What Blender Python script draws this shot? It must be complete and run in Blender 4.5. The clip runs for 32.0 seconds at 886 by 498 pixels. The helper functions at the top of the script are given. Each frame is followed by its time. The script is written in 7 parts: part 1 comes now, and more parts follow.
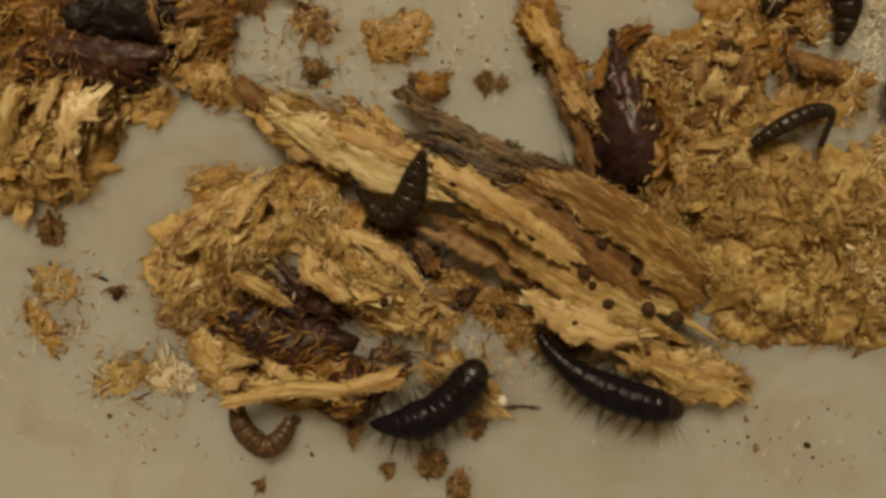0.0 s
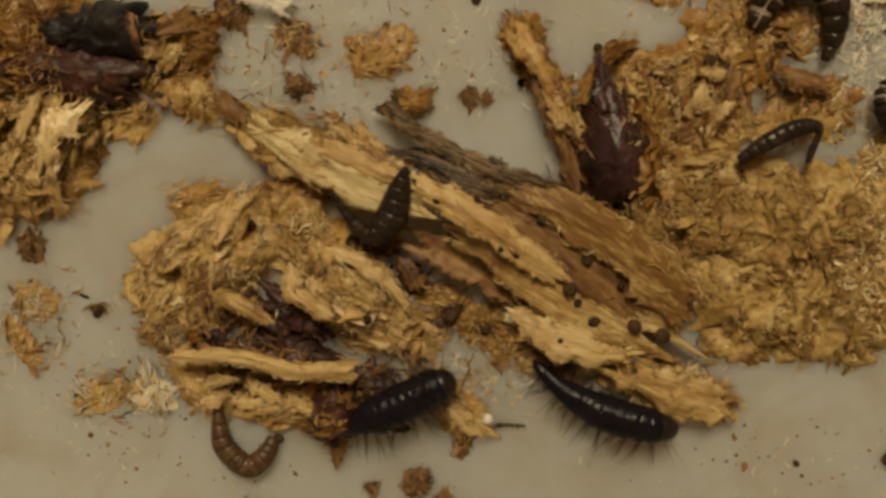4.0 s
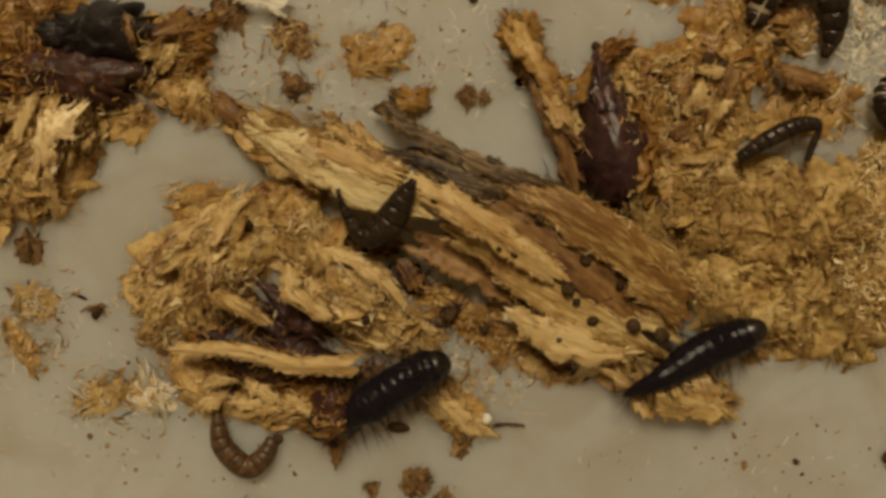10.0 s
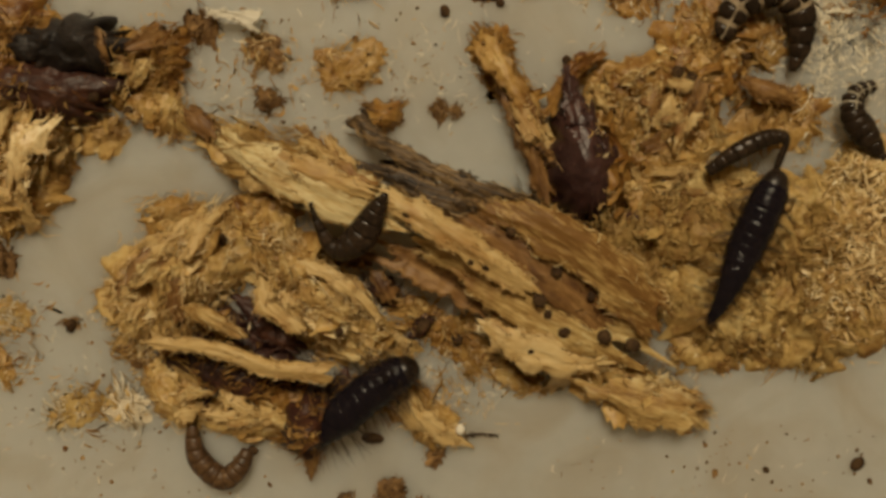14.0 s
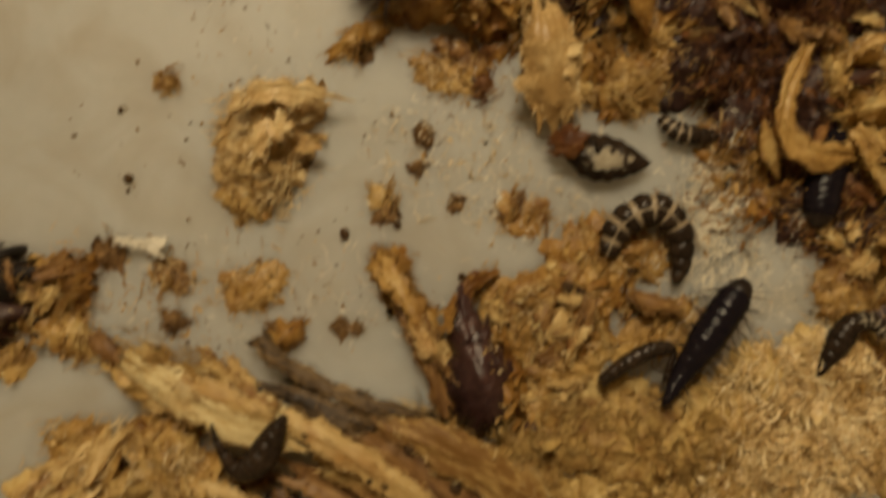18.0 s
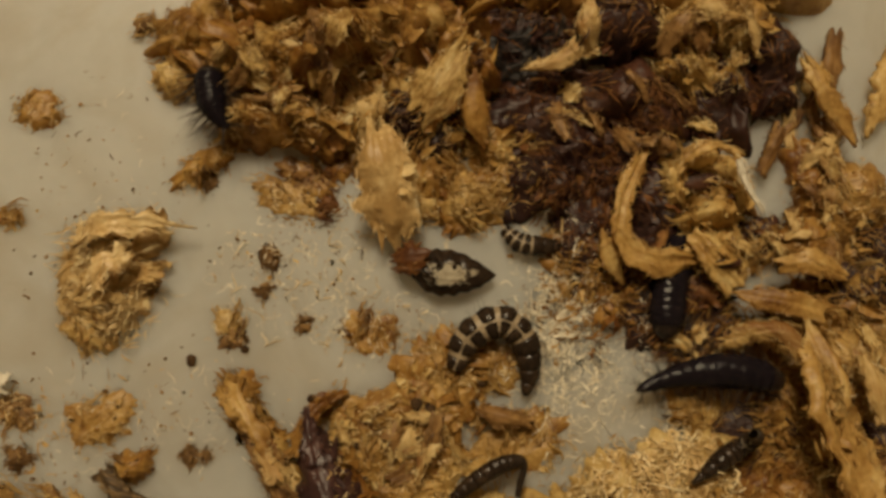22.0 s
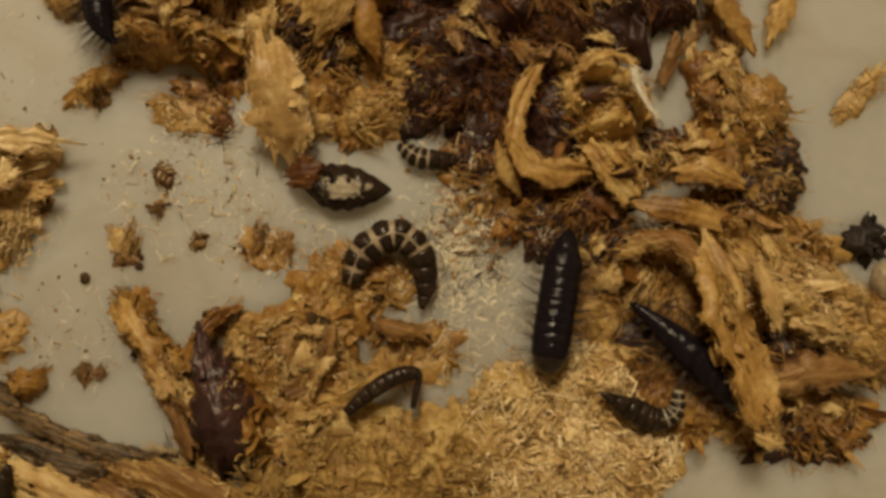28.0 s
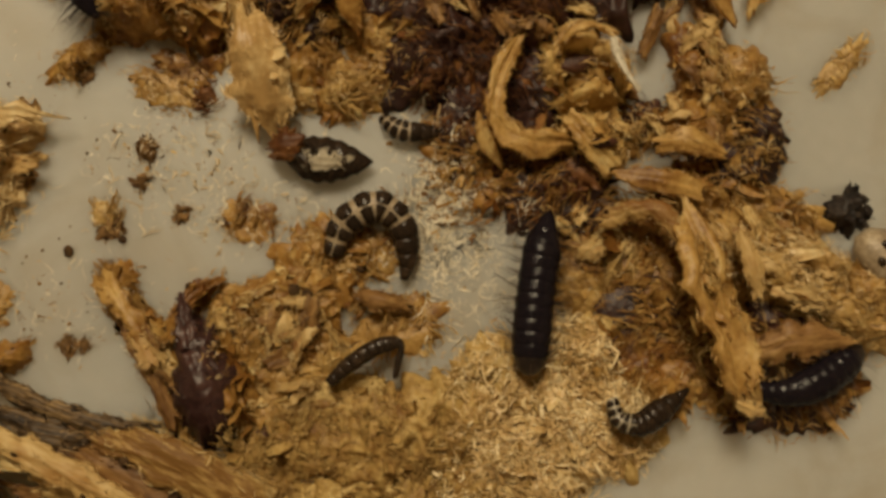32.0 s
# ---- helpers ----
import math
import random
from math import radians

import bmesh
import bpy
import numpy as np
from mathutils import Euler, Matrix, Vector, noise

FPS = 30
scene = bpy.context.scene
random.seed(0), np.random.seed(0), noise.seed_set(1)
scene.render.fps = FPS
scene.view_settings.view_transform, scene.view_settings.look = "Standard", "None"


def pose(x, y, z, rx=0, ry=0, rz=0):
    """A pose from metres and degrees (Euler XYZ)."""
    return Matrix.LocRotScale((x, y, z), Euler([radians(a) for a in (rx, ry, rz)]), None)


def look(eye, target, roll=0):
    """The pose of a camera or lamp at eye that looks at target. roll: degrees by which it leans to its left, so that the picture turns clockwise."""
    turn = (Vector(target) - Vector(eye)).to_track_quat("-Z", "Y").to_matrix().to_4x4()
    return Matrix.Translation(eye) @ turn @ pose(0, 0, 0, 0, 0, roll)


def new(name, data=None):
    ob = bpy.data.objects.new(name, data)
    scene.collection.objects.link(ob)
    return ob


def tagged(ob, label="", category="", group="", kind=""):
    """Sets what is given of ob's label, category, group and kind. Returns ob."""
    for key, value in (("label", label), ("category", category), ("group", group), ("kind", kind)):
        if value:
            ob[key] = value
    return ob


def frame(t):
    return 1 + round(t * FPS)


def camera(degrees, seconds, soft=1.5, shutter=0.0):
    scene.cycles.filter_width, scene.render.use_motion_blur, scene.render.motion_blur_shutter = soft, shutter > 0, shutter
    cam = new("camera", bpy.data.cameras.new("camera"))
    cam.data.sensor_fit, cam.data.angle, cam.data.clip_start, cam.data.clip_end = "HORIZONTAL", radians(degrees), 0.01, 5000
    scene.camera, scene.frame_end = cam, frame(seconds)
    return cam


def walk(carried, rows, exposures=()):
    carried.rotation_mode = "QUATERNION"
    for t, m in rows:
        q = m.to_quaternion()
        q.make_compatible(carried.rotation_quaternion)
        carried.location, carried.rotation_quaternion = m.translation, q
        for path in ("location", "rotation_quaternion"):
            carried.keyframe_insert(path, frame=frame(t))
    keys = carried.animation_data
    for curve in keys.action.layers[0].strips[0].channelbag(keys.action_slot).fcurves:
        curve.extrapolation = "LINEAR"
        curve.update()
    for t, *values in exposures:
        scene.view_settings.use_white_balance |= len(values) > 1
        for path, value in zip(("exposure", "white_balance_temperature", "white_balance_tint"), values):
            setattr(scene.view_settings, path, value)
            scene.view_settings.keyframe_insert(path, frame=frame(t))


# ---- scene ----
# The place: a white plastic tray strewn with shredded wood, droppings and cast skins, on which bristly dark larvae crawl.
# Lengths below are in millimetres (a picture is about 60 mm wide); MM turns them into metres.
MM = 0.001
cam = camera(50, 32.0, soft=3.4, shutter=1.2)
walk(cam, [
    (0, pose(-0.003291, -0.000896, 0.064796, -4.926, 0.126, 0.511)),
    (0.5, pose(-0.003185, -0.000529, 0.064661, -5.212, 0.143, 0.415)),
    (1, pose(-0.002938, -0.000325, 0.064625, -5.484, 0.110, 0.417)),
    (1.5, pose(-0.002522, 0.000102, 0.064366, -5.416, 0.169, 0.443)),
    (2, pose(-0.002195, 0.000477, 0.064252, -5.099, 0.077, 0.525)),
    (2.5, pose(-0.002332, 0.000493, 0.064312, -5.162, -0.083, 0.429)),
    (3, pose(-0.002436, 0.000224, 0.064397, -5.006, -0.222, 0.402)),
    (3.5, pose(-0.002410, -0.000206, 0.064223, -4.553, -0.095, 0.440)),
    (5.5, pose(-0.001784, -0.000012, 0.064003, -4.885, 0.444, 0.443)),
    (6, pose(-0.001916, 0.000237, 0.064084, -5.096, 0.363, 0.434)),
    (6.5, pose(-0.002102, 0.000825, 0.063856, -5.600, 0.537, 0.441)),
    (7, pose(-0.002271, 0.000427, 0.064004, -5.463, 0.426, 0.373)),
    (7.5, pose(-0.002546, 0.000303, 0.063966, -5.398, 0.272, 0.373)),
    (8, pose(-0.002310, 0.000183, 0.063908, -5.229, 0.411, 0.358)),
    (8.5, pose(-0.001862, 0.000245, 0.064069, -5.194, 0.483, 0.344)),
    (9, pose(-0.001755, 0.000304, 0.064098, -5.366, 0.425, 0.259)),
    (9.5, pose(-0.002144, -0.000014, 0.064134, -5.072, 0.072, 0.264)),
    (10, pose(-0.001971, 0.000192, 0.063912, -4.959, 0.243, 0.171)),
    (10.5, pose(-0.001218, 0.000166, 0.064017, -4.855, 0.243, 0.097)),
    (11, pose(-0.000635, 0.000769, 0.064074, -5.095, 0.087, 0.124)),
    (11.5, pose(-0.000223, 0.000494, 0.064271, -4.556, 0.109, 0.124)),
    (12, pose(-0.000053, 0.000742, 0.063999, -4.954, 0.006, 0.063)),
    (12.5, pose(-0.000271, 0.000689, 0.064061, -4.814, -0.062, 0.004)),
    (13, pose(0.000000, -0.000000, 0.064335, -4.394, 0.054, 0.004)),
    (13.5, pose(-0.000539, 0.000627, 0.064334, -5.094, -0.408, 0.013)),
    (15.5, pose(-0.001440, 0.001617, 0.064270, -4.727, -0.490, 0.289)),
    (16, pose(-0.002889, 0.001516, 0.063946, -4.292, -0.507, 0.475)),
    (16.5, pose(-0.003264, 0.001323, 0.064216, -4.126, -0.285, 0.443)),
    (17, pose(-0.001507, 0.002537, 0.064993, -3.972, 0.043, 0.042)),
    (17.5, pose(0.003656, 0.004740, 0.066053, -0.792, 0.362, -0.798)),
    (18, pose(0.003532, 0.006187, 0.066329, 3.473, -2.538, -1.202)),
    (18.5, pose(0.006296, 0.006842, 0.066062, 4.861, -2.941, -2.259)),
    (19, pose(0.007535, 0.005728, 0.065750, 5.442, -2.836, -2.768)),
    (19.5, pose(0.007730, 0.006174, 0.065878, 5.523, -3.024, -3.179)),
    (20, pose(0.010009, 0.006490, 0.066448, 5.583, -2.525, -3.519)),
    (20.5, pose(0.012050, 0.006331, 0.066782, 6.556, -2.270, -3.668)),
    (21, pose(0.012727, 0.008744, 0.067427, 7.827, -2.678, -3.668)),
    (21.5, pose(0.013350, 0.009103, 0.067470, 7.761, -3.019, -3.727)),
    (22, pose(0.013298, 0.008828, 0.067407, 8.040, -3.198, -3.865)),
    (22.5, pose(0.013893, 0.008367, 0.067336, 8.149, -3.274, -3.972)),
    (23, pose(0.014421, 0.007728, 0.067306, 8.150, -3.226, -4.100)),
    (23.5, pose(0.015529, 0.006902, 0.066988, 8.319, -3.202, -4.182)),
    (24, pose(0.016117, 0.007071, 0.066790, 8.302, -3.151, -4.104)),
    (24.5, pose(0.017011, 0.007357, 0.067238, 8.418, -3.044, -4.075)),
    (25, pose(0.017497, 0.007265, 0.067327, 8.266, -3.250, -4.198)),
    (25.5, pose(0.018097, 0.005785, 0.067045, 8.514, -3.287, -4.432)),
    (26, pose(0.018368, 0.004601, 0.066796, 8.741, -3.255, -4.464)),
    (26.5, pose(0.018780, 0.003705, 0.066535, 8.386, -3.242, -4.634)),
    (28.5, pose(0.020257, 0.003274, 0.066839, 7.026, -3.216, -4.778)),
    (29, pose(0.020187, 0.002174, 0.066687, 7.462, -3.285, -4.880)),
    (29.5, pose(0.020366, 0.002270, 0.066829, 7.119, -3.235, -4.891)),
    (30, pose(0.020815, 0.000977, 0.066742, 7.471, -3.041, -4.975)),
    (30.5, pose(0.020771, 0.001417, 0.066730, 7.079, -3.142, -4.896)),
    (31, pose(0.020959, 0.001623, 0.066762, 7.080, -3.033, -4.934)),
    (31.5, pose(0.021088, 0.001666, 0.066848, 7.249, -3.005, -4.982)),
    (32, pose(0.021586, 0.001134, 0.066780, 7.312, -2.848, -5.032)),
], [(0, 0.05, 6750, 10), (16.8, 0.01, 6750, 10), (18.2, 0.01, 7200, 12), (22, 0.05, 7150, 12), (26, 0.08, 7150, 12), (29, 0.09, 7100, 12), (32, 0.10, 7050, 12)])

# ---- light: one ceiling lamp in a plain room ----
world = bpy.data.worlds.new("world")
scene.world = world
world.use_nodes = True
world.node_tree.nodes["Background"].inputs["Color"].default_value = (1.0, 0.86, 0.66, 1)
world.node_tree.nodes["Background"].inputs["Strength"].default_value = 0.16
lamp_data = bpy.data.lights.new("ceiling_lamp", "AREA")
lamp_data.shape, lamp_data.size, lamp_data.energy, lamp_data.color = "DISK", 0.36, 10.7, (1.0, 0.85, 0.59)
lamp = new("ceiling_lamp", lamp_data)
lamp.matrix_world = look((-0.07, 0.64, 0.98), (0.01, 0.0, 0.0))
tagged(lamp, "round warm white ceiling lamp above the tray", "lamp")


# ---- small tools ----
def hashed(ix, iy, iz, seed):
    n = (ix * 374761393 + iy * 668265263 + iz * 2147483647 + seed * 974634533) & 0x7FFFFFFF
    n = ((n ^ (n >> 13)) * 1274126177) & 0x7FFFFFFF
    return ((n ^ (n >> 16)) & 0xFFFF) / 32767.5 - 1.0


def rough(x, y, z, seed=0):
    """Smooth noise from -1 to 1 over arrays."""
    x, y, z = np.broadcast_arrays(np.asarray(x, float), np.asarray(y, float), np.asarray(z, float))
    fx, fy, fz = np.floor(x), np.floor(y), np.floor(z)
    ix, iy, iz = fx.astype(np.int64), fy.astype(np.int64), fz.astype(np.int64)
    u, v, w = x - fx, y - fy, z - fz
    u, v, w = u * u * (3 - 2 * u), v * v * (3 - 2 * v), w * w * (3 - 2 * w)
    total = 0
    for a in (0, 1):
        for b in (0, 1):
            for c in (0, 1):
                k = (u if a else 1 - u) * (v if b else 1 - v) * (w if c else 1 - w)
                total = total + k * hashed(ix + a, iy + b, iz + c, seed)
    return total


def fbm(x, y, z, seed=0, octaves=3):
    total, amp = 0, 0.6
    for o in range(octaves):
        total = total + amp * rough(x * 2 ** o, y * 2 ** o, z * 2 ** o, seed + o * 17)
        amp *= 0.5
    return total


def to_mesh(name, verts, faces, mat, smooth=True):
    me = bpy.data.meshes.new(name)
    me.from_pydata((np.asarray(verts, float) * MM).tolist(), [], faces if isinstance(faces, list) else faces.tolist())
    me.materials.append(mat)
    me.polygons.foreach_set("use_smooth", [smooth] * len(me.polygons))
    me.update()
    return me


def thing(name, label, category, at=(0, 0, 0), group="", kind="", turn=0.0):
    ob = new(name)
    ob.empty_display_size = 0.001
    ob.matrix_basis = pose(at[0] * MM, at[1] * MM, at[2] * MM, 0, 0, turn)
    return tagged(ob, label, category, group, kind)


def part(name, me, parent, label="", at=(0, 0, 0), turn=(0, 0, 0), kind=""):
    """A mesh under its thing, at a pose in the thing's space."""
    ob = new(name, me)
    ob.parent = parent
    ob.matrix_basis = pose(at[0] * MM, at[1] * MM, at[2] * MM, *turn)
    return tagged(ob, label, kind=kind)


def alone(name, me, label, category, at=(0, 0, 0), turn=(0, 0, 0), group="", kind=""):
    ob = new(name, me)
    ob.matrix_basis = pose(at[0] * MM, at[1] * MM, at[2] * MM, *turn)
    return tagged(ob, label, category, group, kind)


def grid_faces(rows, cols, closed=False):
    """Quads over a grid of points, row after row."""
    out = []
    for i in range(rows - 1):
        for j in range(cols if closed else cols - 1):
            k = (j + 1) % cols
            out.append((i * cols + j, i * cols + k, (i + 1) * cols + k, (i + 1) * cols + j))
    return out


# ---- materials ----
def surface(name, ramp, coarse=500.0, fine=3500.0, gloss=0.8, bump=0.5, depth=0.15, island=0.35, stretch=(1, 1, 1), mix=0.45, soft=0.0, spec=0.35, blotch=None):
    """A matte natural stuff: a ramp of colours over noise at two sizes, shifted from piece to piece."""
    m = bpy.data.materials.new(name)
    m.use_nodes = True
    t = m.node_tree
    b = t.nodes["Principled BSDF"]
    co = t.nodes.new("ShaderNodeTexCoord")
    mp = t.nodes.new("ShaderNodeMapping")
    mp.inputs["Scale"].default_value = stretch
    t.links.new(co.outputs["Object"], mp.inputs["Vector"])
    info = t.nodes.new("ShaderNodeObjectInfo")
    geo = t.nodes.new("ShaderNodeNewGeometry")
    n1 = t.nodes.new("ShaderNodeTexNoise")
    n1.noise_dimensions = "4D"
    n1.inputs["Scale"].default_value, n1.inputs["Detail"].default_value = coarse, 4.0
    n2 = t.nodes.new("ShaderNodeTexNoise")
    n2.inputs["Scale"].default_value, n2.inputs["Detail"].default_value = fine, 3.0
    w = t.nodes.new("ShaderNodeMath")
    w.operation, w.inputs[1].default_value = "MULTIPLY", 20.0
    t.links.new(info.outputs["Random"], w.inputs[0])
    t.links.new(w.outputs[0], n1.inputs["W"])
    for n in (n1, n2):
        t.links.new(mp.outputs[0], n.inputs["Vector"])
    blend = t.nodes.new("ShaderNodeMix")
    blend.inputs["Factor"].default_value = mix
    t.links.new(n1.outputs["Fac"], blend.inputs["A"])
    t.links.new(n2.outputs["Fac"], blend.inputs["B"])
    shift = t.nodes.new("ShaderNodeMath")
    shift.operation, shift.inputs[1].default_value, shift.inputs[2].default_value = "MULTIPLY_ADD", island, -0.5 * island
    t.links.new(geo.outputs["Random Per Island"], shift.inputs[0])
    add = t.nodes.new("ShaderNodeMath")
    t.links.new(blend.outputs["Result"], add.inputs[0])
    t.links.new(shift.outputs[0], add.inputs[1])
    cr = t.nodes.new("ShaderNodeValToRGB")
    e = cr.color_ramp.elements
    while len(e) < len(ramp):
        e.new(0.5)
    for k, (at, c) in enumerate(ramp):
        e[k].position, e[k].color = at, (*c, 1)
    t.links.new(add.outputs[0], cr.inputs[0])
    t.links.new(cr.outputs[0], b.inputs["Base Color"])
    b.inputs["Roughness"].default_value = gloss
    b.inputs["Specular IOR Level"].default_value = spec
    if blotch:
        # stains with a shape of their own
        n3 = t.nodes.new("ShaderNodeTexNoise")
        n3.noise_dimensions = "4D"
        n3.inputs["Scale"].default_value, n3.inputs["Detail"].default_value, n3.inputs["Distortion"].default_value = blotch[1], 5.0, 0.8
        t.links.new(w.outputs[0], n3.inputs["W"])
        mp2 = t.nodes.new("ShaderNodeMapping")
        mp2.inputs["Scale"].default_value = [0.45 + 0.55 * q for q in stretch]
        t.links.new(co.outputs["Object"], mp2.inputs["Vector"])
        t.links.new(mp2.outputs[0], n3.inputs["Vector"])
        r3 = t.nodes.new("ShaderNodeValToRGB")
        r3.color_ramp.elements[0].position, r3.color_ramp.elements[0].color = blotch[2], (0, 0, 0, 1)
        r3.color_ramp.elements[1].position, r3.color_ramp.elements[1].color = blotch[2] + 0.14, (0.9, 0.9, 0.9, 1)
        t.links.new(n3.outputs["Fac"], r3.inputs[0])
        mx = t.nodes.new("ShaderNodeMix")
        mx.data_type = "RGBA"
        mx.inputs["B"].default_value = (*blotch[0], 1)
        t.links.new(r3.outputs[0], mx.inputs["Factor"])
        t.links.new(cr.outputs[0], mx.inputs["A"])
        t.links.new(mx.outputs["Result"], b.inputs["Base Color"])
    bp = t.nodes.new("ShaderNodeBump")
    bp.inputs["Strength"].default_value, bp.inputs["Distance"].default_value = bump, depth * MM
    t.links.new(n2.outputs["Fac"], bp.inputs["Height"])
    t.links.new(bp.outputs[0], b.inputs["Normal"])
    if soft:
        # thin wood lets some light through
        thin = t.nodes.new("ShaderNodeBsdfTranslucent")
        t.links.new(b.inputs["Base Color"].links[0].from_socket, thin.inputs["Color"])
        both = t.nodes.new("ShaderNodeMixShader")
        both.inputs[0].default_value = 0.36 * soft
        t.links.new(b.outputs[0], both.inputs[1])
        t.links.new(thin.outputs[0], both.inputs[2])
        t.links.new(both.outputs[0], t.nodes["Material Output"].inputs["Surface"])
    return m


PALE = surface("pale_shredded_wood", [(0.33, (0.32, 0.156, 0.041)), (0.44, (0.546, 0.335, 0.105)), (0.55, (0.753, 0.528, 0.205)), (0.68, (0.875, 0.718, 0.365))], coarse=330, fine=2600, gloss=0.45, spec=0.5, soft=1.0, island=0.10, mix=0.25, bump=0.35)
TAN = surface("tan_shredded_wood", [(0.33, (0.212, 0.088, 0.02)), (0.44, (0.406, 0.217, 0.058)), (0.55, (0.608, 0.379, 0.121)), (0.68, (0.792, 0.592, 0.251))], coarse=330, fine=2600, gloss=0.45, spec=0.5, soft=1.0, island=0.12, mix=0.25, bump=0.35)
ORANGE = surface("orange_brown_pulp", [(0.33, (0.153, 0.052, 0.011)), (0.44, (0.325, 0.15, 0.033)), (0.55, (0.514, 0.286, 0.075)), (0.68, (0.722, 0.49, 0.172))], coarse=330, fine=2600, gloss=0.45, spec=0.5, soft=1.0, island=0.14, mix=0.25, bump=0.35)
MAROON = surface("dark_red_brown_pulp", [(0.3, (0.020, 0.007, 0.006)), (0.5, (0.046, 0.016, 0.011)), (0.66, (0.10, 0.036, 0.017)), (0.84, (0.25, 0.105, 0.036))], coarse=330, fine=2600, gloss=0.5, spec=0.5, soft=0.5, mix=0.3, island=0.2)
RUST = surface("rust_brown_pulp", [(0.33, (0.060, 0.020, 0.008)), (0.44, (0.14, 0.050, 0.016)), (0.55, (0.25, 0.105, 0.032)), (0.68, (0.46, 0.24, 0.08))], coarse=330, fine=2600, gloss=0.5, spec=0.4, soft=0.9, island=0.16, mix=0.25, bump=0.35)
SAWDUST = surface("brown_sawdust", [(0.33, (0.221, 0.106, 0.029)), (0.44, (0.387, 0.226, 0.071)), (0.55, (0.59, 0.398, 0.139)), (0.68, (0.774, 0.592, 0.269))], coarse=480, fine=2600, gloss=0.55, soft=0.9, island=0.14, mix=0.3, bump=0.35)
CORE = surface("purple_brown_pulp", [(0.3, (0.030, 0.013, 0.013)), (0.5, (0.066, 0.030, 0.026)), (0.66, (0.13, 0.060, 0.045)), (0.84, (0.27, 0.14, 0.08))], coarse=500, fine=2600, gloss=0.35, mix=0.3, soft=0.3)
DARK = surface("black_brown_pulp", [(0.35, (0.008, 0.006, 0.006)), (0.55, (0.025, 0.017, 0.014)), (0.75, (0.10, 0.075, 0.05)), (0.9, (0.25, 0.2, 0.13))], gloss=0.55)
GREYBARK = surface("grey_brown_bark", [(0.36, (0.016, 0.009, 0.005)), (0.46, (0.055, 0.032, 0.014)), (0.55, (0.14, 0.085, 0.036)), (0.68, (0.42, 0.28, 0.13))], stretch=(0.12, 1, 1), coarse=900, bump=0.9, depth=0.3, spec=0.45, gloss=0.5, soft=0.3)
GRAIN = surface("straw_wood_grain", [(0.36, (0.264, 0.133, 0.038)), (0.45, (0.489, 0.306, 0.105)), (0.54, (0.687, 0.484, 0.193)), (0.66, (0.847, 0.711, 0.394))], stretch=(0.2, 1, 1), coarse=700, fine=4500, gloss=0.5, bump=0.6, depth=0.2, soft=0.9, blotch=((0.26, 0.105, 0.028), 260.0, 0.54))
REDGRAIN = surface("red_brown_wood_grain", [(0.28, (0.09, 0.036, 0.013)), (0.46, (0.23, 0.115, 0.038)), (0.62, (0.40, 0.23, 0.085)), (0.8, (0.60, 0.41, 0.18))], stretch=(0.3, 1, 1), coarse=700, fine=3000, gloss=0.5, bump=0.4, depth=0.15, soft=0.6, blotch=((0.04, 0.013, 0.008), 300.0, 0.55))
STRAW = surface("pale_straw", [(0.28, (0.457, 0.274, 0.091)), (0.46, (0.665, 0.463, 0.192)), (0.75, (0.837, 0.67, 0.365))], stretch=(0.2, 1, 1), gloss=0.5, island=0.2, bump=0.6, depth=0.18, soft=0.8, blotch=((0.42, 0.21, 0.06), 400.0, 0.56))
BONE = surface("white_dry_sliver", [(0.3, (0.6, 0.55, 0.44)), (0.7, (0.82, 0.78, 0.68))], stretch=(0.2, 1, 1), gloss=0.5, island=0.1)
DROPPING = surface("dark_dropping", [(0.35, (0.014, 0.008, 0.005)), (0.6, (0.045, 0.026, 0.014)), (0.85, (0.11, 0.065, 0.03))], coarse=1500, gloss=0.85, spec=0.1)
CRUMB = surface("brown_crumb", [(0.3, (0.06, 0.028, 0.010)), (0.5, (0.17, 0.09, 0.032)), (0.75, (0.36, 0.21, 0.08))], coarse=1500, gloss=0.7)
SKIN = surface("black_brown_larva_skin", [(0.3, (0.006, 0.005, 0.008)), (0.6, (0.012, 0.009, 0.012)), (0.85, (0.030, 0.020, 0.020))], coarse=900, fine=3600, gloss=0.14, bump=0.6, depth=0.10, island=0.1, spec=0.15)
HEAD = surface("brown_larva_head", [(0.3, (0.008, 0.006, 0.006)), (0.7, (0.020, 0.012, 0.009))], coarse=1200, gloss=0.3, bump=0.2, depth=0.05, spec=0.5)
BRISTLE = surface("dark_bristle", [(0.3, (0.016, 0.010, 0.008)), (0.8, (0.07, 0.04, 0.022))], gloss=0.35, bump=0.0)
CAST = surface("dark_cast_skin", [(0.3, (0.010, 0.007, 0.005)), (0.55, (0.028, 0.018, 0.012)), (0.8, (0.09, 0.055, 0.03))], coarse=1000, gloss=0.25, bump=0.5, depth=0.08, island=0.15, spec=0.2)
BROWNCAST = surface("brown_cast_skin", [(0.3, (0.025, 0.012, 0.006)), (0.55, (0.085, 0.045, 0.02)), (0.8, (0.21, 0.125, 0.055))], coarse=1000, gloss=0.4, bump=0.3, depth=0.06, island=0.2)
MEMBRANE = surface("pale_membrane", [(0.3, (0.14, 0.10, 0.06)), (0.55, (0.32, 0.25, 0.165)), (0.8, (0.56, 0.48, 0.35))], coarse=900, gloss=0.4, island=0.1)
GLASSY = surface("greyish_membrane", [(0.3, (0.2, 0.165, 0.115)), (0.7, (0.46, 0.41, 0.31))], coarse=700, gloss=0.25, island=0.1)
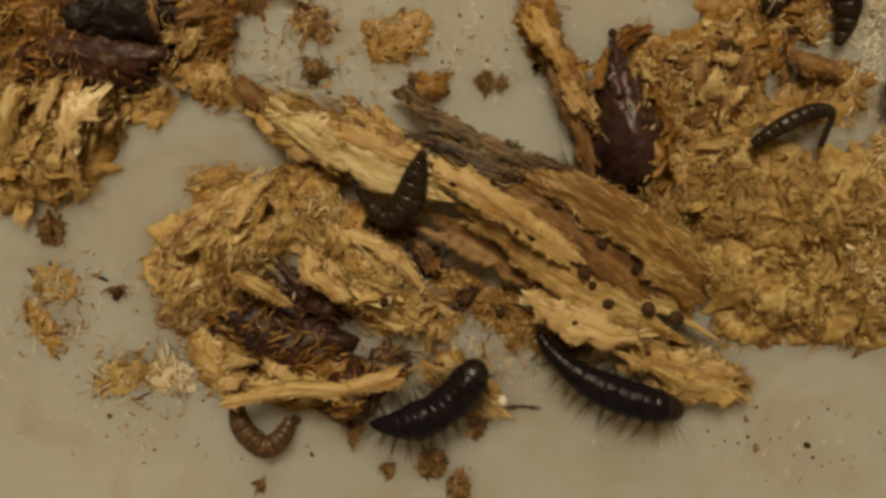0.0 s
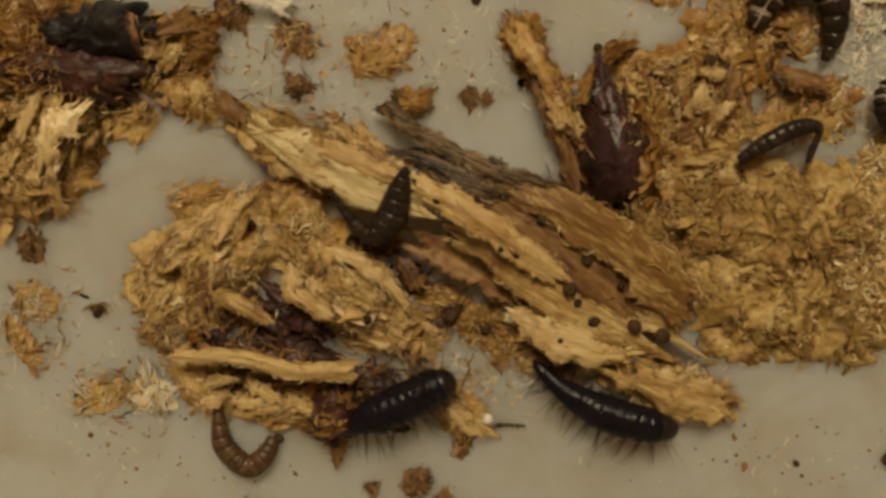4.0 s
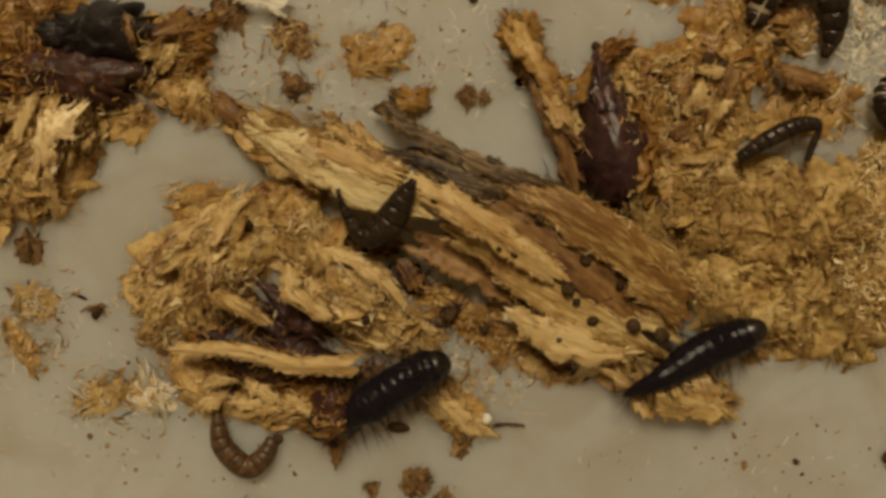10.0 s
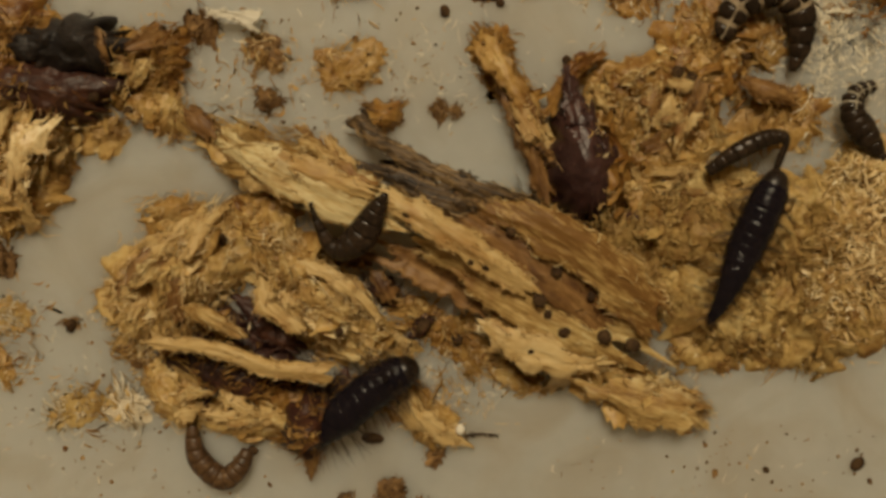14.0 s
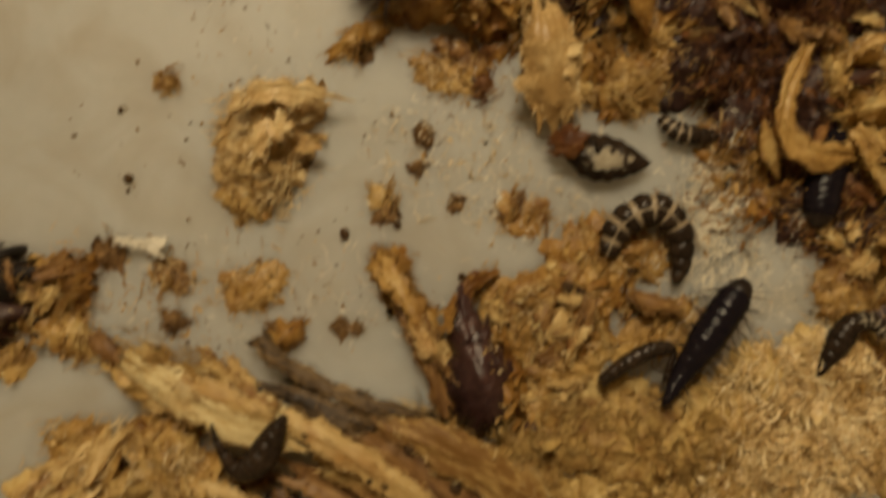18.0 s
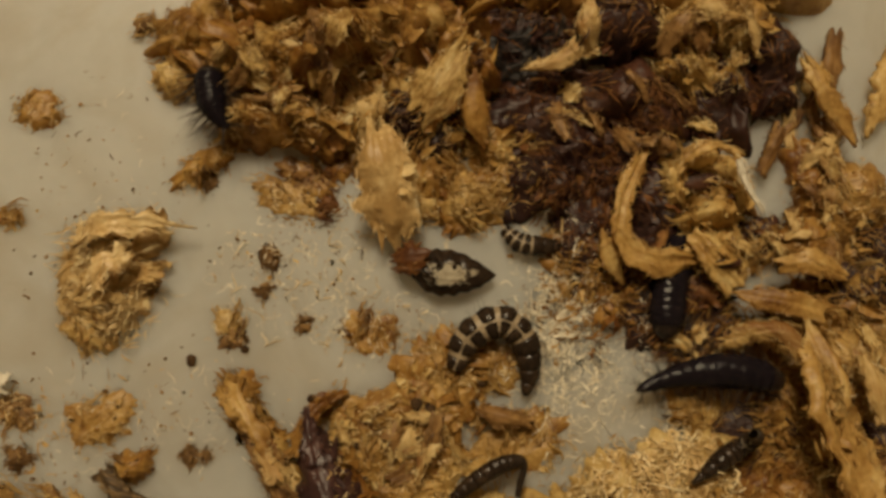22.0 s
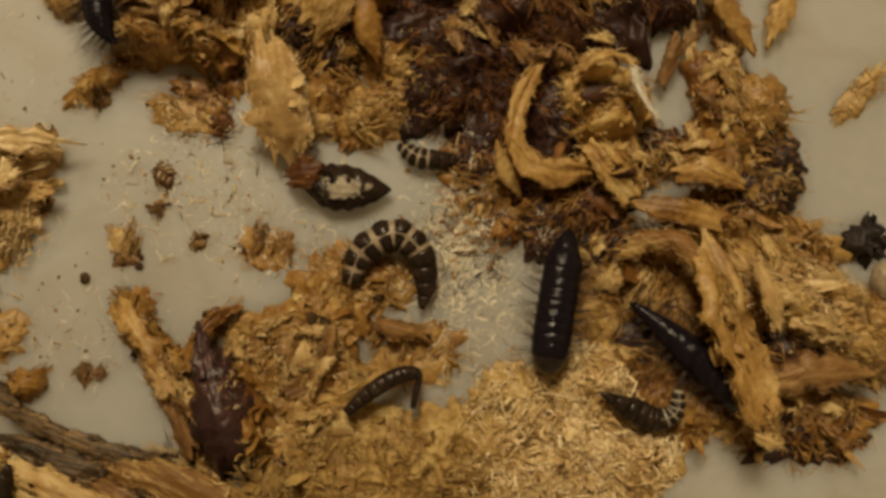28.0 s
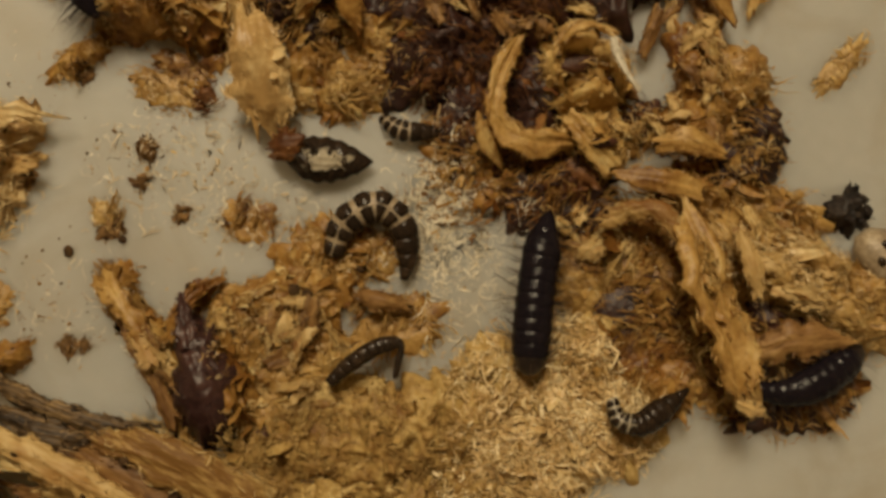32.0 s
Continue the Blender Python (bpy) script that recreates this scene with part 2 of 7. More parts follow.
SHAVING = surface("pale_curly_shaving", [(0.33, (0.52, 0.325, 0.125)), (0.44, (0.72, 0.51, 0.235)), (0.55, (0.85, 0.67, 0.36)), (0.68, (0.93, 0.81, 0.54))], coarse=400, fine=2600, soft=0.6, island=0.2, gloss=0.4, spec=0.55, mix=0.3, bump=0.35)
FELT = surface("white_fibre", [(0.3, (0.66, 0.59, 0.45)), (0.7, (0.86, 0.80, 0.66))], island=0.3, bump=0.0)
DUST = surface("pale_dust", [(0.3, (0.42, 0.32, 0.19)), (0.7, (0.72, 0.64, 0.48))], island=0.4)


def tray_material():
    m = surface("white_plastic", [(0.25, (0.395, 0.396, 0.366)), (0.5, (0.445, 0.446, 0.414)), (0.75, (0.49, 0.491, 0.458))], coarse=60, fine=900, gloss=0.38, bump=0.06, depth=0.05, island=0.0, mix=0.25, spec=0.4)
    t = m.node_tree
    b = t.nodes["Principled BSDF"]
    cr = next(n for n in t.nodes if n.bl_idname == "ShaderNodeValToRGB")
    co = next(n for n in t.nodes if n.bl_idname == "ShaderNodeTexCoord")
    # milky plastic lets the light spread inside
    b.inputs["Subsurface Weight"].default_value = 0.9
    b.inputs["Subsurface Radius"].default_value = (1.0, 0.9, 0.8)
    b.inputs["Subsurface Scale"].default_value = 9.0 * MM
    # smears of dried pulp and tiny scratches
    smear = t.nodes.new("ShaderNodeTexNoise")
    smear.inputs["Scale"].default_value, smear.inputs["Detail"].default_value, smear.inputs["Distortion"].default_value = 130.0, 6.0, 1.2
    t.links.new(co.outputs["Object"], smear.inputs["Vector"])
    sr = t.nodes.new("ShaderNodeValToRGB")
    sr.color_ramp.elements[0].position, sr.color_ramp.elements[0].color = 0.45, (0, 0, 0, 1)
    sr.color_ramp.elements[1].position, sr.color_ramp.elements[1].color = 0.78, (0.55, 0.55, 0.55, 1)
    t.links.new(smear.outputs["Fac"], sr.inputs[0])
    mx = t.nodes.new("ShaderNodeMix")
    mx.data_type = "RGBA"
    mx.inputs["B"].default_value = (0.33, 0.27, 0.175, 1)
    t.links.new(sr.outputs[0], mx.inputs["Factor"])
    t.links.new(cr.outputs[0], mx.inputs["A"])
    t.links.new(mx.outputs["Result"], b.inputs["Base Color"])
    return m


TRAY = tray_material()
PLASTER = surface("beige_plaster", [(0.3, (0.72, 0.64, 0.52)), (0.7, (0.80, 0.72, 0.60))], coarse=3, fine=60, gloss=0.9, bump=0.1, depth=1.0)


# ---- the tray and the room round it ----
def slab(name, size, at, mat, label, category, step=0):
    x, y, z = size
    bm = bmesh.new()
    bmesh.ops.create_cube(bm, size=1.0, matrix=Matrix.Diagonal((x * MM, y * MM, z * MM, 1)))
    bmesh.ops.bevel(bm, geom=bm.edges[:], offset=min(size) * 0.2 * MM, segments=2, affect="EDGES", profile=0.5)
    me = bpy.data.meshes.new(name)
    bm.to_mesh(me)
    bm.free()
    me.materials.append(mat)
    return alone(name, me, label, category, at, kind="structure")


slab("ground", (900, 900, 4), (15, 5, -2), TRAY, "smeared off-white plastic tray bottom strewn with dust", "tray")
for name, size, at in (("wall_north", (3000, 60, 2200), (0, 1500, 700)), ("wall_south", (3000, 60, 2200), (0, -1500, 700)),
                       ("wall_east", (60, 2940, 2200), (1530, 0, 700)), ("wall_west", (60, 2940, 2200), (-1530, 0, 700)),
                       ("ceiling", (3200, 3200, 60), (0, 0, 1840))):
    slab(name, size, at, PLASTER, "plain beige plastered room surface", "wall" if name[0] == "w" else "ceiling")
slab("floor", (3000, 3000, 40), (0, 0, -422), PLASTER, "plain beige floor under the tray", "floor")


# ---- loose stuff: clumps, shreds, fibres, specks ----
SUPPORT = []


def sag(x, y):
    """Hollows and pits between the wads of a heap, from 0 to 1."""
    wide = fbm(x / 2.6, y / 2.6, 3.1, 401, 2)
    small = rough(x / 0.9 + 0.6 * wide, y / 0.9, 8.1, 405)
    return np.clip(1.5 * wide + 0.1, 0, 0.8) + np.clip(0.5 * small - 0.05, 0, 0.3)


def height(x, y):
    """How high the heaps reach over a place."""
    z = np.zeros_like(np.asarray(x, float))
    for cx, cy, rx, ry, c, s, h, base in SUPPORT:
        dx, dy = x - cx, y - cy
        q = ((dx * c + dy * s) / rx) ** 2 + ((dy * c - dx * s) / ry) ** 2
        z = np.maximum(z, np.where(q < 1, base + h * np.maximum(0, 1 - q) ** 0.55, 0))
    return z * (1 - 0.62 * sag(x, y))


def rest(x, y):
    return float(height(np.array([x]), np.array([y]))[0])


def strips(rng, mid, way, length, width, curl, lift, follow, steps=5):
    """Many small curved slivers with tapered ends, three-sided, as one set of points and faces."""
    n = len(mid)
    s = np.linspace(-0.5, 0.5, steps + 1)
    ang = way[:, None] + 2.0 * curl * rng.normal(0, 1, n)[:, None] * s[None] + 0.5 * min(1.0, curl) * np.sin(8 * s[None] + rng.uniform(0, 6, n)[:, None])
    x, y = np.cumsum(np.cos(ang), 1) * length[:, None] / steps, np.cumsum(np.sin(ang), 1) * length[:, None] / steps
    x, y = x - x.mean(1, keepdims=True) + mid[:, 0, None], y - y.mean(1, keepdims=True) + mid[:, 1, None]
    along = s[None] * length[:, None]
    z0 = follow(x, y)
    arch = np.abs(rng.normal(0, 1, n))[:, None] * lift * (0.25 - s[None] ** 2) * 4 * length[:, None] * rng.choice([1, 1, -0.6], n)[:, None]
    tilt = (rng.normal(0, 1, n) * lift)[:, None] * along
    z = 0.35 * z0 + 0.65 * z0.mean(1, keepdims=True) + arch + tilt + 0.06
    w = width[:, None] * (1 - (2 * np.abs(s[None])) ** 2.5 * 0.85)
    dx, dy = np.gradient(x, axis=1), np.gradient(y, axis=1)
    d = np.hypot(dx, dy) + 1e-9
    nx, ny = -dy / d, dx / d
    tw = rng.uniform(-0.9, 0.9, n)[:, None] + 0.8 * s[None] * rng.normal(0, 1, n)[:, None]
    pts = []
    for a in (0.0, 2.5, -2.5):
        u, v = np.cos(tw + a) * w * 0.5, np.sin(tw + a) * w * (0.5 if a == 0 else 0.22)
        pts.append(np.stack([x + nx * u, y + ny * u, np.maximum(z + v, 0.015)], -1))
    pts = np.stack(pts, 2)
    m = steps + 1
    verts = pts.reshape(-1, 3)
    quad = np.array([(i * 3 + j, i * 3 + (j + 1) % 3, (i + 1) * 3 + (j + 1) % 3, (i + 1) * 3 + j) for i in range(steps) for j in range(3)])
    faces = (quad[None] + (np.arange(n) * m * 3)[:, None, None]).reshape(-1, 4)
    return verts, faces


def shreds(parent, x, y, rx, ry, rot, count, mat, length=1.6, width=0.22, curl=0.5, lift=0.25, grain=None, spread=0.5, seed=0, edge=1.06, steps=4, follow=None, name="fibre_mat", label="", loose=False):
    """A litter of slivers over an oval; grain: the way in degrees that they mostly lie."""
    rng = np.random.default_rng(seed + 1000)
    r, a = np.sqrt(rng.uniform(0, edge ** 2, count)), rng.uniform(0, 2 * np.pi, count)
    if loose:
        r = np.abs(rng.normal(0, 0.6, count)) + 0.25 * r
    c, s = math.cos(radians(rot)), math.sin(radians(rot))
    u, v = rx * r * np.cos(a), ry * r * np.sin(a)
    mid = np.stack([x + u * c - v * s, y + u * s + v * c], 1)
    way = rng.uniform(0, np.pi, count) if grain is None else radians(grain) + rng.normal(0, spread, count)
    ln = length * np.exp(rng.normal(0, 0.4, count))
    wd = width * np.exp(rng.normal(0, 0.45, count))
    verts, faces = strips(rng, mid, way, ln, wd, curl, lift, follow or height, steps)
    o = np.array(parent.location) / MM if parent else np.zeros(3)
    return part(name, to_mesh(name, verts - o, faces, mat, False), parent, label, kind="stuff")


def locks(parent, x, y, rx, ry, rot, count, mat, length, width, curl, lift, grain=None, spread=0.5, seed=0, each=8, edge=1.08, name="fibre_lock"):
    """Matted fibres over an oval in combed locks: the fibres of a lock run and curl together."""
    rng = np.random.default_rng(seed + 1300)
    r, a = np.sqrt(rng.uniform(0, edge ** 2, count)), rng.uniform(0, 2 * np.pi, count)
    c, s = math.cos(radians(rot)), math.sin(radians(rot))
    u, v = rx * r * np.cos(a), ry * r * np.sin(a)
    mid = np.stack([x + u * c - v * s, y + u * s + v * c], 1)
    flow = 3.2 * rough(mid[:, 0] / 4.0, mid[:, 1] / 4.0, 0.4, 77) + 1.4 * rough(mid[:, 0] / 1.5, mid[:, 1] / 1.5, 5.4, 78)
    way = flow + rng.normal(0, 0.3, count) if grain is None else radians(grain) + 0.35 * flow * spread + rng.normal(0, 0.5 * spread, count)
    n = count * each
    of = np.repeat(np.arange(count), each)
    ln = length * np.exp(rng.normal(0, 0.3, count))[of] * np.exp(rng.normal(0, 0.3, n))
    thin = 0.22 * length
    way_n = way[of] + rng.normal(0, 0.22, n)
    across, along = rng.normal(0, thin, n), rng.normal(0, 0.35 * length, n)
    at = mid[of] + np.stack([np.cos(way[of]) * along - np.sin(way[of]) * across, np.sin(way[of]) * along + np.cos(way[of]) * across], 1)
    steps = 3
    q = np.linspace(-0.5, 0.5, steps + 1)
    bend = curl * (rng.normal(0, 1, count)[of] + rng.normal(0, 0.5, n))
    ang = way_n[:, None] + 1.6 * bend[:, None] * q[None] + 0.35 * np.sin(7 * q[None] + rng.uniform(0, 6, n)[:, None])
    px, py = np.cumsum(np.cos(ang), 1) * ln[:, None] / steps, np.cumsum(np.sin(ang), 1) * ln[:, None] / steps
    px, py = px - px.mean(1, keepdims=True) + at[:, :1], py - py.mean(1, keepdims=True) + at[:, 1:]
    tilt = (lift * (rng.normal(0, 1, count)[of] + rng.normal(0, 0.5, n)))[:, None] * q[None] * ln[:, None]
    arch = np.abs(lift * rng.normal(0, 0.8, n))[:, None] * (0.25 - q[None] ** 2) * 3 * ln[:, None]
    hull = height(px, py)
    pz = 0.5 * hull + 0.5 * hull.mean(1, keepdims=True) + tilt + arch + (rng.uniform(-0.12, 0.22, count)[of])[:, None]
    w = (width * np.exp(rng.normal(0, 0.4, n)))[:, None] * (1 - (2 * np.abs(q[None])) ** 2.5 * 0.85)
    dx, dy = np.gradient(px, axis=1), np.gradient(py, axis=1)
    d = np.hypot(dx, dy) + 1e-9
    tw = rng.uniform(-0.7, 0.7, n)[:, None] + 0.6 * q[None]
    ring = [np.stack([px - dy / d * np.cos(tw + e) * w * 0.5, py + dx / d * np.cos(tw + e) * w * 0.5, np.maximum(pz + np.sin(tw + e) * w * (0.5 if e == 0 else 0.25), 0.012)], -1) for e in (0.0, 2.5, -2.5)]
    pts = np.stack(ring, 2)
    quad = np.array([(i * 3 + j, i * 3 + (j + 1) % 3, (i + 1) * 3 + (j + 1) % 3, (i + 1) * 3 + j) for i in range(steps) for j in range(3)])
    faces = (quad[None] + (np.arange(n) * (steps + 1) * 3)[:, None, None]).reshape(-1, 4)
    o = np.array(parent.location) / MM
    return part(name, to_mesh(name, pts.reshape(-1, 3) - o, faces, mat, True), parent, kind="stuff")


def ball(level):
    bm = bmesh.new()
    bmesh.ops.create_icosphere(bm, subdivisions=level, radius=1.0)
    bm.verts.index_update()
    p = np.array([v.co[:] for v in bm.verts])
    f = np.array([[v.index for v in q.verts] for q in bm.faces])
    bm.free()
    return p, f


BALL = ball(3)
GRIT = ball(2)


def crumble(heap, x, y, rx, ry, rot, count, mat, size, seed, grain=None, spread=0.5, sink=0.25):
    """Torn crumbs of pulp piled over an oval, joined: too many to count."""
    rng = np.random.default_rng(seed + 500)
    p, f = BALL
    c, s = math.cos(radians(rot)), math.sin(radians(rot))
    r, a = np.sqrt(rng.uniform(0, 1.0, count)), rng.uniform(0, 2 * np.pi, count)
    u, v = rx * r * np.cos(a), ry * r * np.sin(a)
    cx, cy = x + u * c - v * s, y + u * s + v * c
    way = rng.uniform(0, np.pi, count) if grain is None else radians(grain) + rng.normal(0, spread, count)
    q = size * np.exp(rng.normal(0, 0.45, count)) * (1.15 - 0.45 * r)
    long, flat = rng.uniform(1.0, 2.3, count), rng.uniform(0.35, 0.75, count)
    off = rng.uniform(0, 50, count)[:, None]
    k = 1 + 0.75 * fbm(p[None, :, 0] * 1.3 + off, p[None, :, 1] * 1.9, p[None, :, 2] * 1.9 + off, seed, 4) + 0.25 * rough(p[None, :, 0] * 2.5 + off, p[None, :, 1] * 9, p[None, :, 2] * 9, seed + 3)
    lx, ly, lz = p[None, :, 0] * k * (q * long)[:, None], p[None, :, 1] * k * q[:, None], p[None, :, 2] * k * (q * flat)[:, None]
    t1 = rng.normal(0, 0.35, count)[:, None]
    lx, lz = lx * np.cos(t1) - lz * np.sin(t1), lx * np.sin(t1) + lz * np.cos(t1)
    ca, sa = np.cos(way)[:, None], np.sin(way)[:, None]
    px, py = cx[:, None] + lx * ca - ly * sa, cy[:, None] + lx * sa + ly * ca
    pz = np.maximum(lz + (height(cx, cy) + q * flat * (0.5 - sink))[:, None], 0.01)
    o = np.array(heap.location) / MM
    verts = np.stack([px, py, pz], -1).reshape(-1, 3) - o
    faces = (f[None] + (np.arange(count) * len(p))[:, None, None]).reshape(-1, 3)
    return part("crumble", to_mesh("crumble", verts, faces, mat), heap, kind="stuff")


# locks of fibres to the square millimetre, by the stuff
FLUFF = {"pale_shredded_wood": 0.42, "tan_shredded_wood": 0.42, "orange_brown_pulp": 0.42, "brown_sawdust": 0.45, "dark_red_brown_pulp": 0.3, "black_brown_pulp": 0.1, "brown_crumb": 0.5}


def petals(heap, x, y, rx, ry, rot, count, mat, size, seed, grain=None, spread=0.5, rise=0.5, name="torn_felt"):
    """Thin fringed flaps of felted wood that stand out of a heap, each with a frayed tip, joined: too many to count."""
    rng = np.random.default_rng(seed + 900)
    nu, nv = 6, 6
    u, v = np.meshgrid(np.linspace(0, 1, nu), np.linspace(-1, 1, nv), indexing="ij")
    u, v = u.ravel()[None], v.ravel()[None]
    c, s = math.cos(radians(rot)), math.sin(radians(rot))
    r, a = np.sqrt(rng.uniform(0, 1.0, count)), rng.uniform(0, 2 * np.pi, count)
    du, dv = rx * r * np.cos(a), ry * r * np.sin(a)
    cx, cy = x + du * c - dv * s, y + du * s + dv * c
    outward = np.arctan2(dv, du) + radians(rot)
    way = outward + rng.normal(0, 1.1, count) if grain is None else radians(grain) + rng.normal(0, spread, count) + np.pi * rng.integers(0, 2, count)
    k = lambda lo, hi: rng.uniform(lo, hi, count)[:, None]
    off = k(0, 90)
    ln = (2.5 * size * np.exp(rng.normal(0, 0.4, count)))[:, None]
    wd = ln * k(0.14, 0.32)
    finger = 1 + 0.42 * rough(v * 2.7 + off, off, 0.5, seed) + 0.28 * rough(v * 6.5 + off, off, 3.5, seed)
    run = ln * u * finger
    bend = k(-0.1, rise) + (k(-1.1, 0.5)) * u
    flat, lift = run * np.cos(bend), run * np.sin(bend)
    side = wd * v * (0.55 + 0.6 * np.sin(np.pi * np.minimum(1, 0.15 + 0.8 * u))) * (1 + 0.4 * rough(u * 4.0 + off, np.sign(v) * 3.0, off, seed + 1)) + 0.22 * ln * k(-1, 1) * u ** 2
    lift = lift + wd * k(-0.5, 0.7) * v ** 2 + 0.10 * rough(v * 3.4 + off, u * 1.2, off, seed + 3) + 0.16 * rough(u * 2.0 + off, v * 1.6, off, seed + 2)
    th = 0.03 + 0.22 * size * np.sqrt(np.maximum(0, (1 - u ** 2) * (1 - v ** 2)))
    roll = rng.normal(0, 0.4, count)[:, None]
    ca, sa = np.cos(way)[:, None], np.sin(way)[:, None]
    z0 = (height(cx, cy) - 0.10 - 0.12 * size)[:, None]
    sheets = []
    for g in (lift, lift - th):
        yy, zz = side * np.cos(roll) - g * np.sin(roll), side * np.sin(roll) + g * np.cos(roll)
        back = flat - 0.35 * ln
        sheets.append(np.stack([cx[:, None] + back * ca - yy * sa, cy[:, None] + back * sa + yy * ca, np.maximum(z0 + zz, 0.01)], -1))
    pts = np.concatenate(sheets, 1)
    g = grid_faces(nu, nv)
    m = nu * nv
    f = [q[::-1] for q in g] + [tuple(n + m for n in q) for q in g]
    rim = [i * nv for i in range(nu)] + [(nu - 1) * nv + j for j in range(1, nv)] + [i * nv + nv - 1 for i in range(nu - 2, -1, -1)] + list(range(nv - 2, 0, -1))
    f += [(p, q, q + m, p + m) for p, q in zip(rim, rim[1:] + rim[:1])]
    o = np.array(heap.location) / MM
    faces = (np.array(f)[None] + (np.arange(count) * m * 2)[:, None, None]).reshape(-1, 4)
    return part(name, to_mesh(name, pts.reshape(-1, 3) - o, faces, mat), heap, kind="stuff")


def clump(heap, x, y, rx, ry, rot, h, mat, count=0, over=None, fluff=None, base=0.0, length=1.6, width=0.22, curl=0.7, lift=0.22, grain=None, spread=0.5, bumpy=0.35, ragged=0.3, seed=None, name="clump", label="", crumbs=0.36, size=0.5, halo=1.0, rise=0.5, dip=0.62):
    """A felted mound of folds and pits with a ragged rim, the torn flaps standing on it, and the thin fibres that stick out."""
    seed = len(SUPPORT) * 7 + 3 if seed is None else seed
    over = over or mat
    c, s = math.cos(radians(rot)), math.sin(radians(rot))
    SUPPORT.append((x, y, rx, ry, c, s, h, base))
    rings, spokes = int(np.clip(max(rx, ry) * 7, 9, 40)), int(np.clip((rx + ry) * 12, 36, 160))
    th = np.linspace(0, 2 * np.pi, spokes, endpoint=False)[None]
    r = np.linspace(0, 1, rings)[:, None]
    edge = 1 + (ragged * fbm(np.cos(th) * 1.7, np.sin(th) * 1.7, 0.0, seed) * 1.6 + 0.8 * ragged * rough(np.cos(th) * 7, np.sin(th) * 7, 0.0, seed + 5)) * r ** 2
    u, v = rx * r * edge * np.cos(th), ry * r * edge * np.sin(th)
    px, py = u * c - v * s, u * s + v * c
    wx, wy = (px + x) + 0.7 * rough((px + x) / 1.3, (py + y) / 1.3, 0.3, seed), (py + y) + 0.7 * rough((px + x) / 1.3, (py + y) / 1.3, 7.3, seed)
    top = np.maximum(0, 1 - r ** 2) ** 0.55 * np.ones_like(th)
    relief = fbm(wx / 2.0, wy / 2.0, seed * 0.37, seed, 2)
    fold = 1 - 2.2 * np.abs(fbm(wx / 1.5, wy / 1.5, seed * 0.7, seed + 9, 2))
    pit = np.maximum(0, fbm(wx / 1.1, wy / 1.1, seed * 0.9, seed + 19, 2) - 0.08)
    g = radians(grain if grain is not None else (seed * 53) % 180) + 0.6 * rough((px + x) / 3.0, (py + y) / 3.0, 2.2, seed)
    gx, gy = wx * np.cos(g) + wy * np.sin(g), wy * np.cos(g) - wx * np.sin(g)
    fibre = rough(gx / 1.6, gy / 0.22, 0.7, seed + 13)
    z = (base + h * top * (0.98 + 0.3 * bumpy * relief)) * (1 - dip * sag(px + x, py + y)) + top * min(1.5, h) * (0.6 * bumpy * (fold - 0.5) - bumpy * pit) + 0.07 * fibre * top
    z = np.maximum(z, base * 0.6 + 0.01)
    z[-1] = max(0.0, base - 0.3)
    o = np.array(heap.location) / MM
    verts = np.stack([px + x - o[0], py + y - o[1], z - o[2]], -1).reshape(-1, 3)
    ob = part(name, to_mesh(name, verts, grid_faces(rings, spokes, True), mat), heap, label)
    area = rx * ry * 3.14
    n = int(area * 3.4 * crumbs / (size / 0.5) ** 2)
    if n:
        petals(heap, x, y, rx * 0.95, ry * 0.95, rot, max(2, int(n * 0.6)), over, size * 0.75, seed, grain, spread, rise)
        petals(heap, x, y, rx, ry, rot, max(2, int(n * 0.4)), mat, size * 0.7, seed + 2, grain, spread, rise)
        thick = FLUFF.get(mat.name, 0.6) if fluff is None else fluff
        locks(heap, x, y, rx, ry, rot, max(3, int(area * thick)), over, min(length, 1.5) * 0.95, 0.085, curl, lift * 1.3, grain, spread, seed + 8)
        locks(heap, x, y, rx, ry, rot, max(2, int(area * thick * 0.6)), mat, min(length, 1.5) * 0.8, 0.10, curl, lift * 1.3, grain, spread, seed + 9)
        if mat is CRUMB:
            crumble(heap, x, y, rx * 0.95, ry * 0.95, rot, max(2, int(area * 0.5)), mat, min(0.3, size * 0.5), seed + 1, grain, spread)
    if count:
        pale = SHAVING if over in (PALE, TAN, STRAW, SHAVING) else over
        shreds(heap, x, y, rx, ry, rot, int(count * 0.5), pale, length * 0.55, 0.05, 1.3, lift * 1.5, grain, spread * 2, seed + 4, edge=1.15, steps=3)
        shreds(heap, x, y, rx, ry, rot, int(halo * (8 + (rx + ry) * 9)), over, length * 0.45, 0.06, 1.0, 0.08, None, 1.0, seed + 6, edge=1.36, steps=3)
    return ob


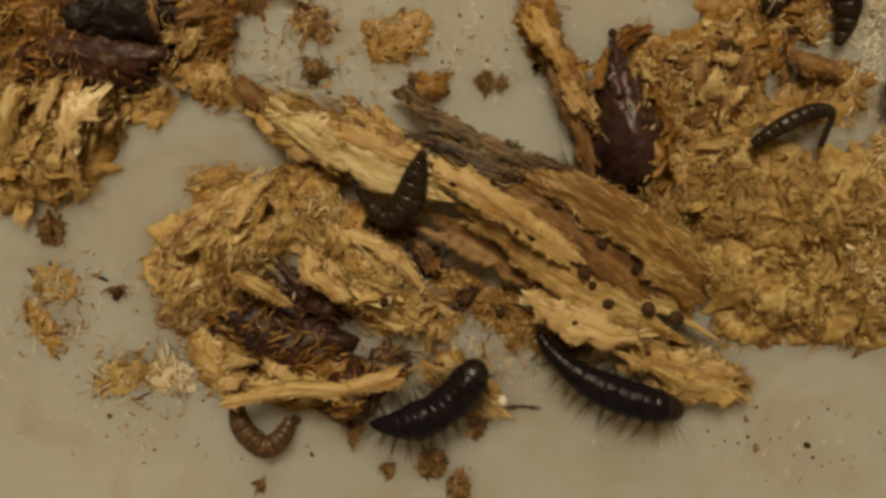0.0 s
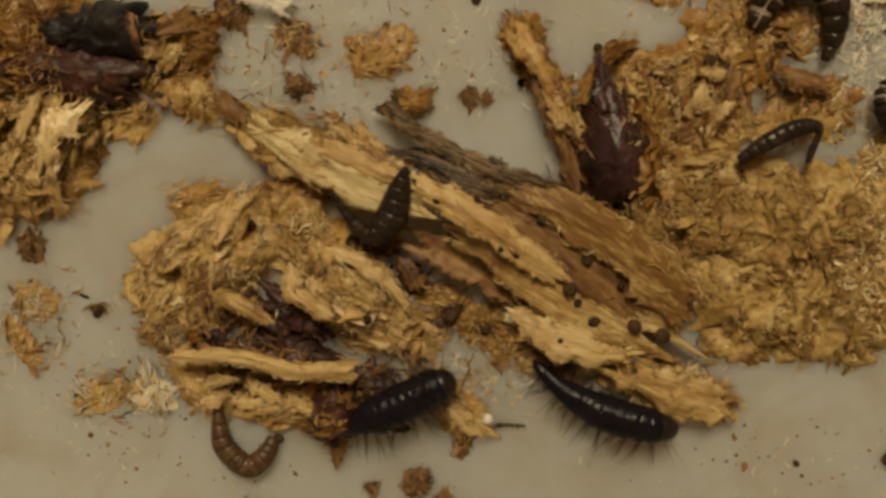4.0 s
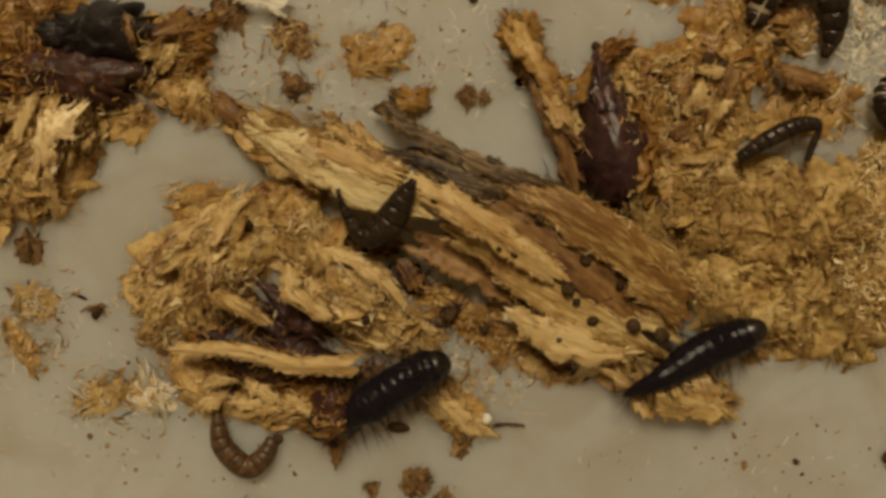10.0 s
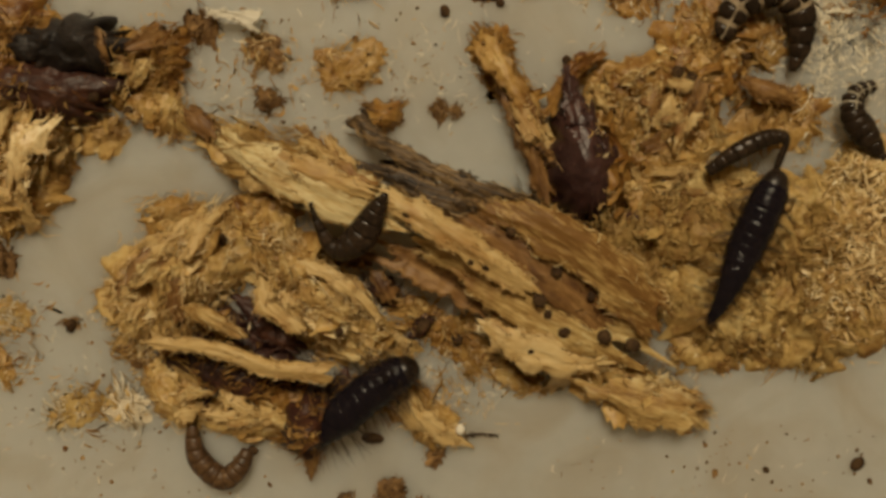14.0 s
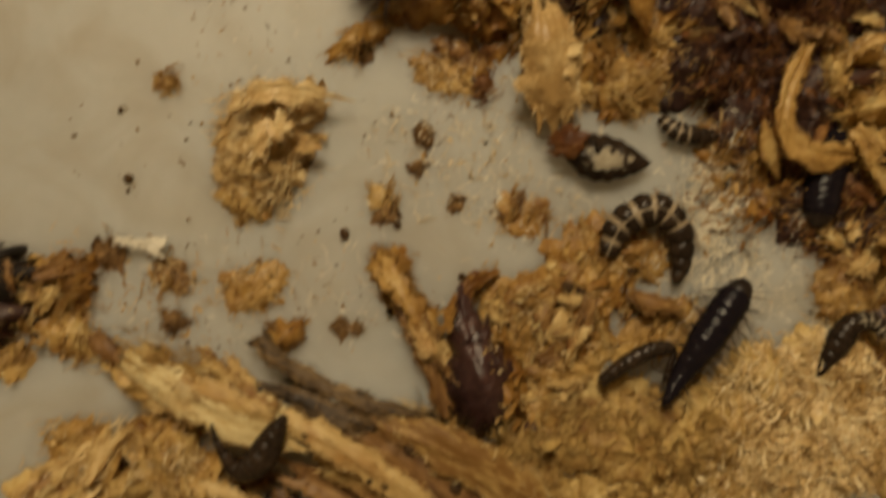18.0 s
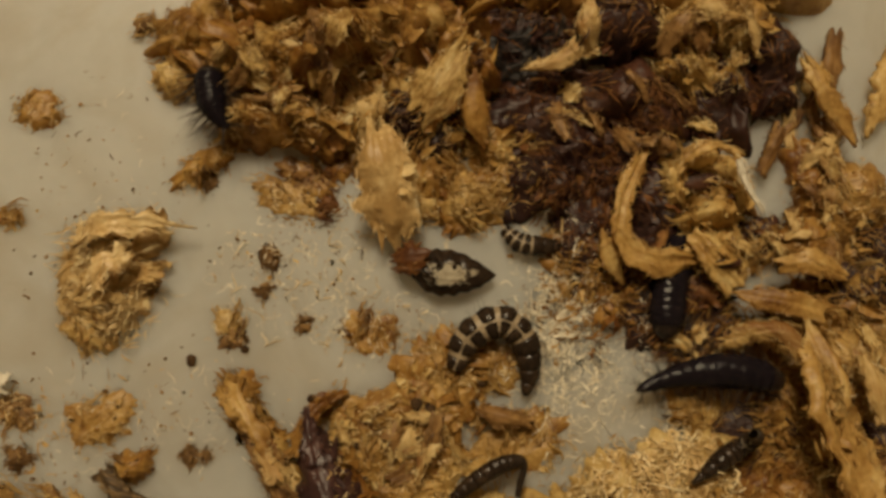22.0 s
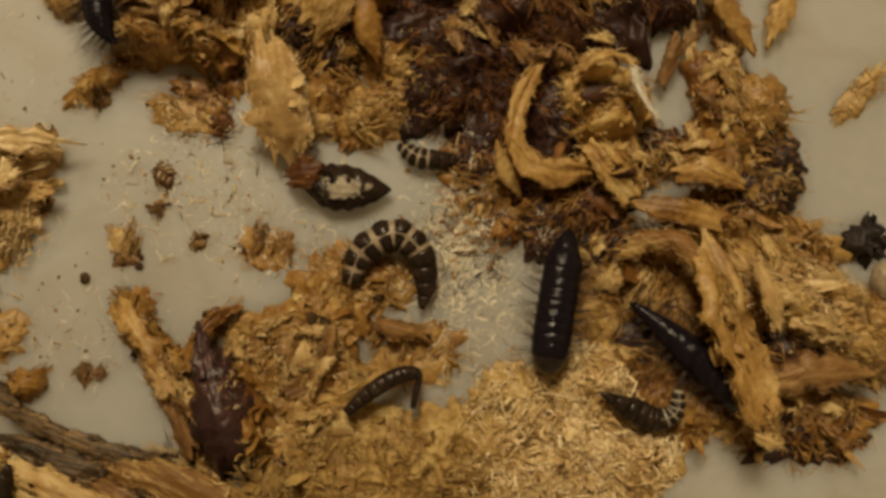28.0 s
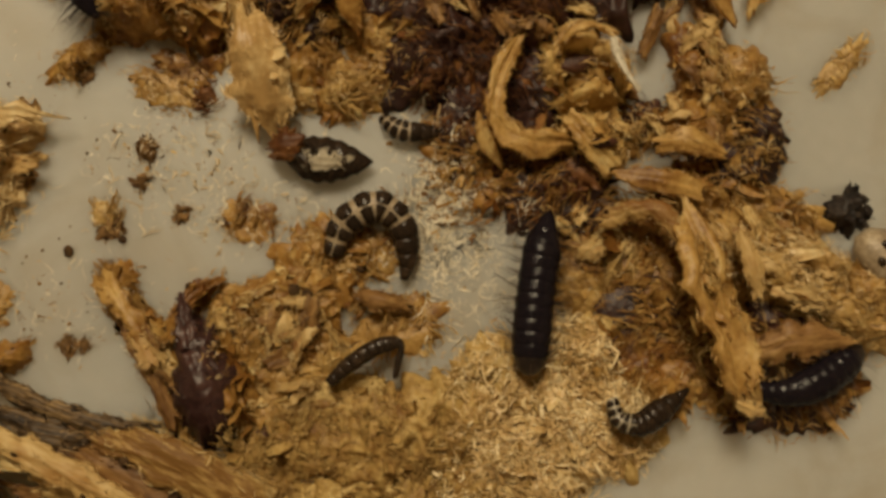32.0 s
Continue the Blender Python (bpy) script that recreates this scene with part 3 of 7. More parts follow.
def ribbon_mesh(name, points, widths, mat, thick=0.35, crown=0.25, ragged=0.15, twist=(0.0, 0.0), seed=0, across=13, along=60, torn=0.6, ripple=0.12):
    """A flake or strip of wood along a bent line, with a bowed section, ridged along the grain, torn ends and real thickness.
    Returns the mesh, its first point and its turn, so that the grain runs along the mesh's own x."""
    pts = np.array(points, float)
    k = np.linspace(0, 1, len(pts))
    along = max(along, int(np.linalg.norm(np.diff(pts, axis=0), axis=1).sum() / 0.17))
    across = max(across, int(max(widths) / 0.2))
    t = np.linspace(0, 1, along)
    line = np.stack([smooth_line(t, k, pts[:, i]) for i in range(3)], 1)
    w = smooth_line(t, np.linspace(0, 1, len(widths)), np.array(widths, float))
    o, turn = line[0].copy(), math.degrees(math.atan2(line[-1, 1] - line[0, 1], line[-1, 0] - line[0, 0]))
    line = line - o
    c, s = math.cos(radians(-turn)), math.sin(radians(-turn))
    line = np.stack([line[:, 0] * c - line[:, 1] * s, line[:, 0] * s + line[:, 1] * c, line[:, 2]], 1)
    d = np.gradient(line, axis=0)
    d /= np.linalg.norm(d, axis=1, keepdims=True) + 1e-9
    side = np.stack([-d[:, 1], d[:, 0], np.zeros(along)], 1)
    side /= np.linalg.norm(side, axis=1, keepdims=True) + 1e-9
    up = np.cross(d, side)
    tw = np.radians(np.linspace(*twist, along))[:, None]
    side, up = side * np.cos(tw) + up * np.sin(tw), up * np.cos(tw) - side * np.sin(tw)
    q = np.linspace(-0.5, 0.5, across)[None, :, None]
    tt = t[:, None, None]
    run = (np.concatenate([[0], np.cumsum(np.linalg.norm(np.diff(line, axis=0), axis=1))]))[:, None, None]
    across_mm = q * w[:, None, None]
    edge = 1 + ragged * fbm(tt * 9, np.sign(q) * 3.1, 0.0, seed, 3) + (0.18 * rough(run / 0.7, np.sign(q) * 5.1, 0.0, seed + 31) + 0.15 * rough(run / 0.28, np.sign(q) * 5.1, 0.0, seed + 33)) / np.maximum(w[:, None, None], 0.8)
    end = torn * (fbm(q * 5, np.sign(tt - 0.5) * 2.7, 0.0, seed + 3, 3) + 0.6 * rough(across_mm / 0.3, np.sign(tt - 0.5) * 4.1, 0.0, seed + 5)) * np.abs(2 * tt - 1) ** 6
    body = line[:, None] + side[:, None] * q * w[:, None, None] * edge + d[:, None] * end * np.mean(widths)
    grain = fbm(tt * 3, q * 3, 0.0, seed + 11, 2) * ripple * np.mean(widths) * 0.5
    grain = grain + 0.10 * fbm(run / 3.2, across_mm / 0.55, 0.0, seed + 21, 3) + 0.09 * rough(run / 2.2, across_mm / 0.2, 0.0, seed + 23) + 0.07 * fbm(run / 0.9, across_mm / 0.8, 0.0, seed + 25, 2)
    h = crown * 0.8 * w[:, None, None] * (0.25 - q ** 2) * 4 + grain
    upper = body + up[:, None] * (h + thick * 0.5)
    lower = body + up[:, None] * (h - thick * 0.5)
    ring = np.concatenate([upper, lower[:, ::-1]], 1)
    n = across * 2
    verts = ring.reshape(-1, 3)
    faces = grid_faces(along, n, True)
    for i in (0, along - 1):
        for j in range(across - 1):
            f = (i * n + j, i * n + j + 1, i * n + n - 2 - j, i * n + n - 1 - j)
            faces.append(f if i else f[::-1])
    me = to_mesh(name, verts, faces, mat)
    # loose fibres along both rims and over the face, in the mesh's own space
    rng = np.random.default_rng(seed + 60)
    n = int(run[-1, 0, 0] * 11)
    i, j = rng.integers(1, along - 1, n), np.where(rng.uniform(0, 1, n) < 0.65, rng.choice([0, across - 1], n), rng.integers(0, across, n))
    mid = upper[i, j]
    way = np.arctan2(d[i, 1], d[i, 0]) + rng.normal(0, 0.45, n)
    v2, f2 = strips(rng, mid[:, :2], way, 0.7 * np.exp(rng.normal(0, 0.4, n)), 0.06 * np.exp(rng.normal(0, 0.4, n)), 0.8, 0.25, lambda px, py: np.repeat(mid[:, 2:], px.shape[1], 1) + 60.0, 3)
    v2[:, 2] -= 60.0
    return me, o, turn, to_mesh("fuzz", v2, f2, mat, False)


def smooth_line(t, k, v):
    """A smooth curve through a few values."""
    if len(v) < 3:
        return np.interp(t, k, v)
    m = np.gradient(v, k)
    i = np.clip(np.searchsorted(k, t, side="right") - 1, 0, len(k) - 2)
    h = k[i + 1] - k[i]
    u = (t - k[i]) / h
    return ((2 * u ** 3 - 3 * u ** 2 + 1) * v[i] + (u ** 3 - 2 * u ** 2 + u) * h * m[i] + (-2 * u ** 3 + 3 * u ** 2) * v[i + 1] + (u ** 3 - u ** 2) * h * m[i + 1])


def strip(parent, name, points, widths, mat, label="", **more):
    me, o, turn, fuzz = ribbon_mesh(name, points, widths, mat, **more)
    p = np.array(parent.location) / MM
    ob = part(name, me, parent, label, o - p, (0, 0, turn))
    part("fuzz", fuzz, ob, kind="stuff")
    return ob


def flake(name, points, widths, mat, label, category="wood flake", group="", **more):
    me, o, turn, fuzz = ribbon_mesh(name, points, widths, mat, **more)
    ob = alone(name, me, label, category, o, (0, 0, turn), group)
    part("fuzz", fuzz, ob, kind="stuff")
    return ob


def nugget_mesh(name, size, mat, seed, facets=2, jag=0.25):
    bm = bmesh.new()
    bmesh.ops.create_icosphere(bm, subdivisions=facets, radius=1.0)
    p = np.array([v.co[:] for v in bm.verts])
    k = 1 + jag * fbm(p[:, 0] * 1.6, p[:, 1] * 1.6, p[:, 2] * 1.6 + seed, seed, 2)
    for v, q, kk in zip(bm.verts, p, k):
        v.co = Vector((q[0] * size[0] * kk, q[1] * size[1] * kk, (q[2] * kk * 0.92 + 0.92) * size[2]))
    low = min(v.co.z for v in bm.verts)
    for v in bm.verts:
        v.co.z -= low
        v.co *= MM
    me = bpy.data.meshes.new(name)
    bm.to_mesh(me)
    bm.free()
    me.materials.append(mat)
    for f in me.polygons:
        f.use_smooth = True
    return me


def shards(heap, x, y, rx, ry, rot, count, mats, seed, length=3.2, width=1.0, grain=None, spread=0.6, tilt=0.25):
    """Single larger slivers of wood lying over a heap, each a piece of its own."""
    rng = np.random.default_rng(seed + 300)
    for i in range(count):
        r, a = math.sqrt(rng.uniform(0, 1)), rng.uniform(0, 2 * math.pi)
        c, s = math.cos(radians(rot)), math.sin(radians(rot))
        u, v = rx * r * math.cos(a), ry * r * math.sin(a)
        px, py = x + u * c - v * s, y + u * s + v * c
        way = rng.uniform(0, 2 * math.pi) if grain is None else radians(grain) + rng.normal(0, spread)
        ln, wd = length * math.exp(rng.normal(0, 0.35)), width * math.exp(rng.normal(0, 0.35))
        k, up = rng.normal(0, 0.12) * ln, rng.normal(0, tilt) * ln * 0.5
        dx, dy = math.cos(way) * ln / 2, math.sin(way) * ln / 2
        z = rest(px, py)
        line = [(px - dx, py - dy, max(0.25, 0.5 * (z + rest(px - dx, py - dy)) + 0.15 - up)), (px - dy / ln * k, py + dx / ln * k, max(0.3, z + 0.35)), (px + dx, py + dy, max(0.25, 0.5 * (z + rest(px + dx, py + dy)) + 0.15 + up))]
        strip(heap, "shard", line, [wd * rng.uniform(0.25, 0.8), wd, wd * rng.uniform(0.2, 0.7)], mats[i % len(mats)], along=30, across=11, thick=0.28, crown=rng.uniform(-0.1, 0.3), ragged=0.45, torn=0.45, ripple=0.3, twist=(rng.normal(0, 14), rng.normal(0, 14)), seed=seed + i * 3)


def pellet(x, y, r=0.38, mat=None, long=1.1, z=None, seed=0, name="dropping", label="", category="dropping", group="droppings on the tray", jag=0.2):
    me = nugget_mesh(name, (r * long, r, r * 0.8), mat or DROPPING, seed + int(abs(x) * 7 + abs(y) * 13), 2, jag)
    z = max(0.0, rest(x, y) - 0.15) if z is None else z
    return alone(name, me, label or "small dark brown rounded dropping", category, (x, y, z), (0, 0, (x * 37 + y * 61) % 180), group)


def specks(name, x, y, rx, ry, count, mat, label, size=0.12, seed=0):
    """A scatter of tiny grains on the tray, past counting."""
    rng = np.random.default_rng(seed + 77)
    r, a = np.sqrt(rng.uniform(0, 1, count)), rng.uniform(0, 2 * np.pi, count)
    cx, cy = x + rx * r * np.cos(a), y + ry * r * np.sin(a)
    q = size * np.exp(rng.normal(0, 0.5, count))
    shape, tri = GRIT
    turn = rng.uniform(0, 40, count)[:, None]
    bulk = 1 + 0.9 * rough(shape[None, :, 0] * 1.4 + turn, shape[None, :, 1] * 1.4, shape[None, :, 2] * 1.4 + turn, 3)
    jit = bulk[..., None] * shape[None] * q[:, None, None]
    ang = rng.uniform(0, 6.3, count)
    ca, sa = np.cos(ang)[:, None], np.sin(ang)[:, None]
    ex = rng.uniform(0.8, 1.7, count)[:, None]
    px, py = jit[..., 0] * ex, jit[..., 1]
    pts = np.stack([cx[:, None] + px * ca - py * sa, cy[:, None] + px * sa + py * ca, np.maximum(height(cx, cy)[:, None] + jit[..., 2] + q[:, None] * 0.6, 0.005)], -1)
    faces = (tri[None] + (np.arange(count) * len(shape))[:, None, None]).reshape(-1, 3)
    return alone(name, to_mesh(name, pts.reshape(-1, 3), faces, mat), label, "debris", kind="stuff")


def litter(name, x, y, rx, ry, rot, count, mat, label, **more):
    """Loose fibres lying on the tray, past counting."""
    h = thing(name, label, "debris", (x, y, 0), kind="stuff")
    shreds(h, x, y, rx, ry, rot, count, mat, name="fibre_mat", loose=True, **more)
    return h


# ---- the long splintered piece of wood ----
def splinter():
    w = thing("wood_splinter", "long splintered straw-coloured piece of wood with bark and bore holes", "wood", (0.55, -5.22, 0))
    strip(w, "board", [(-2.41, -2.68, 2.6), (1.27, -4.33, 2.7), (5.32, -6.55, 2.7), (9.46, -9.02, 2.3), (12.61, -10.83, 1.6)], [2.4, 4.2, 5.6, 5.6, 2.6], GRAIN, along=110, across=25, thick=0.6, crown=0.10, ripple=0.2, ragged=0.25, torn=0.8, seed=2)
    strip(w, "heart", [(-0.92, -1.2, 3.5), (1.97, -3.18, 3.6), (5.24, -5.18, 3.5), (8.21, -7.6, 3.2), (10.55, -9.62, 2.5)], [1.0, 2.0, 2.3, 2.2, 1.2], REDGRAIN, "red-brown heart of the wood", along=80, across=13, thick=0.35, crown=0.06, ripple=0.2, ragged=0.4, seed=5)
    strip(w, "ridge", [(1.25, -1.02, 3.4), (5.18, -2.62, 4.0), (9.17, -4.79, 3.9), (11.83, -7.02, 3.4), (13.91, -9.56, 2.4)], [1.2, 2.5, 3.1, 3.3, 1.9], GRAIN, "pale straw upper edge", along=90, across=17, thick=0.45, crown=0.14, ripple=0.22, ragged=0.35, torn=1.0, seed=8)
    strip(w, "rail", [(-4.09, -0.83, 3.7), (-1.27, -2.44, 4.1), (1.96, -4.53, 4.0), (5.26, -6.83, 3.5)], [1.3, 1.9, 1.9, 1.2], STRAW, "pale broken front edge", along=80, across=13, thick=0.5, crown=0.16, ripple=0.2, ragged=0.3, torn=0.8, seed=4)
    strip(w, "tail", [(-16.21, 3.96, 1.3), (-13.14, 1.98, 1.9), (-9.72, 0.43, 2.6), (-6.38, -0.84, 3.1), (-3.11, -2.18, 3.3)], [0.7, 2.1, 3.2, 3.4, 1.8], GRAIN, along=90, across=17, thick=0.4, crown=0.12, ripple=0.3, ragged=0.55, torn=1.2, seed=11)
    strip(w, "tail_splinter", [(-15.58, 1.86, 1.0), (-12.87, 0.44, 1.5), (-9.83, -0.97, 2.0)], [0.6, 1.4, 0.8], STRAW, "pale loose splinter", thick=0.3, ragged=0.6, torn=1.2, seed=111)
    strip(w, "tail_splinter", [(-11.97, 1.83, 2.2), (-8.93, 0.72, 3.0), (-4.87, -0.65, 3.8)], [0.7, 1.5, 0.9], STRAW, "pale loose splinter", thick=0.3, ragged=0.5, torn=1.0, seed=112)
    strip(w, "tail_tip", [(-17.01, 4.81, 1.3), (-16.29, 3.94, 1.7), (-15.18, 2.83, 1.8)], [0.9, 1.4, 0.8], REDGRAIN, "brown tip", thick=0.5, seed=12)
    strip(w, "side_sliver", [(-10.03, 2.95, 1.6), (-8.87, 2.45, 2.0), (-7.13, 1.08, 2.8), (-5.26, -0.22, 3.4)], [1.5, 1.1, 1.0, 0.8], GRAIN, "tan frayed side sliver", thick=0.35, crown=0.2, ragged=0.6, torn=1.2, seed=13)
    strip(w, "side_sliver", [(-8.2, 3.22, 1.4), (-7.21, 1.83, 2.0), (-6.11, 0.72, 2.8)], [0.5, 0.9, 0.8], STRAW, thick=0.3, ragged=0.6, torn=1.2, seed=113)
    strip(w, "bark", [(-6.35, 1.16, 2.6), (-3.46, 0.43, 3.2), (-0.92, -0.83, 3.7), (1.6, -1.8, 3.7)], [0.8, 1.2, 1.6, 0.6], GREYBARK, "dark grey-brown bark", along=70, across=13, thick=0.5, crown=0.2, ripple=0.35, ragged=0.4, seed=14)
    strip(w, "bark_arm", [(-6.08, 4.29, 1.3), (-4.63, 2.82, 2.0), (-1.66, 1.08, 2.9), (2.33, -0.48, 3.4), (6.0, -1.32, 2.9)], [1.2, 1.2, 1.1, 1.2, 0.6], GREYBARK, "dark grey-brown bark", along=80, across=11, thick=0.5, crown=0.25, ripple=0.35, ragged=0.4, seed=15)
    clump(w, -4.38, 4.34, 1.5, 1.0, 20, 1.4, ORANGE, 30, REDGRAIN, length=0.9, name="bark_end", label="orange-brown crust")
    strip(w, "torn_flap", [(2.21, -9.51, 2.3), (4.59, -10.61, 2.9), (7.57, -11.82, 2.8), (10.63, -11.93, 2.2)], [1.2, 2.0, 1.9, 1.0], STRAW, "pale torn flap", along=60, across=15, thick=0.25, crown=0.15, ragged=0.7, torn=1.2, seed=17)
    strip(w, "torn_end", [(8.89, -12.97, 1.4), (11.88, -14.25, 1.7), (14.94, -15.12, 1.6), (17.39, -15.65, 1.0)], [1.5, 2.6, 2.8, 1.6], GRAIN, along=50, across=15, thick=0.5, crown=0.12, ragged=0.6, torn=1.2, ripple=0.4, seed=18)
    strip(w, "underside", [(-4.63, -4.34, 1.5), (-2.07, -5.33, 1.8), (0.92, -7.03, 1.7), (3.56, -8.96, 1.4)], [1.3, 2.2, 2.2, 1.6], REDGRAIN, "dark red-brown underside", along=50, across=11, thick=0.35, crown=-0.1, ragged=0.6, torn=1.2, seed=19)
    strip(w, "underside", [(-5.15, -5.99, 0.8), (-4.3, -7.11, 1.0), (-3.65, -7.84, 0.6)], [0.7, 1.2, 0.8], REDGRAIN, "dark red-brown underside", along=30, thick=0.3, ragged=0.6, torn=1.0, seed=119)
    clump(w, 6.63, -9.4, 3.4, 1.6, -32, 1.6, MAROON, 60, ORANGE, length=1.2)
    clump(w, 13.16, -14.41, 4.0, 1.5, -20, 1.2, PALE, 160, PALE, length=1.2)
    for x, y, rx, ry, turn, z in ((4.19, -5.78, 8.0, 2.2, -33, 3.7), (9.7, -6.88, 5.4, 2.4, -42, 3.4), (-10.55, 0.8, 7.0, 1.6, -25, 2.7), (12.95, -14.18, 4.6, 1.8, -17, 1.9), (6.54, -11.33, 4.4, 1.1, -18, 2.6)):
        SUPPORT.append((x, y, rx, ry, math.cos(radians(turn)), math.sin(radians(turn)), z, 0.0))
    petals(w, 9.95, -5.72, 5.8, 1.7, -40, 100, PALE, 0.42, 201, -40, 0.25, 0.25)
    petals(w, 0.52, -3.36, 5.2, 1.0, -33, 60, PALE, 0.4, 203, -33, 0.25, 0.3)
    petals(w, -10.48, 0.8, 6.0, 1.4, -25, 70, PALE, 0.55, 204, -26, 0.3, 0.35)
    petals(w, 6.47, -11.11, 4.2, 0.8, -18, 60, SHAVING, 0.45, 205, -35, 0.7, 0.5)
    petals(w, 13.0, -14.22, 4.2, 1.4, -16, 90, PALE, 0.45, 206, -14, 0.7, 0.5)
    petals(w, 8.26, -9.47, 3.0, 1.0, -35, 46, MAROON, 0.4, 207, -30, 0.5, 0.3)
    petals(w, 6.02, -8.33, 3.0, 1.2, -35, 50, ORANGE, 0.4, 208, -30, 0.5, 0.3)
    petals(w, -0.92, -0.47, 4.4, 0.6, -20, 26, GREYBARK, 0.4, 209, -22, 0.2, 0.2)
    locks(w, 9.95, -5.72, 5.6, 1.9, -40, 60, PALE, 1.6, 0.07, 0.3, 0.10, -38, 0.25, 211, name="loose_grain")
    locks(w, -10.85, 0.98, 6.8, 1.7, -26, 90, PALE, 1.7, 0.07, 0.35, 0.14, -27, 0.3, 212, name="loose_grain")
    locks(w, 0.52, -3.36, 5.4, 1.0, -33, 34, SHAVING, 1.4, 0.06, 0.3, 0.10, -33, 0.25, 216, name="loose_grain")
    locks(w, 3.42, -4.27, 5.0, 0.9, -33, 34, REDGRAIN, 1.4, 0.07, 0.3, 0.10, -33, 0.25, 218, name="loose_grain")
    locks(w, 5.25, -1.93, 3.0, 0.7, -25, 22, SHAVING, 1.3, 0.05, 0.5, 0.25, -50, 0.5, 219, name="frayed_edge")
    locks(w, 6.52, -11.86, 4.4, 0.9, -18, 60, SHAVING, 1.0, 0.06, 0.7, 0.25, -40, 0.7, 214, name="frayed_edge")
    locks(w, 13.46, -14.7, 4.4, 1.6, -16, 80, SHAVING, 1.0, 0.06, 0.7, 0.25, -16, 0.8, 215, name="frayed_edge")
    return w


# ---- heaps ----
def lower_heap():
    """The loose heap at the foot of the splinter."""
    h = thing("wood_heap", "loose heap of pale shredded wood with dark hollows", "debris", (-13.55, -9.43, 0))
    clump(h, -19.56, -7.87, 3.8, 3.6, 0, 2.0, PALE, 420, PALE, grain=40, spread=0.6, length=2.0)
    clump(h, -17.23, -5.59, 4.4, 3.2, 35, 2.6, PALE, 420, SHAVING, grain=45, spread=0.4, length=2.2)
    clump(h, -18.44, -2.20, 2.4, 1.2, 10, 1.3, TAN, 120, PALE, grain=10, length=1.6)
    clump(h, -11.54, -4.45, 3.2, 2.2, -50, 2.3, PALE, 240, PALE, grain=-60, spread=0.5, length=1.6)
    clump(h, -9.0, -7.3, 4.2, 2.4, -48, 2.9, PALE, 460, SHAVING, grain=-62, spread=0.5, length=2.0)
    clump(h, -5.54, -10.55, 3.2, 2.0, -30, 1.8, PALE, 260, PALE, length=1.6)
    # dark red-brown mounds put the shade of the heap's hollows into colour
    clump(h, -14.70, -12.48, 5.2, 2.4, -20, 1.7, MAROON, 60, ORANGE, length=1.4, crumbs=0.16, bumpy=0.25)
    clump(h, -16.05, -9.52, 3.0, 1.3, -20, 1.5, MAROON, 20, TAN, crumbs=0.16, bumpy=0.25)
    clump(h, -11.99, -9.79, 2.6, 1.2, -40, 1.7, MAROON, 10, MAROON, crumbs=0.2)
    clump(h, -18.71, -14.53, 2.8, 1.5, -50, 1.3, PALE, 180, PALE, grain=-50, length=1.6)
    clump(h, -13.73, -16.29, 3.6, 1.2, -10, 1.3, PALE, 240, PALE, grain=5, spread=0.4, length=1.5)
    clump(h, -9.44, -16.41, 2.4, 1.8, 60, 3.9, MAROON, 60, ORANGE, length=1.3, crumbs=0.16, bumpy=0.25)
    clump(h, -10.95, -14.85, 2.0, 1.4, -30, 1.4, ORANGE, 60, ORANGE, length=1.3)
    clump(h, -2.14, -15.70, 3.0, 1.6, -40, 1.2, ORANGE, 160, PALE, length=1.5)
    global STICK
    STICK = strip(h, "stick", [(-19.36, -10.33, 2.6), (-14.95, -10.78, 3.2), (-11.65, -11.90, 3.4), (-7.96, -12.27, 3.0)], [0.7, 1.0, 1.1, 1.3], STRAW, "pale smooth stick", along=60, thick=0.45, crown=0.3, ragged=0.15, seed=21)
    strip(h, "strip", [(-17.19, -8.18, 2.7), (-15.65, -8.55, 3.4), (-13.65, -9.85, 3.0)], [0.9, 1.1, 0.7], GRAIN, along=40, thick=0.35, crown=0.3, seed=22)
    strip(h, "torn_edge", [(-12.12, -6.15, 2.8), (-11.78, -7.99, 3.3), (-9.78, -9.48, 3.3)], [1.0, 1.3, 0.9], STRAW, "pale torn edge", along=40, thick=0.3, crown=0.3, ragged=0.7, seed=23)
    strip(h, "spike", [(-8.82, -15.58, 1.4), (-9.29, -18.03, 1.0), (-9.40, -20.11, 0.4)], [2.2, 1.5, 0.3], REDGRAIN, "dark red-brown pointed scrap", along=30, thick=0.5, seed=24)
    clump(h, -13.02, -2.19, 2.4, 1.5, 10, 1.3, TAN, 120, PALE)
    clump(h, -5.54, -10.36, 1.8, 1.2, -30, 1.6, PALE, 100, PALE)
    # dark patch colours the shaded tray between heap and splinter
    clump(h, -4.57, -7.11, 1.2, 0.8, -60, 0.6, MAROON, 30, MAROON, crumbs=0.3, bumpy=0.25)
    clump(h, -1.81, -9.78, 0.6, 0.9, -20, 0.6, MAROON, 8, MAROON, crumbs=0.4)
    clump(h, 0.17, -10.17, 1.6, 0.9, -10, 0.35, ORANGE, 60, ORANGE, crumbs=0.3, size=0.4, bumpy=0.25)
    clump(h, 1.32, -11.02, 2.4, 1.3, -40, 0.5, ORANGE, 80, TAN, crumbs=0.4, size=0.4)
    clump(h, 2.07, -10.94, 1.8, 1.2, -30, 0.5, ORANGE, 80, TAN, length=1.0, crumbs=0.3)
    # dark patch for the shade below the horn-shaped skin
    clump(h, -7.01, -4.83, 1.6, 1.0, -20, 0.6, MAROON, 30, ORANGE, crumbs=0.2)
    clump(h, 0.57, -11.09, 2.8, 1.4, -35, 0.5, ORANGE, 120, TAN, length=1.0, crumbs=0.3)
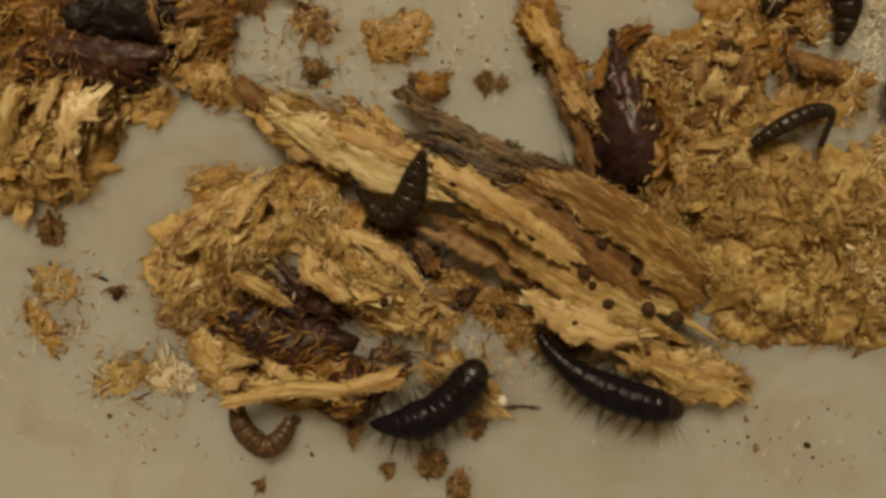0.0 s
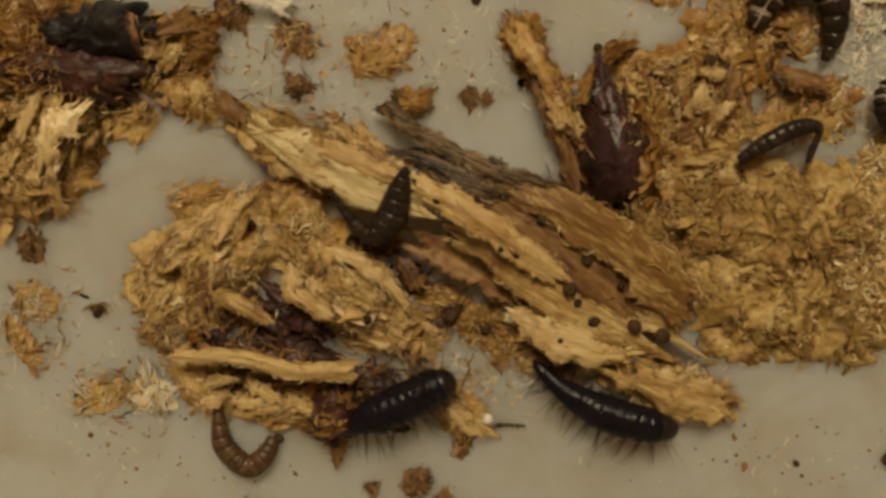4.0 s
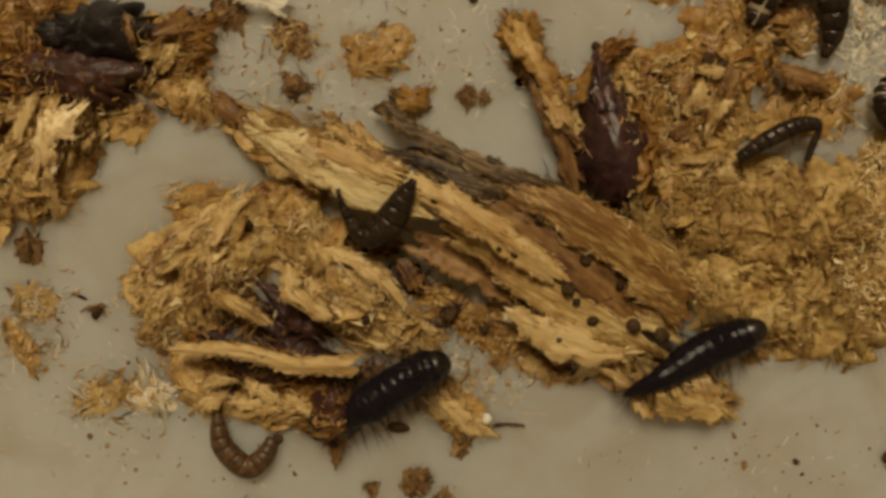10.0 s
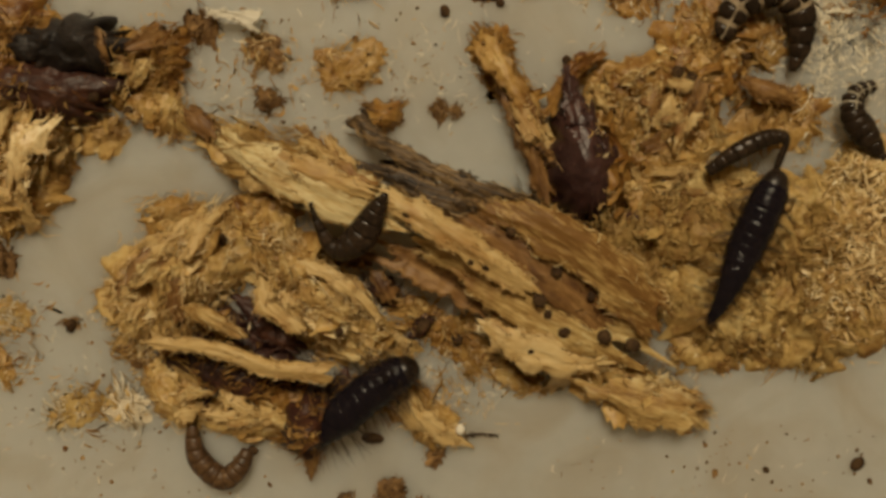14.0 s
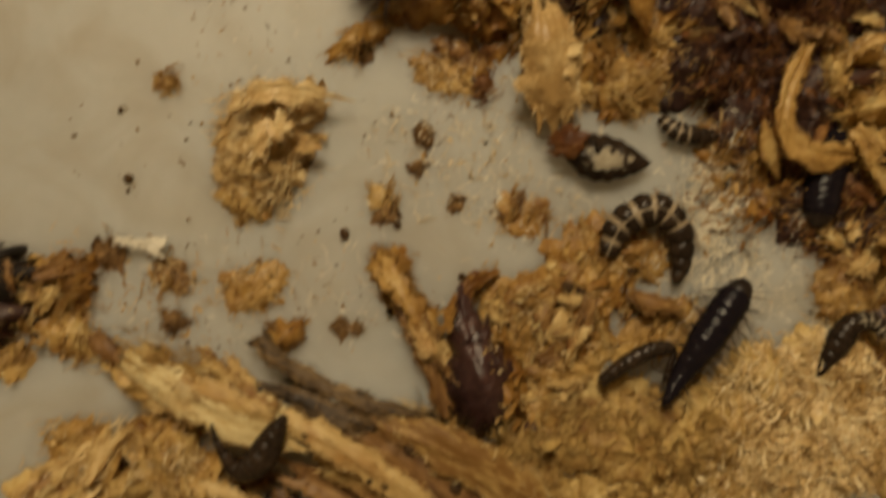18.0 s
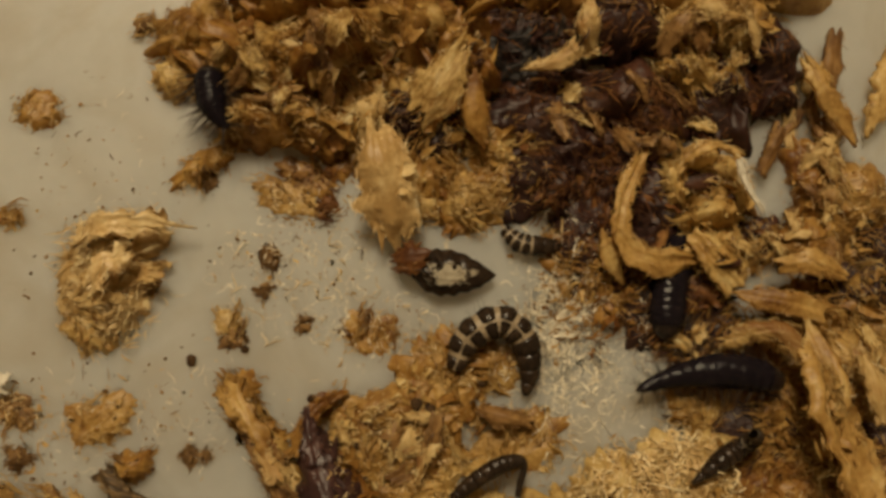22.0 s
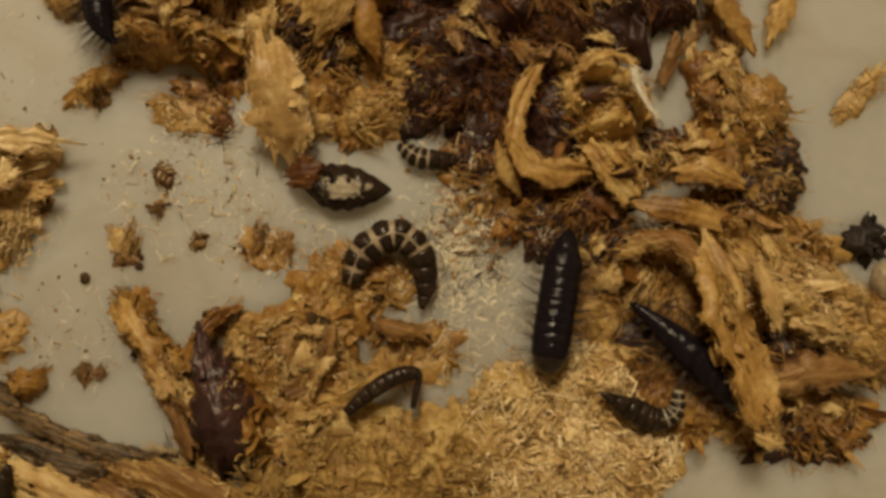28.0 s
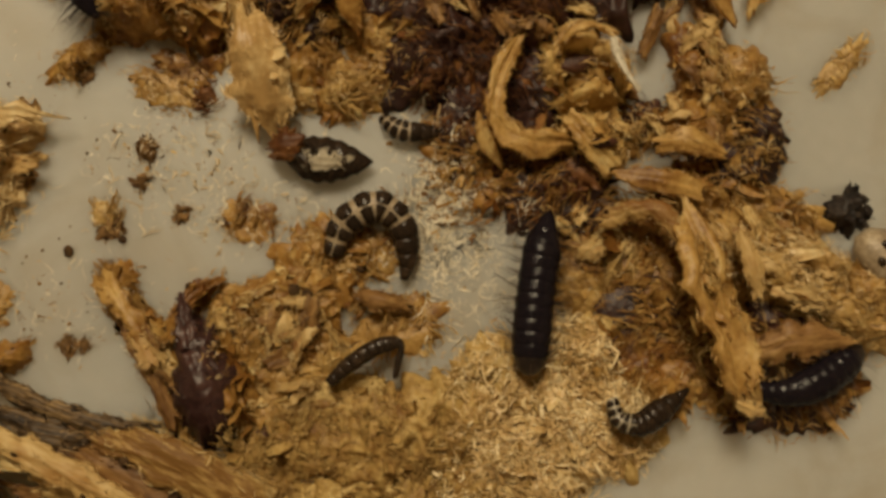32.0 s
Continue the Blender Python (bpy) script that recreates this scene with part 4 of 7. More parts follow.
    clump(h, 4.42, -13.23, 2.4, 1.0, -25, 0.4, TAN, 100, PALE, length=1.0, crumbs=0.2)
    shards(h, -17.71, -5.88, 4.2, 3.2, 30, 12, (STRAW, GRAIN, STRAW, REDGRAIN), 400, 3.4, 0.9, 40, 0.45)
    shards(h, -9.46, -7.31, 4.4, 2.6, -45, 12, (STRAW, GRAIN, GRAIN), 440, 3.0, 0.9, -50, 0.45)
    shards(h, -15.14, -15.58, 4.6, 1.2, -10, 8, (STRAW, GRAIN), 480, 2.6, 0.8, -5, 0.4)
    shards(h, -4.74, -11.23, 2.6, 1.6, -30, 5, (GRAIN, STRAW), 520, 2.2, 0.6, -30, 0.6)
    clump(h, -7.73, -15.11, 2.4, 1.6, 40, 0.9, MAROON, 30, ORANGE, crumbs=0.3, bumpy=0.25)
    strip(h, "scrap", [(-3.65, -14.41, 1.2), (-1.36, -16.35, 1.0), (0.95, -17.98, 0.5)], [1.8, 1.6, 0.7], STRAW, "pale orange scrap", along=30, thick=0.4, ragged=0.5, seed=25)
    return h


def left_heap():
    h = thing("pulp_heap", "clump of orange-brown wood pulp with a black crust", "debris", (-25.65, 6.04, 0))
    clump(h, -26.85, 5.97, 6.0, 2.6, 0, 2.8, MAROON, 30, RUST, crumbs=0.08, fluff=0.15, bumpy=0.25, dip=0.3)
    clump(h, -31.18, 8.89, 5.0, 4.5, 0, 2.2, ORANGE, 160, ORANGE)
    clump(h, -24.71, 8.82, 4.2, 2.0, 0, 3.8, DARK, 6, DARK, bumpy=0.3, length=0.8, crumbs=0.02, fluff=0.02, dip=0.3)
    clump(h, -19.55, 8.23, 2.4, 2.2, 0, 1.8, ORANGE, 120, ORANGE)
    clump(h, -19.78, 5.32, 2.6, 1.8, -40, 1.2, TAN, 150, TAN)
    clump(h, -28.31, 2.31, 3.4, 3.2, 60, 2.0, TAN, 260, PALE, grain=60)
    clump(h, -30.31, -1.06, 4.4, 2.6, 20, 1.9, TAN, 320, PALE)
    clump(h, -33.95, 1.93, 4.4, 4.6, 20, 2.1, TAN, 260, PALE)
    clump(h, -36.35, 7.12, 5.4, 5.0, 20, 2.1, ORANGE, 160, TAN)
    shards(h, -28.89, 0.81, 3.4, 3.6, 40, 9, (STRAW, GRAIN, STRAW), 560, 3.0, 1.0, 55, 0.6)
    shards(h, -20.52, 7.43, 2.0, 3.0, 0, 5, (REDGRAIN, GRAIN), 600, 2.2, 0.8)
    strip(h, "pale_scrap", [(-25.60, 3.92, 2.3), (-27.31, 2.27, 2.9), (-28.14, -0.30, 2.4)], [1.2, 2.2, 1.4], SHAVING, "pale papery scrap", along=40, thick=0.2, ragged=0.7, torn=1.2, ripple=0.6, seed=31)
    petals(h, -27.2, 1.8, 3.0, 1.6, 60, 50, SHAVING, 0.5, 32, 60, 0.5, 0.6)
    clump(h, -23.30, 2.90, 1.6, 1.2, 30, 0.4, TAN, 60, PALE, length=1.0)
    return h


def forked_chunk():
    h = thing("forked_chunk", "forked chunk of maroon pulp with orange-brown arms", "wood", (8.05, 2.69, 0))
    clump(h, 8.72, 0.44, 3.4, 2.4, 80, 1.9, MAROON, 10, MAROON, bumpy=0.2, crumbs=0.05)
    clump(h, 10.8, 0.9, 3.0, 1.2, 95, 2.0, ORANGE, 90, ORANGE)
    clump(h, 5.40, 3.98, 2.6, 1.2, -65, 1.4, ORANGE, 40, TAN, length=0.8)
    clump(h, 6.73, 0.44, 2.6, 1.1, -75, 1.3, ORANGE, 40, TAN, length=0.8)
    shards(h, 5.73, 3.03, 0.8, 2.2, 25, 4, (REDGRAIN, STRAW), 1240, 2.4, 0.8, -62, 0.2)
    clump(h, 8.9, 1.2, 4.8, 2.4, -79, 3.8, CORE, 20, CORE, bumpy=0.12, ragged=0.28, crumbs=0.03, size=0.45, fluff=0.06, length=0.9, halo=0.3, dip=0.12, name="core", label="dark maroon pulp core")
    strip(h, "core_tip", [(7.55, 7.4, 1.7), (7.95, 5.6, 2.3), (8.3, 3.6, 2.6)], [0.4, 1.2, 1.7], CORE, "dark maroon pulp core", along=40, thick=0.6, crown=0.2, ragged=0.6, ripple=0.5, seed=45)
    petals(h, 10.6, 0.9, 3.4, 0.7, 100, 36, ORANGE, 0.5, 46, 100, 0.4, 0.4)
    strip(h, "arm", [(2.39, 9.25, 1.0), (3.41, 7.43, 1.7), (4.79, 5.42, 1.8), (5.73, 3.58, 1.5)], [1.6, 1.7, 1.2, 0.9], TAN, "orange-brown arm", along=50, across=13, thick=0.5, crown=0.1, ragged=0.6, ripple=0.5, torn=1.2, seed=41)
    petals(h, 3.4, 7.4, 2.6, 0.8, -60, 50, TAN, 0.5, 48, -60, 0.5, 0.5)
    locks(h, 3.4, 7.4, 2.8, 1.0, -60, 40, ORANGE, 1.2, 0.08, 0.6, 0.3, -60, 0.6, 49)
    strip(h, "arm", [(10.01, 8.41, 0.9), (8.35, 7.67, 1.4), (7.37, 6.33, 1.6), (6.28, 4.13, 1.5)], [0.5, 0.9, 1.0, 0.8], ORANGE, "orange-brown arm", along=50, thick=0.4, crown=0.15, ragged=0.6, ripple=0.5, torn=1.2, seed=42)
    locks(h, 8.8, 7.4, 1.6, 0.7, 40, 20, ORANGE, 1.0, 0.08, 0.6, 0.3, 40, 0.6, 50)
    strip(h, "rim", [(3.22, 6.75, 0.9), (4.83, 3.23, 1.3), (6.54, -1.05, 1.0)], [0.7, 1.0, 1.0], REDGRAIN, "brown rim", along=50, thick=0.5, crown=0.2, ragged=0.3, seed=43)
    strip(h, "lining", [(4.38, 5.74, 1.9), (5.50, 2.64, 2.1)], [0.9, 1.2], STRAW, "pale papery lining", along=30, thick=0.3, ragged=0.5, seed=44)
    clump(h, 2.86, 9.03, 1.4, 1.2, 0, 1.0, ORANGE, 50, ORANGE, length=0.9)
    return h


def middle_litter():
    h = thing("shredded_litter", "flat litter of tan shredded wood beside the forked chunk", "debris", (14.02, 4.92, 0))
    clump(h, 12.18, 6.43, 3.2, 1.8, 10, 1.3, TAN, 220, PALE, fluff=0.35, length=0.9, size=0.42, rise=0.8)
    clump(h, 14.47, 4.20, 3.8, 2.0, -10, 1.4, TAN, 240, PALE, fluff=0.35, length=0.9, size=0.42, rise=0.8)
    clump(h, 17.06, 6.81, 2.8, 2.8, 0, 1.3, ORANGE, 160, PALE, fluff=0.35, length=0.9, size=0.42, rise=0.8)
    clump(h, 16.25, 9.76, 2.4, 2.2, 0, 1.0, ORANGE, 140, PALE, fluff=0.35, length=0.9, size=0.42, rise=0.8)
    clump(h, 13.77, 1.58, 3.4, 1.4, -10, 1.2, TAN, 220, PALE, fluff=0.35, length=0.9, size=0.42, rise=0.8)
    clump(h, 12.68, -1.44, 2.4, 1.8, 0, 1.1, TAN, 140, PALE, fluff=0.35, length=0.9, size=0.42, rise=0.8)
    clump(h, 11.28, 3.64, 1.8, 2.2, 0, 1.2, TAN, 100, PALE, fluff=0.35, length=0.9, size=0.42, rise=0.8)
    clump(h, 12.26, -2.38, 1.1, 0.7, 60, 1.3, CORE, 0, CORE, crumbs=0, dip=0.2)
    clump(h, 16.76, 2.89, 2.4, 1.6, 0, 0.9, TAN, 100, PALE, fluff=0.35, length=0.9, size=0.42, rise=0.8)
    clump(h, 15.17, 3.62, 1.2, 0.6, 0, 1.6, ORANGE, 10, ORANGE, crumbs=0.3)
    clump(h, 22.45, 4.21, 3.2, 2.2, 0, 0.5, TAN, 160, PALE, length=1.2)
    clump(h, 20.43, 9.43, 2.4, 1.8, 0, 0.7, TAN, 100, TAN, length=1.2)
    shards(h, 13.93, 4.89, 4.4, 2.6, 0, 12, (GRAIN, STRAW, GRAIN, REDGRAIN), 1140, 2.4, 0.8)
    shards(h, 14.43, 0.07, 3.2, 1.6, 0, 6, (STRAW, GRAIN), 1200, 2.2, 0.7, -15, 0.5)
    strip(h, "husk", [(19.34, 6.75, 1.0), (21.04, 6.02, 1.4), (22.92, 5.46, 0.9)], [0.6, 1.5, 0.5], REDGRAIN, "brown pointed husk", along=30, crown=0.4, seed=51)
    return h


SHAVINGS_FROM = 30.0   # east of here the heap is pale curly shavings


def sawdust_heap():
    h = thing("sawdust_heap", "wide heap of fine curly tan wood shavings", "debris", (22.54, -5.60, 0), kind="stuff")
    for x, y, rx, ry, rot, z in ((16.00, -3.31, 4.0, 2.6, 0, 1.6), (20.54, -4.07, 4.6, 4.0, 0, 2.0), (25.05, -3.31, 4.6, 4.2, 0, 1.9), (19.51, -8.25, 4.8, 3.6, 0, 2.0),
                                 (24.45, -8.63, 5.2, 3.6, 10, 2.0), (28.54, -6.34, 4.6, 4.6, 0, 1.9), (29.10, -0.68, 4.0, 3.6, 0, 1.6), (32.23, -4.07, 4.6, 4.2, 0, 1.8), (33.56, 0.44, 4.0, 3.6, 0, 1.4), (17.96, -0.31, 3.0, 1.6, 0, 1.0), (12.64, -5.82, 2.2, 2.2, 0, 1.2), (11.46, -3.17, 1.8, 1.6, 0, 1.1), (14.70, -7.65, 1.7, 1.7, 0, 1.1),
                                 (31.15, -5.22, 4.6, 3.6, 0, 1.7), (36.37, -4.17, 3.4, 3.0, 20, 1.3), (25.58, -6.59, 4.2, 3.0, 0, 1.9)):
        if x > SHAVINGS_FROM:
            clump(h, x, y, rx, ry, rot, z, SAWDUST, 300, SHAVING, fluff=0.12, length=1.5, curl=0.9, bumpy=0.4, crumbs=0.05, size=0.4)
            shreds(h, x, y, rx, ry, rot, 900, SHAVING, 1.05, 0.12, 1.5, 0.2, None, 1.0, int(x * 10), edge=1.04, steps=5, name="curly_shavings")
        elif x > 27.5:
            clump(h, x, y, rx, ry, rot, z, SAWDUST, 300, PALE, fluff=0.4, length=1.3, curl=0.9, lift=0.16, bumpy=0.5, crumbs=0.1, size=0.36)
            shreds(h, x, y, rx, ry, rot, 550, SHAVING, 1.0, 0.11, 1.5, 0.2, None, 1.0, int(x * 10), edge=1.04, steps=5, name="curly_shavings")
        else:
            clump(h, x, y, rx, ry, rot, z, SAWDUST, 500, SAWDUST, fluff=0.32, length=0.9, width=0.3, rise=0.8, curl=1.2, lift=0.25, bumpy=0.6, crumbs=0.2, size=0.34)
    for x, y, rx, ry, n in ((22.04, -11.40, 2.0, 1.4, 80), (25.51, -12.18, 1.6, 1.0, 60), (17.83, -11.79, 2.6, 1.4, 80)):
        clump(h, x, y, rx, ry, 0, 0.7, SAWDUST, n, TAN, length=1.0)
    return h


def fluffy_clump():
    h = thing("fluffy_clump", "fluffy pale straw clump of matted wood fibres", "debris", (-5.25, 17.36, 0))
    clump(h, -5.33, 19.71, 3.4, 2.2, 20, 1.7, SHAVING, 420, SHAVING, grain=20, length=2.0, size=0.8, rise=0.9)
    clump(h, -5.97, 16.20, 3.0, 3.4, 0, 2.0, SHAVING, 460, SHAVING, grain=50, length=2.0, size=0.8, rise=0.9)
    clump(h, -6.93, 13.97, 1.6, 1.6, 0, 1.3, PALE, 90, PALE)
    shards(h, -5.26, 17.60, 2.6, 3.0, 0, 9, (STRAW, STRAW, GRAIN), 640, 2.8, 1.0, 30, 0.5)
    strip(h, "fold", [(-7.11, 19.66, 2.4), (-4.43, 20.87, 3.2), (-0.95, 20.35, 1.8)], [1.4, 1.9, 0.8], SHAVING, "pale folded flap", along=40, thick=0.2, crown=0.1, ragged=0.8, torn=1.4, ripple=0.6, twist=(-30, 20), seed=61)
    strip(h, "fold", [(-6.25, 16.06, 3.0), (-5.10, 17.91, 3.4), (-3.15, 19.02, 2.6)], [1.4, 1.8, 0.9], SHAVING, "pale folded flap", along=40, thick=0.2, crown=0.1, ragged=0.8, torn=1.4, ripple=0.6, twist=(-30, 20), seed=62)
    return h


def upper_heap():
    """The large dark heap."""
    h = thing("great_wood_heap", "large heap of shredded brown wood with a dark red-brown core", "debris", (22.26, 26.75, 0))
    # rim of tan shreds
    clump(h, 1.55, 34.55, 3.4, 2.6, 0, 2.8, TAN, 240, ORANGE, size=0.85, rise=1.0)
    clump(h, -0.64, 31.42, 1.8, 1.4, 0, 1.68, PALE, 120, PALE, length=1.1)
    clump(h, 5.06, 31.83, 3.8, 3.0, 0, 5.6, TAN, 300, ORANGE, size=0.85, rise=1.0)
    clump(h, 5.70, 28.02, 3.4, 2.0, 15, 4.55, ORANGE, 200, TAN, size=0.85, rise=1.0)
    clump(h, 1.33, 25.29, 2.8, 1.0, 35, 1.54, ORANGE, 140, TAN, length=1.2)
    clump(h, 10.75, 32.39, 4.0, 3.2, 0, 6.65, ORANGE, 300, TAN, size=0.85, rise=1.0)
    clump(h, 9.68, 27.38, 2.4, 2.2, 0, 4.55, ORANGE, 140, TAN, size=0.85, rise=1.0)
    clump(h, 7.75, 37.69, 5.5, 3.2, 0, 7.0, TAN, 260, ORANGE, size=0.85, rise=1.0)
    clump(h, 16.96, 27.40, 3.2, 3.4, 0, 3.08, MAROON, 38, TAN, crumbs=0.16, bumpy=0.25)
    clump(h, 16.21, 34.69, 3.4, 3.0, 0, 4.2, TAN, 200, ORANGE, size=0.85, rise=1.0)
    clump(h, 20.67, 21.86, 3.0, 2.2, 20, 2.1, PALE, 260, PALE, length=1.2, width=0.14)
    clump(h, 12.59, 28.90, 2.0, 2.6, 0, 4.2, ORANGE, 90, TAN, size=0.85, rise=1.0)
    clump(h, 20.12, 31.48, 2.2, 3.2, 0, 5.25, ORANGE, 90, TAN, size=0.85, rise=1.0)
    # unseen high back of the heap, added to shade the tray
    clump(h, 13.01, 43.63, 8.0, 4.0, 0, 8.0, TAN, 60, ORANGE, crumbs=0.3)
    clump(h, 27.80, 43.47, 9.0, 4.4, 0, 9.0, ORANGE, 60, TAN, crumbs=0.3)
    clump(h, 40.91, 44.31, 8.0, 4.4, 0, 8.0, TAN, 60, ORANGE, crumbs=0.3)
    # dark core
    clump(h, 24.77, 32.54, 4.4, 4.2, 0, 2.6, MAROON, 64, RUST, crumbs=0.16, bumpy=0.25)
    clump(h, 26.83, 27.29, 4.6, 3.6, 0, 2.8, MAROON, 75, RUST, crumbs=0.16, bumpy=0.25)
    clump(h, 25.17, 22.34, 3.0, 2.8, 0, 2.6, MAROON, 99, RUST, length=1.2, crumbs=0.16, bumpy=0.25)
    clump(h, 32.22, 26.99, 4.8, 3.6, 0, 3.2, MAROON, 96, RUST, crumbs=0.16, bumpy=0.25)
    clump(h, 38.28, 28.38, 3.6, 4.2, 0, 3.6, MAROON, 89, RUST, crumbs=0.16, bumpy=0.25)
    clump(h, 36.71, 29.55, 3.0, 1.7, -10, 4.6, TAN, 160, PALE)
    clump(h, 31.63, 33.94, 4.0, 2.6, 0, 3.6, MAROON, 75, RUST, crumbs=0.16, bumpy=0.25)
    clump(h, 38.80, 33.15, 4.2, 2.6, 0, 4.6, TAN, 240, PALE)
    clump(h, 43.15, 29.87, 2.4, 3.4, 0, 3.6, MAROON, 75, RUST, crumbs=0.16, bumpy=0.25)
    clump(h, 27.73, 37.65, 9.0, 3.0, 0, 5.0, TAN, 300, ORANGE)
    clump(h, 40.20, 37.98, 8.0, 3.6, 0, 5.0, TAN, 260, PALE)
    clump(h, 28.07, 17.28, 3.2, 1.8, -20, 1.2, ORANGE, 140, TAN)
    clump(h, 31.65, 21.12, 1.8, 2.4, 0, 1.3, MAROON, 47, RUST, crumbs=0.16, bumpy=0.25)
    clump(h, 28.34, 24.25, 4.4, 3.4, 0, 3.0, MAROON, 64, RUST, crumbs=0.08, bumpy=0.3)
    clump(h, 30.73, 27.92, 5.0, 2.6, 0, 4.0, MAROON, 61, RUST, crumbs=0.08, bumpy=0.3)
    clump(h, 29.62, 21.80, 1.6, 2.0, 0, 1.8, MAROON, 47, RUST, crumbs=0.1, bumpy=0.2)
    clump(h, 21.93, 25.56, 2.4, 2.0, 0, 1.5, TAN, 120, PALE, length=1.2)
    clump(h, 22.93, 22.09, 2.2, 1.4, 0, 0.8, ORANGE, 90, TAN, length=1.0)
    # brown fluff round the leaf-shaped flake
    clump(h, 10.07, 27.15, 2.8, 2.0, -10, 1.8, ORANGE, 160, TAN, length=1.2, size=0.7, rise=0.8)
    clump(h, 13.93, 30.95, 2.4, 2.6, 0, 2.2, ORANGE, 120, TAN, length=1.2, size=0.7, rise=0.8)
    clump(h, 17.59, 24.65, 2.2, 3.0, 0, 1.7, ORANGE, 160, TAN, length=1.2, size=0.7, rise=0.8)
    clump(h, 15.95, 21.13, 1.8, 1.2, 0, 0.9, PALE, 120, PALE, length=1.2, size=0.7, rise=0.8)
    clump(h, 19.78, 20.69, 2.6, 1.6, 0, 0.9, ORANGE, 140, TAN, length=1.2, size=0.7, rise=0.8)
    # brown pulp under the curls
    clump(h, 28.10, 18.58, 2.4, 3.6, 0, 1.6, MAROON, 51, RUST, crumbs=0.4, size=0.5, bumpy=0.25)
    clump(h, 27.30, 15.84, 2.4, 1.6, -20, 0.9, ORANGE, 80, TAN, crumbs=0.4, size=0.4)
    clump(h, 33.34, 19.90, 2.2, 3.2, 0, 1.9, MAROON, 44, RUST, crumbs=0.4, bumpy=0.25)
    clump(h, 32.08, 14.69, 3.0, 1.8, -10, 1.0, MAROON, 44, RUST, crumbs=0.3, bumpy=0.25)
    clump(h, 35.15, 13.23, 3.0, 1.6, -10, 1.6, MAROON, 44, RUST, crumbs=0.4, bumpy=0.25)
    clump(h, 40.96, 17.16, 1.8, 1.8, 0, 1.6, MAROON, 44, RUST, crumbs=0.4, bumpy=0.25)
    # right arm that runs down
    clump(h, 45.55, 21.56, 2.2, 3.4, 0, 2.0, ORANGE, 160, TAN)
    clump(h, 48.29, 19.71, 2.4, 2.6, 0, 2.4, TAN, 180, PALE)
    clump(h, 49.05, 15.90, 2.4, 2.6, 0, 2.6, MAROON, 28, TAN, crumbs=0.16, bumpy=0.25)
    clump(h, 44.13, 17.03, 4.0, 2.0, 0, 1.9, ORANGE, 160, TAN)
    clump(h, 37.35, 16.22, 3.4, 2.4, 0, 2.2, TAN, 160, PALE)
    clump(h, 37.53, 21.61, 3.2, 2.6, 0, 2.2, TAN, 140, PALE)
    clump(h, 32.52, 12.89, 2.6, 3.2, 0, 1.2, MAROON, 40, RUST, crumbs=0.16, bumpy=0.25)
    clump(h, 47.05, 13.54, 3.0, 2.0, 0, 2.2, MAROON, 35, TAN, crumbs=0.16, bumpy=0.25)
    clump(h, 34.69, 13.96, 2.6, 1.6, -20, 1.6, MAROON, 44, RUST, crumbs=0.16, bumpy=0.25)
    # black mound stands in for the shade of a deep void
    clump(h, 24.30, 31.91, 3.8, 2.8, 0, 3.6, DARK, 10, MAROON, crumbs=0.15, bumpy=0.2)
    shards(h, 5.65, 30.85, 4.4, 3.4, 0, 14, (STRAW, GRAIN, GRAIN, REDGRAIN), 700, 2.8, 0.9)
    shards(h, 11.97, 30.35, 3.0, 3.6, 0, 10, (GRAIN, STRAW, REDGRAIN), 760, 2.8, 1.0, 80, 0.5)
    shards(h, 34.00, 31.77, 7.0, 2.4, 0, 14, (GRAIN, STRAW, GRAIN, REDGRAIN), 800, 2.8, 1.0)
    shards(h, 31.28, 26.43, 6.0, 3.0, 0, 10, (REDGRAIN, GRAIN, REDGRAIN), 860, 2.2, 0.8)
    shards(h, 42.80, 18.09, 4.4, 3.2, 0, 10, (GRAIN, STRAW, REDGRAIN), 900, 2.4, 0.9)
    shards(h, 45.98, 25.09, 2.0, 4.4, 0, 8, (GRAIN, REDGRAIN, STRAW), 960, 3.2, 0.9, 85, 0.4)
    return h


